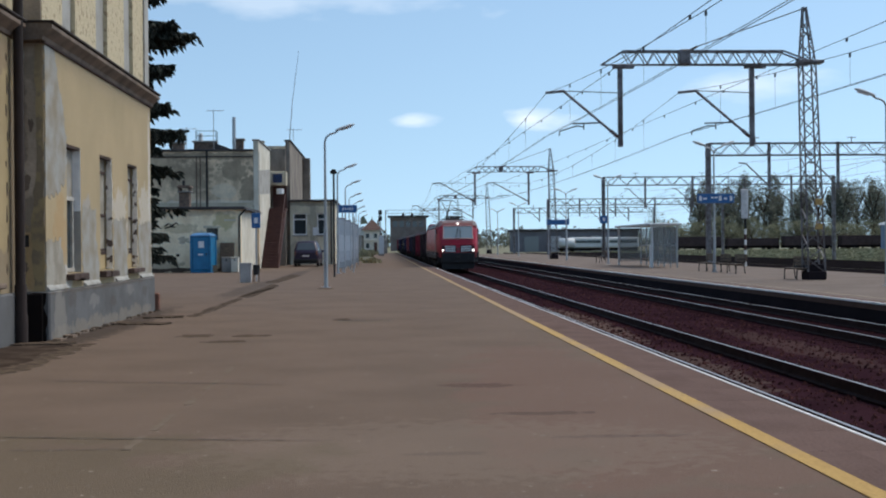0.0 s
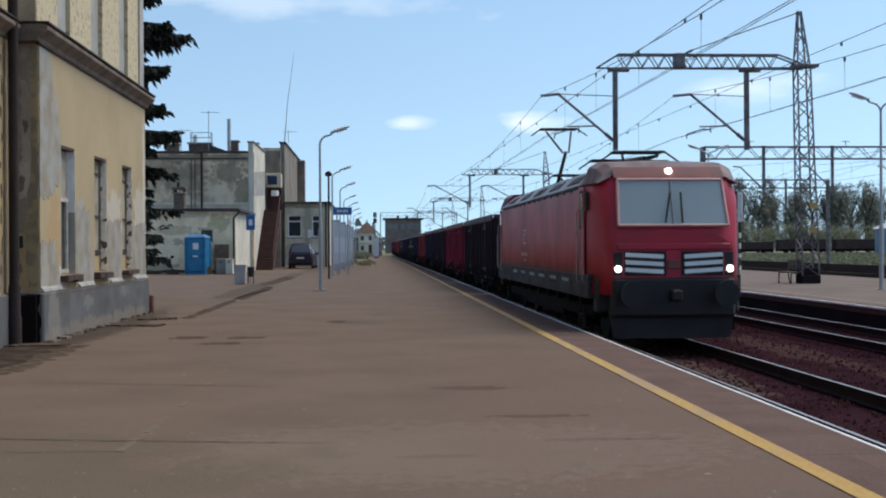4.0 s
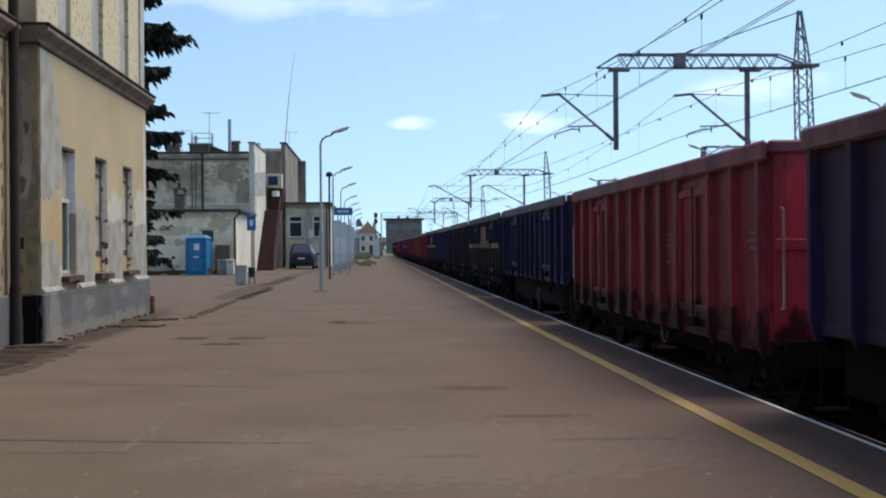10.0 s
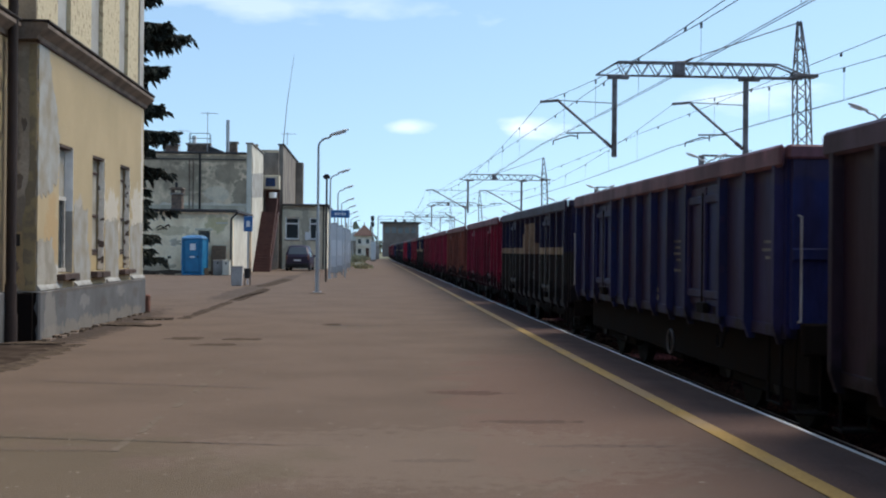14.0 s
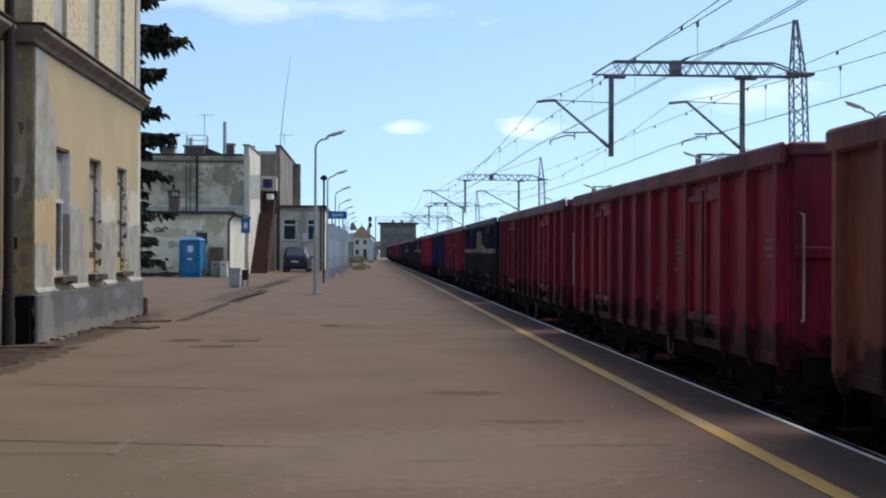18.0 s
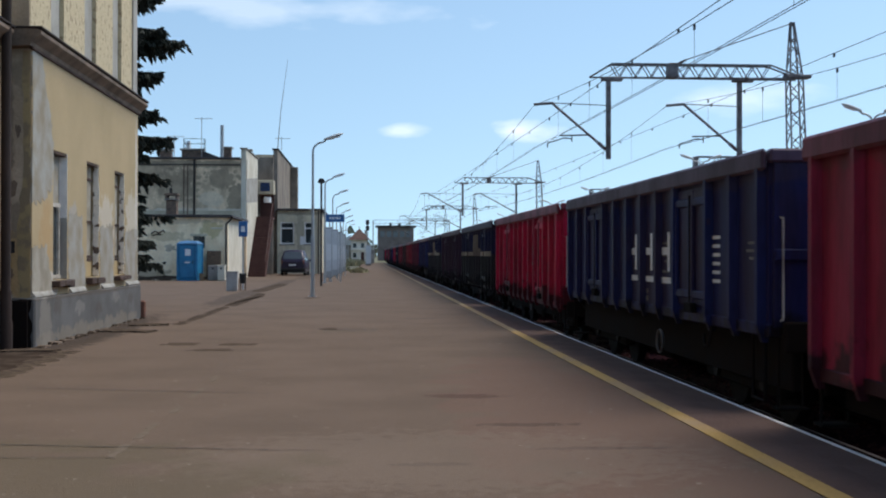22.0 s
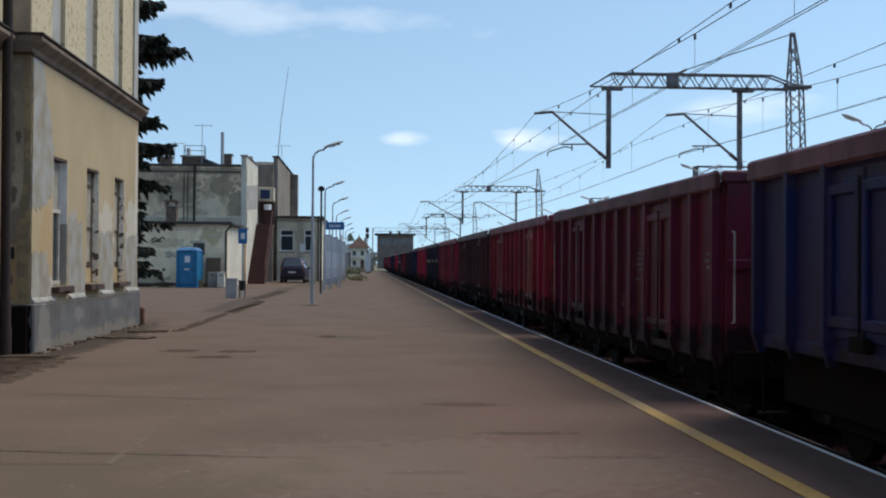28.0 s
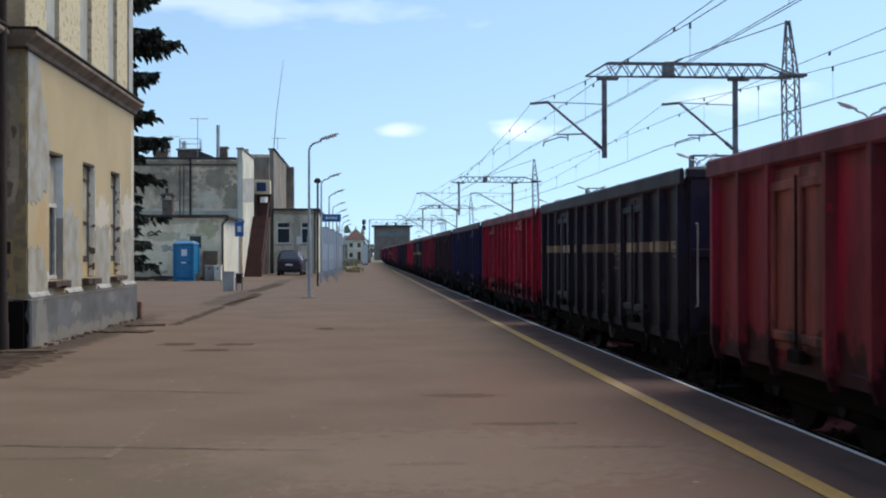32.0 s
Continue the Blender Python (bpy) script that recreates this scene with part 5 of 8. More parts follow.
def far_buildings():
    t = thing("far_house", "cream house with a brown hipped roof and a low grey wing", "house")
    plaster = material("house_plaster", (0.74, 0.68, 0.60), 0.9, rgb2=(0.60, 0.54, 0.47), scale=0.6, grain=8, bump=0.1, spread=0.1)
    part("wall", wall_y(Shell(), 380, 386, -3.9, 1.2, -0.6, 6.0, [(-3.3, -2.3, 3.6, 4.9), (-0.9, 0.1, 3.6, 4.9), (-3.3, -2.3, 0.6, 2.0)]), plaster, t)
    for a, z in ((-3.3, 3.6), (-0.9, 3.6), (-3.3, 0.6)):
        w = part("window", Shell().box(a, 380.3, z, a + 1.0, 380.4, z + 1.35), WINDOW_DARK, t)
        part("sill", Shell().box(a - 0.1, 379.85, z - 0.12, a + 1.1, 380.05, z), CONCRETE, w)
    part("balcony", Shell().box(-4.0, 379.0, 2.75, 1.3, 380.0, 3.0).box(-4.0, 379.0, 3.0, 1.3, 379.08, 3.5), plaster, t)
    part("roof", Shell().add([(-4.8, 379, 5.9), (2.0, 379, 5.9), (2.0, 387, 5.9), (-4.8, 387, 5.9), (-1.7, 383, 9.1), (-1.1, 383, 9.1)], [(0, 1, 5, 4), (1, 2, 5), (2, 3, 4, 5), (3, 0, 4), (3, 2, 1, 0)]), material("brown_tile", (0.115, 0.062, 0.048), 0.8, scale=1.2, grain=8), t, "brown tiled hipped roof")
    part("roof_knob", Shell().tube((-1.4, 383, 9.0), (-1.4, 383, 10.0), 0.22, 8, 0.08), SOOTY_BRICK, t)
    part("chimney", Shell().box(0.2, 382, 7.0, 0.8, 382.6, 8.9), SOOTY_BRICK, t)
    part("door", Shell().box(-0.9, 379.9, -0.6, 0.1, 379.98, 2.2), BROWN_PAINT, t)
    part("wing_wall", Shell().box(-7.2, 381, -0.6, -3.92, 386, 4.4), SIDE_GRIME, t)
    part("wing_roof", Shell().prism([(-7.6, 4.4), (-3.9, 4.4), (-3.9, 7.4), (-5.6, 6.6)], "y", 380.5, 386.5), LAMP_HEAD, t, "pale sheet roof")
    t = thing("signal_cabin", "dark brick signal cabin with a flat roof behind the train", "building")
    # wall colour is raised to stand for distant haze
    part("wall", wall_y(Shell(), 420, 428, 4.6, 16.6, -0.6, 10.6, [(5.4 + 2.2 * k, 6.9 + 2.2 * k, 7.4, 9.4) for k in range(5)]), material("cabin_wall", (0.20, 0.165, 0.15), 0.9, scale=0.5, grain=6), t)
    for k in range(5):
        part("window", Shell().box(5.4 + 2.2 * k, 420.3, 7.4, 6.9 + 2.2 * k, 420.4, 9.4), WINDOW_PALE, t)
    part("roof", Shell().box(3.8, 419, 10.6, 17.4, 429, 11.2, 0.05), ROOF_FELT, t)
    for x in (8.5, 11.5):
        part("vent", Shell().box(x, 422, 11.2, x + 0.8, 423, 12.1, 0.05), ROOF_FELT, t)
    t = thing("depot_hall", "long low blue-grey depot hall beyond the yard", "building")
    part("wall", Shell().box(34, 305, -0.6, 64, 320, 4.4), material("hall_wall", (0.155, 0.155, 0.175), 0.8, scale=0.3, grain=4), t)
    part("roof", Shell().box(33.5, 304.5, 4.4, 64.5, 320.5, 5.0, 0.05), ROOF_FELT, t)
    for k in range(5):
        part("hall_door", Shell().box(36 + k * 5.5, 304.9, -0.6, 39.5 + k * 5.5, 304.97, 3.2), (WINDOW_PALE, GALV)[k % 2], t)
    t = thing("tank_wagon", "white tank wagon standing at the depot", "freight wagon", at=pose(45.2, 297.0, -0.55))
    part("tank", Shell().loft([[(x, r * math.cos(a), 2.1 + r * math.sin(a)) for a in [2 * math.pi * k / 16 for k in range(16)]] for x, r in ((-1.9, 0.7), (-1.7, 1.15), (1.7, 1.15), (1.9, 0.7))]), LAMP_HEAD, t)
    part("underframe", Shell().box(-2.2, -1.1, 0.5, 2.2, 1.1, 0.95, 0.05), UNDERFRAME, t)
    for x in (-1.3, 1.3):
        part("wheelset", Shell().tube((x, -0.8, 0.45), (x, 0.8, 0.45), 0.45, 12), UNDERFRAME, t)
    t = thing("blue_shed", "pale blue sheet-metal shed with a pitched roof", "building")
    part("wall", Shell().box(119.5, 282, -0.6, 134, 292, 5.2), material("blue_sheet", (0.20, 0.28, 0.38), 0.6, scale=0.4, grain=6, bump=0.1), t)
    part("roof", Shell().prism([(119.0, 5.2), (134.5, 5.2), (126.7, 8.6)], "y", 281.5, 292.5), LAMP_HEAD, t, "pale sheet roof")
    part("shed_door", Shell().box(121.5, 281.9, -0.6, 125.0, 281.98, 3.6), DARK_STEEL, t)
    for k in range(2):
        t = thing("parked_coach", "pale blue and white rail coach standing at the depot", "rail coach", "coaches at the depot", pose(46 + k * 8.2, 298 - k * 2, -0.55, 0, 0, -90))
        part("coach_body", Shell().box(-1.4, 0.2, 0.9, 1.4, 7.9, 3.4, 0.25), LAMP_HEAD, t)
        part("window_band", Shell().box(1.38, 0.8, 2.0, 1.415, 7.3, 2.7), WINDOW_DARK, t)
        part("underframe", Shell().box(-1.2, 0.6, 0.3, 1.2, 7.5, 0.9, 0.05), UNDERFRAME, t)


# ---- plants ----
def leaf_crown(s, rng, c, r, n, size):
    """Small leaf clumps spread through an uneven crown."""
    lobes = [(Vector((rng.uniform(-0.6, 0.6) * r[0], rng.uniform(-0.6, 0.6) * r[1], rng.uniform(-0.55, 0.6) * r[2])), rng.uniform(0.35, 0.6)) for _ in range(9)]
    for _ in range(n):
        o, k = rng.choice(lobes)
        d = Vector((rng.gauss(0, 1), rng.gauss(0, 1), rng.gauss(0, 1))).normalized()
        p = Vector(c) + o + Vector((d.x * r[0], d.y * r[1], d.z * r[2])) * k * rng.uniform(0.65, 1.0)
        u = Vector((rng.gauss(0, 1), rng.gauss(0, 1), rng.gauss(0, 1))).normalized()
        v = u.orthogonal().normalized()
        q = size * rng.uniform(0.5, 1.2)
        s.add([p - u * q, p + v * q * 0.6, p + u * q, p - v * q * 0.6], [(0, 1, 2, 3)])


def tree(x, y, z, h, wide, rng, pale=False, n=1100):
    t = thing("broadleaf_tree", "leafy green tree with a dense uneven crown beyond the yard" if not pale else "pale green bushy tree beyond the yard", "tree", "trees beyond the yard")
    s = Shell().tube((x, y, z), (x + 0.2, y, z + h * 0.5), 0.03 * h, 8, 0.018 * h)
    for k in range(5):
        a = k * 1.3
        s.tube((x + 0.2, y, z + h * (0.3 + 0.05 * k)), (x + math.cos(a) * wide * 0.35, y + math.sin(a) * wide * 0.35, z + h * (0.55 + 0.06 * k)), 0.012 * h, 6, 0.005 * h)
    part("trunk", s, BARK, t)
    s = Shell()
    leaf_crown(s, rng, (x, y, z + h * 0.56), (wide * 0.5, wide * 0.5, h * 0.44), n, 0.015 * h if not pale else 0.024 * h)
    part("crown", s, LEAF_PALE if pale else LEAF, t, kind="stuff")
    return t


def spruce(x, y, h=19.0, reach=3.5):
    rng = random.Random(21)
    t = thing("spruce_tree", "tall dark spruce with drooping layered branches beside the building", "tree", at=pose(x, y, 0))
    part("trunk", Shell().tube((0, 0, 0), (0, 0, h), 0.22, 10, 0.03), BARK, t)

    def branch(z, a, ln, twigs=24):
        """A drooping bough that lifts at its tip; ragged twigs hang from it, set with short sprays."""
        s = Shell()
        d, side = Vector((math.cos(a), math.sin(a), 0)), Vector((-math.sin(a), math.cos(a), 0))
        pts = [d * ln * u + Vector((0, 0, z + 0.8 - 0.46 * ln * u + 0.26 * ln * max(0, u - 0.55) * 1.3)) for u in (0, 0.35, 0.7, 1.0)]
        s.path(pts, 0.025, 4)
        for k in range(twigs):
            u = 1.0 if k == 0 else rng.uniform(0.08, 1.0) ** 0.75
            i = min(2, int(u * 3))
            p = pts[i].lerp(pts[i + 1], min(1.0, u * 3 - i))
            way = (side * rng.uniform(-0.9, 0.9) + d * rng.uniform(0.1, 0.7) + Vector((0, 0, -rng.uniform(0.15, 1.1) * (1.15 - u)))).normalized()
            if k == 0:
                way = (d + Vector((0, 0, 0.05))).normalized()
            size = (0.16 + 0.42 * (1.0 - u) ** 0.8) * rng.uniform(0.45, 1.25) * 0.75 * ln ** 0.7
            n = max(4, int(size * 12))
            for j in range(n):
                root = p + way * size * (j + 0.2) / n
                wide = 0.16 * (1.0 - 0.6 * j / n)
                tip = root + way * 0.16 + Vector((rng.uniform(-wide, wide), rng.uniform(-wide, wide), rng.uniform(-0.24, 0.05)))
                q = (tip - root).orthogonal().normalized() * 0.065
                q2 = (tip - root).cross(q).normalized() * 0.065
                mid = root.lerp(tip, 0.45)
                s.add([root, mid - q, tip, mid + q], [(0, 1, 2, 3)])
                s.add([root, mid - q2, tip, mid + q2], [(0, 1, 2, 3)])
        part("branch", s, NEEDLE, t)

    levels = 17
    for level in range(levels):
        for b in range(12):
            z = 1.6 + (level + rng.uniform(-0.5, 0.5)) * (h - 2.4) / levels
            r = reach * (1 - (z / (h + 1.5)) ** 1.6) ** 0.8
            branch(z, b * 2 * math.pi / 12 + level * 0.7 + rng.uniform(-0.25, 0.25), r * rng.uniform(0.55, 0.92))
    # the strong boughs on the side of the platform, by the height of their tips
    for zt, ln in ((10.1, 2.4), (9.03, 2.9), (8.04, 3.0), (7.72, 3.52), (6.74, 2.95), (5.68, 2.8), (4.85, 3.3), (3.85, 2.72), (2.9, 2.4), (1.88, 2.65), (1.24, 2.45)):
        for a, f in ((-0.5, 0.78), (-0.2, 1.0), (0.1, 0.9), (0.45, 0.8)):
            branch(zt - 0.8 + 0.31 * ln * f, a + rng.uniform(-0.1, 0.1), ln * f, 56)
    for k in range(9):
        branch(0.75 + 0.34 * k, rng.uniform(-0.3, 0.3), rng.uniform(2.0, 2.4), 44)
    for k in range(12):
        branch(4.0 + 0.5 * k, rng.uniform(-0.3, 0.3), rng.uniform(1.7, 2.2), 40)
    return t


# ---- train ----
PITCH = 13.2
SIDE = 1.37          # half width over the side sheets
FLOOR, RIM = 0.72, 2.86


def wagon_model(braced=False, livery_mat=None, floor=FLOOR):
    """An open high-sided bogie wagon; y runs back along the train, z up from the rail."""
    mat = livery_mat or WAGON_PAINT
    t = thing("open_wagon", "open high-sided freight wagon", "freight wagon", "wagons of the train")
    y0, y1 = 1.20, PITCH + 0.02
    for sx in (-1, 1):
        x = sx * SIDE
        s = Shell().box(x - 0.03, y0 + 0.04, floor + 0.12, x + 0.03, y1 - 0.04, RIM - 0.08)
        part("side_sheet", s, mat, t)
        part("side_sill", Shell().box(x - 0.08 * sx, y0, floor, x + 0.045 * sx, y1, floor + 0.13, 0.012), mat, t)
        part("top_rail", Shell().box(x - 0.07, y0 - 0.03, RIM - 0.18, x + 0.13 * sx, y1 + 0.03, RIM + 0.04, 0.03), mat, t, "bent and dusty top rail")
        ribs = (0.0, 1.05, 2.1, 3.75, 4.8, 5.85, 6.9, 7.95, 9.0, 10.65, 11.7, 12.75)
        for k, r in enumerate(ribs):
            y = y0 + 0.18 + r * (y1 - y0 - 0.36) / 12.75
            xo = x + 0.125 * sx
            z0, z1 = floor + 0.02, RIM - 0.1
            if braced and k in (4, 7):
                lean = -0.95 if k == 4 else 0.95
                m = Shell().add([(x, y - 0.09, z1), (x, y + 0.09, z1), (x, y + lean + 0.14, z0), (x, y + lean - 0.14, z0), (xo, y - 0.07, z1), (xo, y + 0.07, z1), (xo, y + lean + 0.11, z0), (xo, y + lean - 0.11, z0)],
                                [(0, 1, 2, 3), (7, 6, 5, 4), (0, 4, 5, 1), (1, 5, 6, 2), (2, 6, 7, 3), (3, 7, 4, 0)])
                part("brace", m, mat, t)
                continue
            if braced and k in (5, 6):
                part("rib", Shell().box(x, y - 0.06, z0, xo, y + 0.06, z1, 0.02), mat, t)
                continue
            m = Shell().prism([(y - 0.055, x + 0.02 * sx), (y - 0.042, xo), (y + 0.042, xo), (y + 0.055, x + 0.02 * sx)], "z", z0 + 0.10, z1)
            m.v = [(b, a, c) for a, b, c in m.v]
            # the foot of the rib tapers in to the sole bar
            m.add([(x, y - 0.045, z0 - 0.08), (x, y + 0.045, z0 - 0.08), (xo - 0.06 * sx, y + 0.04, z0 - 0.08), (xo - 0.06 * sx, y - 0.04, z0 - 0.08),
                   (x, y - 0.045, z0 + 0.10), (x, y + 0.045, z0 + 0.10), (xo, y + 0.042, z0 + 0.10), (xo, y - 0.042, z0 + 0.10)],
                  [(0, 1, 2, 3), (7, 6, 5, 4), (0, 4, 5, 1), (1, 5, 6, 2), (2, 6, 7, 3), (3, 7, 4, 0)])
            part("rib", m, mat, t)
        if braced:
            part("cross_bar", Shell().box(x, y0 + 0.18 + 4.8 * (y1 - y0 - 0.36) / 12.75, 2.05, x + 0.10 * sx, y0 + 0.18 + 5.85 * (y1 - y0 - 0.36) / 12.75 + 0.85, 2.15, 0.015), mat, t)
        for yd in [y0 + 0.18 + r * (y1 - y0 - 0.36) / 12.75 for r in (2.92, 9.82)]:
            for leaf in (0, 1):
                a = yd - 0.74 + leaf * 0.76
                d = part("side_door", Shell().box(x + 0.02 * sx, a, floor + 0.2, x + 0.055 * sx, a + 0.72, RIM - 0.22, 0.012), mat, t)
                f = Shell()
                for p in (a + 0.05, a + 0.67):
                    f.box(x + 0.05 * sx, p - 0.045, floor + 0.30, x + 0.10 * sx, p + 0.045, RIM - 0.34, 0.014)
                for z in (floor + 0.34, RIM - 0.38):
                    f.box(x + 0.05 * sx, a + 0.05, z - 0.05, x + 0.096 * sx, a + 0.67, z + 0.05, 0.014)
                part("door_frame", f, mat, d)
            for z in (1.05, 1.62, 2.18):
                part("door_hinge", Shell().box(x + 0.05 * sx, yd - 0.80, z, x + 0.115 * sx, yd - 0.70, z + 0.09, 0.012), mat, t)
            part("door_latch", Shell().tube((x + 0.1 * sx, yd, floor + 0.25), (x + 0.1 * sx, yd, RIM - 0.3), 0.012, 6).box(x + 0.06 * sx, yd - 0.16, floor + 0.12, x + 0.13 * sx, yd + 0.16, floor + 0.24, 0.01), UNDERFRAME, t)
        # lettering blocks
        s = Shell()
        for ya, w, z, h in ((6.55, 0.34, 1.30, 0.06), (6.55, 0.38, 1.19, 0.07), (5.35, 0.36, 1.98, 0.03), (5.35, 0.30, 1.90, 0.03), (5.35, 0.36, 1.82, 0.03), (5.35, 0.22, 1.74, 0.03), (5.35, 0.34, 1.60, 0.035), (1.62, 0.30, 1.95, 0.03), (1.62, 0.36, 1.87, 0.03), (1.62, 0.26, 1.79, 0.03)):
            s.box(x + 0.031 * sx, ya, z, x + 0.034 * sx, ya + w, z + h)
        part("lettering", s, LETTER, t, "small blocks of white lettering", "stuff")
        for ye, sy in ((y0, -1), (y1, 1)):
            xe, yo = x - 0.06 * sx, ye + 0.12 * sy
            part("handrail", Shell().path([Vector((xe, ye, 2.22)), Vector((xe, yo, 2.2)), Vector((xe, yo, 1.2)), Vector((xe, ye, 1.18))], 0.011, 6), HANDLE, t, "white painted grab handle")
            part("buffer_step", Shell().box(x - 0.02 * sx, ye - 0.10, 0.30, x - 0.34 * sx, ye + 0.12, 0.33, 0.006).tube((x - 0.05 * sx, ye, 0.33), (x - 0.05 * sx, ye, floor), 0.016, 6).tube((x - 0.3 * sx, ye, 0.33), (x - 0.3 * sx, ye, floor), 0.016, 6), UNDERFRAME, t)
        part("rope_hook", Shell().path([Vector((x + 0.06 * sx, y0 + 2.0, floor)), Vector((x + 0.1 * sx, y0 + 2.0, floor - 0.22)), Vector((x + 0.1 * sx, y0 + 2.16, floor - 0.24)), Vector((x + 0.1 * sx, y0 + 2.2, floor - 0.1))], 0.02, 6), UNDERFRAME, t)
        part("step", Shell().path([Vector((x, y0 + 0.25, floor)), Vector((x, y0 + 0.25, 0.36)), Vector((x, y0 + 0.65, 0.36)), Vector((x, y0 + 0.65, floor))], 0.018, 6), UNDERFRAME, t)
        part("brake_wheel", Shell().loft([[(x + 0.02 * sx + 0.022 * math.cos(b), 5.9 + (0.16 + 0.018 * math.sin(b)) * math.cos(a), 0.66 + (0.16 + 0.014 * math.sin(b)) * math.sin(a)) for b in (0, 1.57, 3.14, 4.71)] for a in [2 * math.pi * k / 16 for k in range(17)]], caps=False), WHEEL_RIM, t, "worn grey brake wheel")
    for y, sy in ((y0, -1), (y1, 1)):
        part("end_sheet", Shell().box(-SIDE, y - 0.04, floor + 0.1, SIDE, y + 0.04, RIM - 0.06), mat, t)
        part("end_rail", Shell().box(-SIDE - 0.05, y - 0.08, RIM - 0.1, SIDE + 0.05, y + 0.08, RIM + 0.035, 0.02), mat, t)
        for x in (-0.55, 0.55):
            part("end_post", Shell().box(x - 0.09, y, floor, x + 0.09, y + sy * 0.12, RIM - 0.1, 0.02), mat, t)
        part("end_shelf", Shell().box(-SIDE, y, 1.78, SIDE, y + sy * 0.08, 1.9, 0.015), mat, t)
        part("head_stock", Shell().box(-1.3, y - 0.05, floor - 0.15, 1.3, y + sy * 0.15, floor + 0.16, 0.02), UNDERFRAME, t)
        for x in (-0.875, 0.875):
            e = y + sy * 0.62
            b = part("buffer", Shell().tube((x, y, 0.92), (x, e, 0.92), 0.10, 10), UNDERFRAME, t)
            part("buffer_head", Shell().tube((x, e, 0.92), (x, e + sy * 0.03, 0.92), 0.22, 14), WHEEL_STEEL, b)
        part("coupling", Shell().tube((0, y, 0.9), (0, y + sy * 0.64, 0.82), 0.06, 8), UNDERFRAME, t)
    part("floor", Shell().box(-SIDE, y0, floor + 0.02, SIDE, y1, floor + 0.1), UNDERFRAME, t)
    # sill depth and the gear below are added to block light under the wagon
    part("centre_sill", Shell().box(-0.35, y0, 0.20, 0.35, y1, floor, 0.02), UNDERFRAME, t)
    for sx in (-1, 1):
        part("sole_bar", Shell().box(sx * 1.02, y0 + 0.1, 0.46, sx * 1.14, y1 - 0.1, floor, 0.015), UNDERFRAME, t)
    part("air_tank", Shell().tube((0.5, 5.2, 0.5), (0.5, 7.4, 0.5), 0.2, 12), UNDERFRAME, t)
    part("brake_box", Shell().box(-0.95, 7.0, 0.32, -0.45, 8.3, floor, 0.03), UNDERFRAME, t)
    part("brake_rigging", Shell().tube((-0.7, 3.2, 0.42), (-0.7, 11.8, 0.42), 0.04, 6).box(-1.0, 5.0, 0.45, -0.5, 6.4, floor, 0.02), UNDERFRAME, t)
    rng = random.Random(3)
    ys = [y0 + 0.1 + (y1 - y0 - 0.2) * k / 16 for k in range(17)]
    rings = [[(-SIDE + 0.05 + 2 * (SIDE - 0.05) * j / 6, y, RIM - 0.75 + 0.35 * math.sin(math.pi * j / 6) + rng.uniform(-0.06, 0.06)) for j in range(7)] for y in ys]
    part("coal_load", Shell().loft(rings, False, False, False), COAL, t)
    for yb in (y0 + 2.1, y1 - 2.1):
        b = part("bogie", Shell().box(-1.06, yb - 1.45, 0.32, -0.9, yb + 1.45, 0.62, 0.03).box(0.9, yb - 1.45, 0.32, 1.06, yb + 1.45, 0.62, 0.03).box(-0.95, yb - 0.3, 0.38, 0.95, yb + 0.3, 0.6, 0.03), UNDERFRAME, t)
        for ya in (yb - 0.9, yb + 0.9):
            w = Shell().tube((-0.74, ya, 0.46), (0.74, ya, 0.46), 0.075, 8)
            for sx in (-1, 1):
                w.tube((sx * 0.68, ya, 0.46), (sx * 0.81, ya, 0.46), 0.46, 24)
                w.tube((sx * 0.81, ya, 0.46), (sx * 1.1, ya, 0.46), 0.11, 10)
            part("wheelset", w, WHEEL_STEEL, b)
    return t


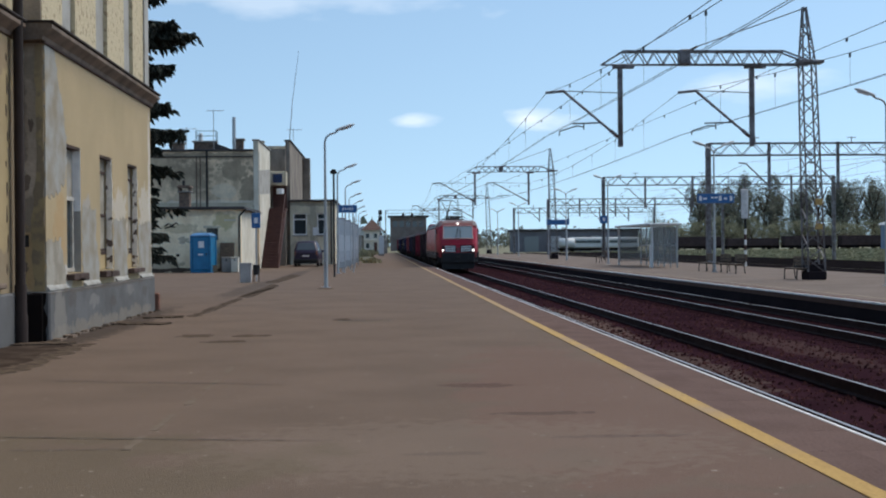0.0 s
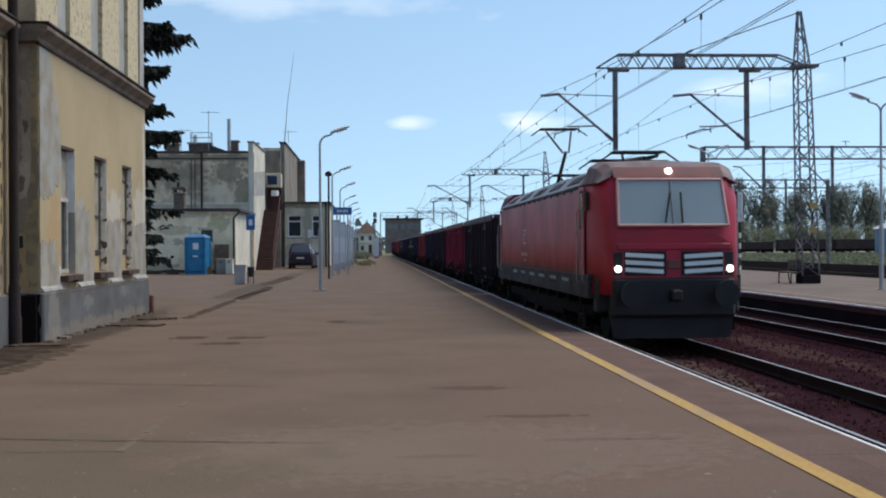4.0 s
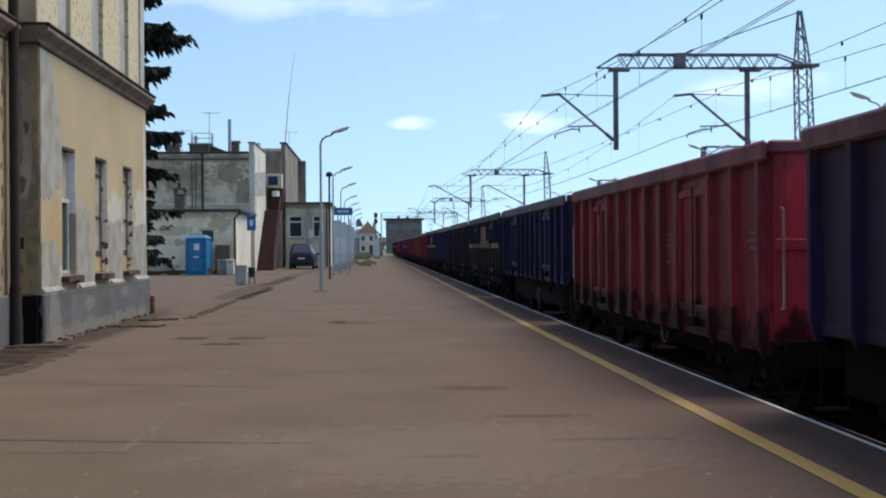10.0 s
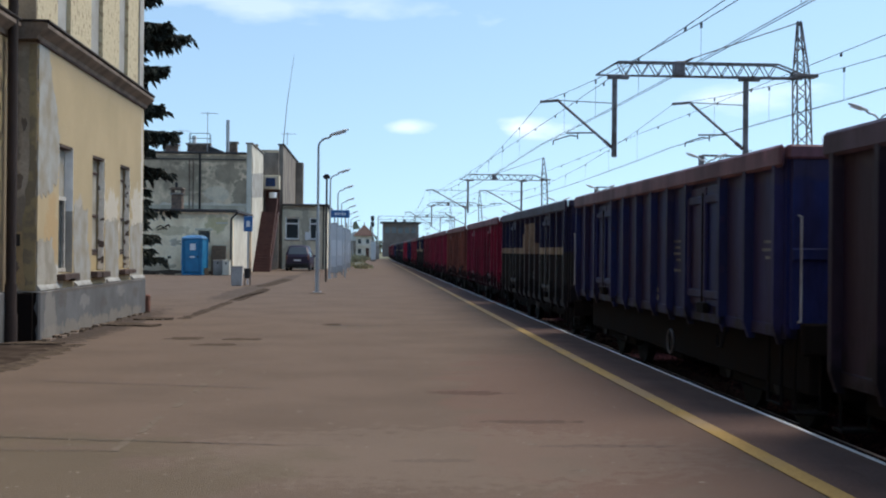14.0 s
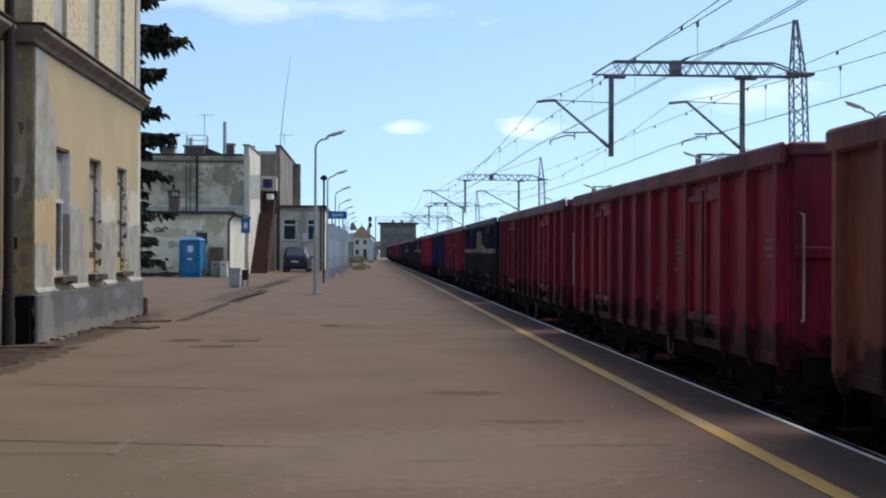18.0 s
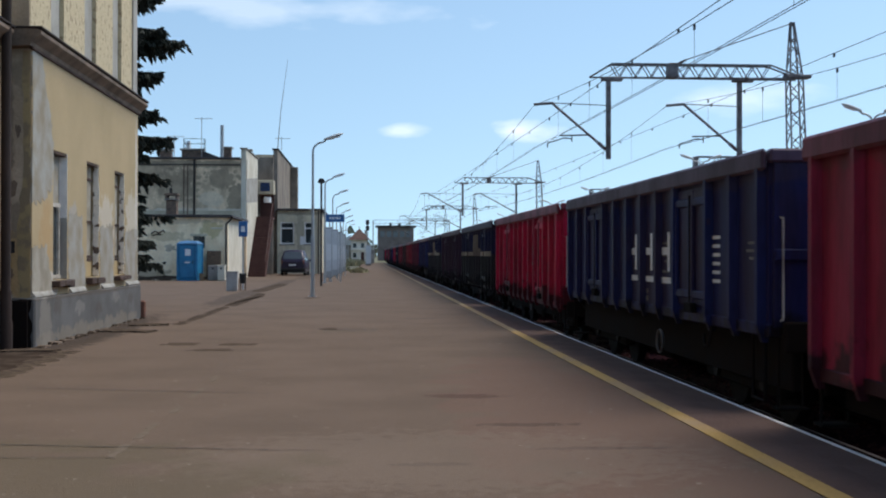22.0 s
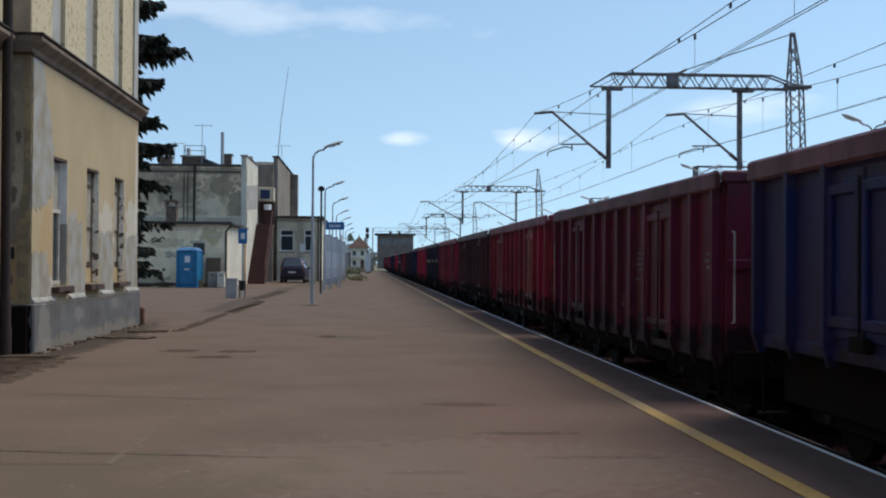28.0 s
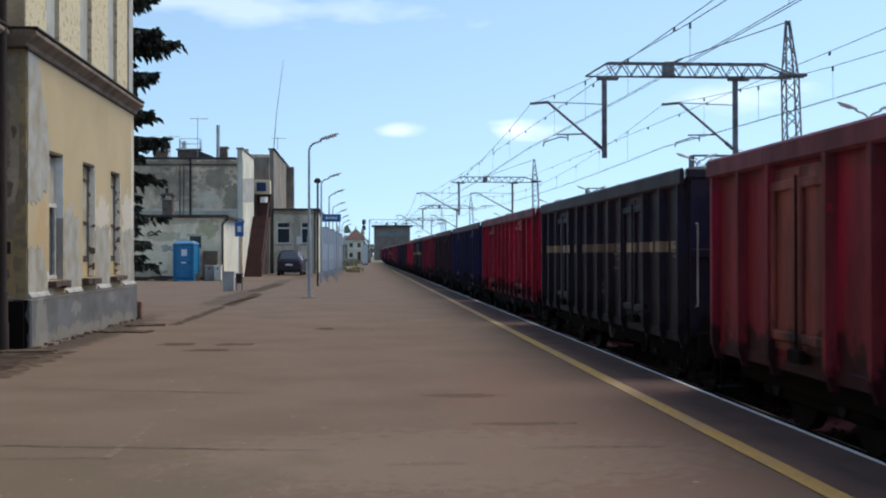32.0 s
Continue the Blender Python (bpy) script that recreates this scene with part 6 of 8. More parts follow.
def plates(t, kind):
    """Painted marks of single wagons: plain blocks."""
    s = Shell()
    for sx in (-1, 1):
        x = sx * (SIDE + 0.031)
        if kind == "big letters":
            # four pairs of tall narrow blocks under the rim
            for y in (9.0, 7.97, 6.95, 5.92):
                for a in (0.0, 0.36):
                    s.box(x, y + a, 2.24, x + 0.006 * sx, y + a + 0.055, 2.60).box(x, y + a + 0.20, 2.24, x + 0.006 * sx, y + a + 0.255, 2.60)
                    s.box(x, y + a + 0.055, 2.54, x + 0.006 * sx, y + a + 0.20, 2.60).box(x, y + a + 0.055, 2.40, x + 0.006 * sx, y + a + 0.20, 2.45)
        elif kind == "three marks":
            for y in (7.30, 6.30, 5.30):
                s.box(x, y, 1.62, x + 0.006 * sx, y + 0.11, 2.14).box(x, y + 0.42, 1.62, x + 0.006 * sx, y + 0.53, 2.14)
                s.box(x, y + 0.11, 1.84, x + 0.006 * sx, y + 0.42, 1.94)
                s.box(x, y - 0.06, 1.46, x + 0.006 * sx, y + 0.60, 1.54)
            for k in range(6):
                s.box(x, 2.95, 1.52 + k * 0.10, x + 0.006 * sx, 3.35, 1.56 + k * 0.10)
        elif kind == "town text":
            for k, w in enumerate((0.5, 0.62, 0.4, 0.6, 0.55, 0.5)):
                s.box(x, 6.52, 2.44 - k * 0.085, x + 0.006 * sx, 6.52 + w, 2.455 - k * 0.085)
            for a, b, h in ((7.42, 2.36, 0.03), (7.48, 2.30, 0.03), (7.4, 2.24, 0.03), (7.54, 2.18, 0.05)):
                s.box(x, a, b, x + 0.006 * sx, a + 0.30, b + h)
        elif kind == "panel":
            s.prism([(1.66, 2.12), (1.86, 2.12), (1.80, 2.30), (1.84, 2.40), (1.76, 2.50), (1.70, 2.40), (1.74, 2.30)], "x", x, x + 0.006 * sx).box(x, 1.5, 1.96, x + 0.006 * sx, 1.95, 2.02)
    if kind == "panel":
        for sx in (-1, 1):
            x = sx * (SIDE + 0.03)
            part("painted_panel", Shell().box(x, 1.45, 1.86, x + 0.004 * sx, 2.15, 2.60), PANEL_BLUE, t, "faded blue painted panel")
    part("painted_mark", s, TOWN_INK if kind == "town text" else LETTER if kind == "big letters" else FRAME_PAINT if kind != "three marks" else SIGN_WHITE, t, "small dark lettering" if kind == "town text" else "white painted marks", "stuff")


# body colour with its share of rust, doors, ends, top rail, label
TAN, GREY_DUST = (0.17, 0.105, 0.075), (0.075, 0.066, 0.068)
PAINTS = {
    "black": ((0.0095, 0.008, 0.0115, 0.05), None, None, GREY_DUST, "soot-black open high-sided freight wagon"),
    "navy": ((0.010, 0.013, 0.036, 0.05), None, (0.011, 0.026, 0.062, 0.1), TAN, "dark navy open wagon with a dusty tan rim"),
    "blue": ((0.004, 0.013, 0.046, 0.05), None, None, GREY_DUST, "dark blue open high-sided freight wagon"),
    "tan blue": ((0.005, 0.015, 0.050, 0.1), None, (0.005, 0.019, 0.058, 0.05), TAN, "deep blue open wagon with a dusty tan rim"),
    "red": ((0.31, 0.009, 0.030, 0.1), None, None, (0.13, 0.050, 0.050), "bright red open high-sided freight wagon"),
    "deep red": ((0.155, 0.009, 0.023, 0.0), None, None, (0.12, 0.045, 0.045), "deep red open high-sided freight wagon"),
    "brick": ((0.195, 0.013, 0.026, 0.5), (0.19, 0.075, 0.042, 0.4), None, (0.14, 0.045, 0.045), "red open wagon with rust-brown bays and doors"),
    "orange": ((0.17, 0.030, 0.032, 0.6), None, (0.36, 0.045, 0.040, 0.1), (0.17, 0.075, 0.06), "dusty brown-red open high-sided freight wagon"),
    "rust": ((0.150, 0.062, 0.026, 0.45), (0.165, 0.070, 0.026, 0.4), (0.16, 0.055, 0.028, 0.5), (0.15, 0.065, 0.05), "rust-brown open high-sided freight wagon"),
    "wine": ((0.17, 0.012, 0.026, 0.15), None, None, (0.12, 0.045, 0.045), "dull wine-red open high-sided freight wagon"),
    "patched": ((0.15, 0.012, 0.024, 0.3), (0.19, 0.012, 0.028, 0.1), (0.10, 0.012, 0.02, 0.2), (0.11, 0.045, 0.045), "wine-red open wagon patched with darker sheets"),
    "dark wine": ((0.072, 0.008, 0.020, 0.2), None, None, (0.10, 0.045, 0.042), "dirty dark wine-red open freight wagon"),
    "brown": ((0.019, 0.010, 0.014, 0.12), (0.022, 0.011, 0.014, 0.15), None, (0.055, 0.042, 0.04), "sooty brown-black open high-sided freight wagon"),
    "umber": ((0.040, 0.016, 0.017, 0.35), (0.048, 0.018, 0.018, 0.35), (0.06, 0.018, 0.02, 0.3), (0.075, 0.045, 0.042), "sooty dark red-brown open freight wagon"),
    "night": ((0.013, 0.012, 0.026, 0.1), None, (0.015, 0.012, 0.018, 0.1), TAN, "blackish navy open wagon with a dashed cream belt"),
    "town": ((0.02, 0.03, 0.06, 0.0), None, None, GREY_DUST, "green and navy open wagon with a cream belt and town outline"),
}
ORDER = ("black,deep red,black,navy,orange,blue,town,black,tan blue,town,deep red,rust,wine,patched,town,wine,blue,red,town,brown,town,tan blue,"
         "dark wine,brick,umber,brick,night,red,blue,brown,wine,town,red,black,blue,wine,brick,town,red,navy,wine,black,red,blue,wine,red,black,wine,blue").split(",")
SHALLOW = (4, 6, 9, 17, 22, 35, 44)      # wagons whose floor lies higher
EXTRA = {1: "big letters", 8: "big letters", 17: "three marks", 20: "panel", 25: "panel"}
# seconds, place of the locomotive's rear along the track
RUN = ((0.0, 101.4), (1.75, 74.6), (3.5, 47.4), (4.5, 32.6), (5.5, 18.3), (7.0, -1.56), (9.0, -28.15), (11.0, -54.88), (13.0, -81.61), (15.0, -108.23), (17.0, -134.71), (19.0, -161.0), (21.0, -187.15), (23.0, -213.15), (25.0, -239.04), (27.0, -264.86), (29.0, -290.62), (32.0, -329.16))


def run(t):
    """Smooth reading of RUN."""
    ks = RUN
    i = max(0, min(len(ks) - 2, sum(1 for k in ks if k[0] <= t) - 1))

    def slope(j):
        a, b = ks[max(0, j - 1)], ks[min(len(ks) - 1, j + 1)]
        return (b[1] - a[1]) / (b[0] - a[0])
    (t0, p0), (t1, p1) = ks[i], ks[i + 1]
    h = t1 - t0
    u = (t - t0) / h
    return ((2 * u ** 3 - 3 * u * u + 1) * p0 + (u ** 3 - 2 * u * u + u) * h * slope(i) + (3 * u * u - 2 * u ** 3) * p1 + (u ** 3 - u * u) * h * slope(i + 1))


def train_pose(s):
    x, y, a = along(s)
    return pose(x, y, RAIL_Z, 0, 0, -math.degrees(a))


TRAIN = []           # (thing, offset behind the locomotive's rear)


def build_wagons():
    plain, town, braced, shallow = wagon_model(), wagon_model(livery_mat=TOWN_LIVERY), wagon_model(braced=True), wagon_model(floor=1.02)
    dashed = wagon_model(livery_mat=DASHED_LIVERY)
    used = set()
    for k, kind in enumerate(ORDER, 1):
        src = town if kind == "town" else dashed if kind == "night" else braced if k == 16 else shallow if k in SHALLOW else plain
        off = PITCH * (k - 1)
        if src in used:
            w = copy_thing(src, train_pose(run(0) + off))
        else:
            used.add(src)
            w = src
            w.matrix_basis = train_pose(run(0) + off)
        body, doors, ends, rim, label = PAINTS[kind]
        jitter = random.Random(k).uniform(0.9, 1.1)
        gain = (1.70 * jitter, 1.12 * jitter, 1.62 * jitter)
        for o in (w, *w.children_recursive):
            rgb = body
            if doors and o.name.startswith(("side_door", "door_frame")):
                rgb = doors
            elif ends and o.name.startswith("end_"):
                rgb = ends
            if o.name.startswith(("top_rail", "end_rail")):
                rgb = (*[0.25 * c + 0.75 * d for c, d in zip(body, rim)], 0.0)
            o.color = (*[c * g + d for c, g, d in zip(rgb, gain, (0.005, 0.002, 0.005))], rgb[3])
        tagged(w, label)
        TRAIN.append((w, off))
    for k, kind in enumerate(ORDER, 1):
        w = TRAIN[k - 1][0]
        if kind == "town":
            plates(w, "town text")
        if k in EXTRA:
            plates(w, EXTRA[k])
        if k > 31:
            # these never come near
            for o in [c for c in w.children_recursive if c.name.startswith(("door_hinge", "door_latch", "rope_hook", "buffer_step", "lettering", "brake_", "step", "coupling"))]:
                bpy.data.objects.remove(o)


LOCO_LEN = 17.8


def locomotive():
    """Electric locomotive; y = 0 at the front, z up from the rail."""
    t = thing("electric_locomotive", "red electric locomotive with grey roof and lit headlights", "locomotive")
    L = LOCO_LEN

    def ring(y, w, zt, zb=0.95, wt=None, fall=0.62):
        """Section: straight sides with a rounded shoulder up to the roof."""
        wt = w - 0.42 if wt is None else wt
        zs = zt - fall
        pts = [(-w, zb), (-w, (zb + zs) / 2), (-w, zs), (-w + 0.03, zs + 0.12)]
        pts += [(-wt - 0.08, zt - 0.1), (-wt + 0.1, zt), (0, zt + 0.03)]
        pts += [(-a, b) for a, b in reversed(pts[:-1])]
        return [(a, y, b) for a, b in pts]
    nose = [(0.00, 1.12, 2.06), (0.03, 1.18, 2.14), (0.09, 1.22, 2.30), (0.20, 1.26, 2.64), (0.34, 1.30, 2.96), (0.54, 1.36, 3.22), (0.80, 1.42, 3.36), (1.4, 1.475, 3.42)]
    front = [ring(y, w, zt, wt=max(0.5, w - 0.26), fall=0.30 + 0.045 * k) for k, (y, w, zt) in enumerate(nose)]
    body = front + [ring(y, 1.48, zt, wt=1.08, fall=fa) for y, zt, fa in ((1.75, 3.40, 0.50), (2.1, 3.26, 0.36), (L / 2, 3.26, 0.36), (L - 2.1, 3.26, 0.36), (L - 1.75, 3.40, 0.50))] + [[(a, L - b, c) for a, b, c in r] for r in reversed(front)]
    part("body", Shell().loft(body), LOCO_RED, t, "glossy red body shell")
    for f in (1, -1):
        def yy(v):
            return v if f == 1 else L - v
        # windscreen lies on the raked face
        s = Shell()
        lo, hi = (0.07, 2.20), (0.40, 3.04)
        n = 6
        rows = []
        for j in range(3):
            u = j / 2
            y, z = lo[0] + (hi[0] - lo[0]) * u, lo[1] + (hi[1] - lo[1]) * u
            w = 1.04 - 0.04 * u
            rows.append([(-w + 2 * w * i / n, yy(y - 0.095 + 0.03 * abs(2 * i / n - 1) ** 3), z) for i in range(n + 1)])
        s.loft(rows, True, False, False)
        ws = part("windscreen", s, LOCO_SCREEN, t, "windscreen with the sky's reflection in its pale colour, pale frame")
        fr = Shell()
        for a, b in ((rows[0], rows[0]), (rows[2], rows[2])):
            fr.path([Vector(p) for p in a], 0.03, 6)
        for i in (0, n):
            fr.path([Vector(r[i]) for r in rows], 0.03, 6)
        part("screen_frame", fr, LOCO_WHITE, ws)
        part("centre_bar", Shell().tube(rows[0][n // 2], rows[2][n // 2], 0.022, 6), LOCO_GREY, ws)
        part("forehead", Shell().loft([[(-1.06 + 2.12 * i / n, yy(y + 0.03 * abs(2 * i / n - 1) ** 3), z) for i in range(n + 1)] for y, z in ((0.32, 3.08), (0.41, 3.18), (0.54, 3.285))], True, False, False), DUSTY_RED, t, "dusty dull red forehead panel")
        for sx in (-1, 1):
            part("wiper", Shell().tube((sx * 0.16, yy(-0.05), 2.25), (sx * 0.10 + 0.06, yy(0.10), 2.8), 0.018, 6), TYRE, ws)
            g = Shell()
            for j in range(3):
                v = 1.33 + j * 0.135
                g.add([(sx * 0.2, yy(-0.04), v), (sx * 0.92, yy(-0.04), v + 0.04), (sx * 0.92, yy(-0.04), v + 0.115), (sx * 0.2, yy(-0.04), v + 0.075),
                       (sx * 0.2, yy(0.0), v), (sx * 0.92, yy(0.0), v + 0.04), (sx * 0.92, yy(0.0), v + 0.115), (sx * 0.2, yy(0.0), v + 0.075)],
                      [(0, 1, 2, 3), (7, 6, 5, 4), (0, 4, 5, 1), (1, 5, 6, 2), (2, 6, 7, 3), (3, 7, 4, 0)])
            part("grille_backing", Shell().box(sx * 0.14, yy(-0.02), 1.30, sx * 0.94, yy(0.06), 1.74, 0.012), LOCO_DARK, t)
            part("nose_grille", g, CHROME, t, "bright slatted grille")
            h = part("lamp_housing", Shell().box(sx * 0.95, yy(-0.01), 1.28, sx * 1.15, yy(0.1), 1.74, 0.03), LOCO_DARK, t)
            if f == 1:
                part("headlight", Shell().tube((sx * 1.06, yy(-0.02), 1.42), (sx * 1.06, yy(-0.05), 1.42), 0.065, 14), HEADLIGHT, h, "lit white headlight")
            b = part("buffer", Shell().tube((sx * 0.875, yy(0.1), 0.98), (sx * 0.875, yy(-0.45), 0.98), 0.13, 12), LOCO_DARK, t)
            part("buffer_head", Shell().tube((sx * 0.875, yy(-0.45), 0.98), (sx * 0.875, yy(-0.5), 0.98), 0.23, 16), LOCO_DARK, b)
        if f == 1:
            part("top_light", Shell().tube((0, yy(0.66), 3.20), (0, yy(0.33), 3.20), 0.06, 12), HEADLIGHT, t, "lit white top light")
        part("buffer_beam", Shell().box(-1.17, yy(-0.05), 0.55, 1.17, yy(0.5), 1.26, 0.05).box(-1.38, yy(0.4), 0.6, 1.38, yy(0.8), 1.26, 0.05), LOCO_DARK, t, "dark grey buffer beam")
        part("snow_plough", Shell().prism([(-1.1, 0.16), (1.1, 0.16), (1.17, 0.6), (-1.17, 0.6)], "y", yy(0.12), yy(0.3)), LOCO_DARK, t)
        part("coupling_hook", Shell().box(-0.1, yy(0.05), 0.85, 0.1, yy(-0.3), 1.05, 0.03), LOCO_DARK, t)
        part("nose_badge", Shell().box(-0.11, yy(-0.035), 1.42, 0.11, yy(0.03), 1.58, 0.01), DUSTY_RED, t, "small square badge")
        part("nose_belt", Shell().box(-1.08, yy(-0.03), 1.76, 1.08, yy(0.06), 1.88, 0.02), LOCO_RED, t)
        for sx in (-1, 1):
            d = part("cab_door", Shell().box(sx * 1.478, yy(1.15), 1.15, sx * 1.492, yy(1.68), 2.95, 0.006), LOCO_RED, t)
            part("door_window", Shell().box(sx * 1.49, yy(1.26), 2.22, sx * 1.498, yy(1.60), 2.84, 0.003), SCREEN, d)
            for q in (1.07, 1.75):
                part("grab_rail", Shell().path([Vector((sx * 1.48, yy(q + 0.05), 2.54)), Vector((sx * 1.54, yy(q), 2.46)), Vector((sx * 1.54, yy(q), 1.2)), Vector((sx * 1.48, yy(q), 1.12))], 0.012, 6), HANDLE, d, "pale grey grab rail")
            part("window_gasket", Shell().box(sx * 1.486, yy(1.22), 2.17, sx * 1.494, yy(1.64), 2.89, 0.003), TYRE, d)
            part("door_step", Shell().box(sx * 1.30, yy(1.12), 0.50, sx * 1.50, yy(1.70), 0.54, 0.006).box(sx * 1.30, yy(1.12), 0.24, sx * 1.50, yy(1.70), 0.28, 0.006).box(sx * 1.46, yy(1.10), 0.24, sx * 1.49, yy(1.14), 0.8).box(sx * 1.46, yy(1.68), 0.24, sx * 1.49, yy(1.72), 0.8), UNDERFRAME, t)
            part("mirror", Shell().box(sx * 1.43, yy(0.90), 2.5, sx * 1.50, yy(1.0), 2.85, 0.01), LOCO_DARK, t)
    for sx in (-1, 1):
        part("side_skirt", Shell().box(sx * 1.30, 0.7, 0.86, sx * 1.495, L - 0.7, 1.30, 0.02), SKIRT_GREY, t, "dusty dark grey side skirt")
        for y in (2.6, 5.2, 5.6, 10.4, 11.0, 13.9, 15.3):
            part("skirt_socket", Shell().tube((sx * 1.49, y, 1.10), (sx * 1.502, y, 1.10), 0.075, 12), TYRE, t)
        for k in range(9):
            part("jack_pad", Shell().box(sx * 1.10, 1.9 + k * 1.55, 0.70, sx * 1.42, 2.15 + k * 1.55, 0.86, 0.015), UNDERFRAME, t)
        part("roof_edge", Shell().box(sx * 1.25, 2.0, 2.93, sx * 1.487, L - 2.0, 3.0, 0.01), LOCO_DARK, t)
        part("roof_slope", Shell().add([(sx * 1.487, 1.35, 3.0), (sx * 1.487, L - 1.35, 3.0), (sx * 1.12, L - 1.6, 3.30), (sx * 1.12, 1.6, 3.30), (sx * 1.2, 1.35, 2.98), (sx * 1.2, L - 1.35, 2.98)], [(0, 1, 2, 3), (4, 5, 1, 0), (3, 2, 5, 4)]), LOCO_GREY, t, "matt grey roof slope")
        for k in range(14):
            part("roof_rib", Shell().box(sx * 1.3, 2.6 + k * (L - 5.3) / 13, 2.9, sx * 1.5, 2.68 + k * (L - 5.3) / 13, 2.96), LOCO_DARK, t)
        s = Shell()
        y, z, x = 10.1, 1.9, sx * 1.484
        for a, b, c, d in [(y + (p - y) * 0.78, z + (q - z) * 0.72, y + (r - y) * 0.78, z + (v - z) * 0.72) for p, q, r, v in ((y, z, y + 0.72, z + 0.05), (y, z + 0.46, y + 0.72, z + 0.51), (y, z, y + 0.05, z + 0.51), (y + 0.67, z, y + 0.72, z + 0.51),
                           (y + 0.16, z + 0.12, y + 0.22, z + 0.4), (y + 0.3, z + 0.12, y + 0.35, z + 0.4), (y + 0.42, z + 0.12, y + 0.47, z + 0.4), (y + 0.55, z + 0.15, y + 0.59, z + 0.37))]:
            s.box(x, a, b, x + 0.004 * sx, c, d)
        part("emblem", s, LOCO_WHITE, t, "outlined rectangular emblem")
        s = Shell()
        for k in range(9):
            s.box(x, 9.8 + k * 0.15, 1.58, x + 0.004 * sx, 9.88 + k * 0.15, 1.68)
        for k in range(4):
            s.box(x, 10.1 + k * 0.12, 1.45, x + 0.004 * sx, 10.17 + k * 0.12, 1.51)
        part("lettering", s, LOCO_WHITE, t, "small pale lettering blocks")
        s = Shell()
        for k in range(6):
            s.box(sx * 1.497, 3.0 + k * 1.8, 1.12, sx * 1.5, 3.9 + k * 1.8, 1.19)
        part("skirt_mark", s, LOCO_GREY, t)
        for y in (2.3, 5.0, 7.8, 10.6, 13.6):
            v = part("roof_vent", Shell().add([(sx * (1.487 - 0.367 * u + 0.012), yv, 3.0 + 0.30 * u + 0.008) for u, yv in ((0.28, y), (0.28, y + 1.5), (0.80, y + 1.4), (0.80, y + 0.1))] + [(sx * (1.47 - 0.367 * u), yv, 2.98 + 0.30 * u) for u, yv in ((0.28, y), (0.28, y + 1.5), (0.80, y + 1.4), (0.80, y + 0.1))], [(0, 1, 2, 3), (0, 4, 5, 1), (1, 5, 6, 2), (2, 6, 7, 3), (3, 7, 4, 0)]), LOCO_DARK, t, "dark louvred roof vent")
            for j in range(4):
                u = 0.36 + 0.11 * j
                part("louvre", Shell().tube((sx * (1.487 - 0.367 * u + 0.016), y + 0.1, 3.0 + 0.30 * u + 0.012), (sx * (1.487 - 0.367 * u + 0.016), y + 1.4, 3.0 + 0.30 * u + 0.012), 0.012, 4), LOCO_GREY, v)
    for f in (0, 1):
        caps = []
        for y, w, wt, zt in ((0.46, 1.335, 1.06, 3.15), (0.54, 1.365, 1.10, 3.22), (0.80, 1.425, 1.17, 3.36), (1.4, 1.48, 1.22, 3.42), (1.78, 1.485, 1.10, 3.41)):
            half_ring = [(w + 0.006, 2.99), (min(w, wt + 0.13), zt - 0.09), (wt - 0.06, zt + 0.012), (0.0, zt + 0.04)]
            ys = L - y + 0.012 if f else y - 0.012
            caps.append([(-a, ys, b) for a, b in half_ring] + [(a, ys, b) for a, b in reversed(half_ring[:-1])])
        part("cab_roof", Shell().loft(caps, False, False, False), DUSTY_GREY, t, "dusty pale grey cab roof")
    part("roof", Shell().box(-1.12, 1.9, 3.2, 1.12, L - 1.9, 3.32, 0.03), LOCO_GREY, t)
    for k in range(5):
        part("roof_hatch", Shell().box(-0.8, 3.0 + k * 2.2, 3.32, 0.8, 4.6 + k * 2.2, 3.44, 0.03), LOCO_GREY, t)
    for k, y in enumerate((2.9, 5.4, L - 6.6, L - 4.1)):
        up = k == 3
        d = 1 if k % 2 else -1
        base = part("pantograph", Shell().box(-0.5, y - 0.6, 3.48, 0.5, y + 0.6, 3.54, 0.02), DARK_STEEL, t, "raised pantograph" if up else "folded pantograph")
        for x in (-0.45, 0.45):
            for q in (-0.5, 0.5):
                part("insulator", Shell().tube((x, y + q, 3.3), (x, y + q, 3.5), 0.06, 8), BROWN_PAINT, base)
        z = 5.22 if up else 3.74
        knee = (y - 1.2 * d, 4.45 if up else 3.64)
        s = Shell().tube((0, y + 0.5 * d, 3.56), (0, knee[0], knee[1]), 0.065, 8, 0.05)
        for x in (-0.3, 0.3):
            s.tube((x * 0.3, knee[0], knee[1]), (x * 1.25, y + 0.1 * d, z - 0.08), 0.03, 6)
        part("pantograph_arm", s, DARK_STEEL, base)
        part("pantograph_bow", Shell().tube((-0.55, y, z), (0.55, y, z), 0.03, 6).tube((-0.55, y, z), (-0.85, y, z - 0.2), 0.02, 6).tube((0.55, y, z), (0.85, y, z - 0.2), 0.02, 6).tube((-0.55, y + 0.3, z), (0.55, y + 0.3, z), 0.03, 6), DARK_STEEL, base)
    part("roof_line", Shell().tube((0.3, 2.5, 3.62), (0.3, L - 2.5, 3.62), 0.02, 6), DARK_STEEL, t)
    part("underframe", Shell().box(-1.2, 5.6, 0.3, 1.2, L - 5.6, 0.95, 0.04), UNDERFRAME, t)
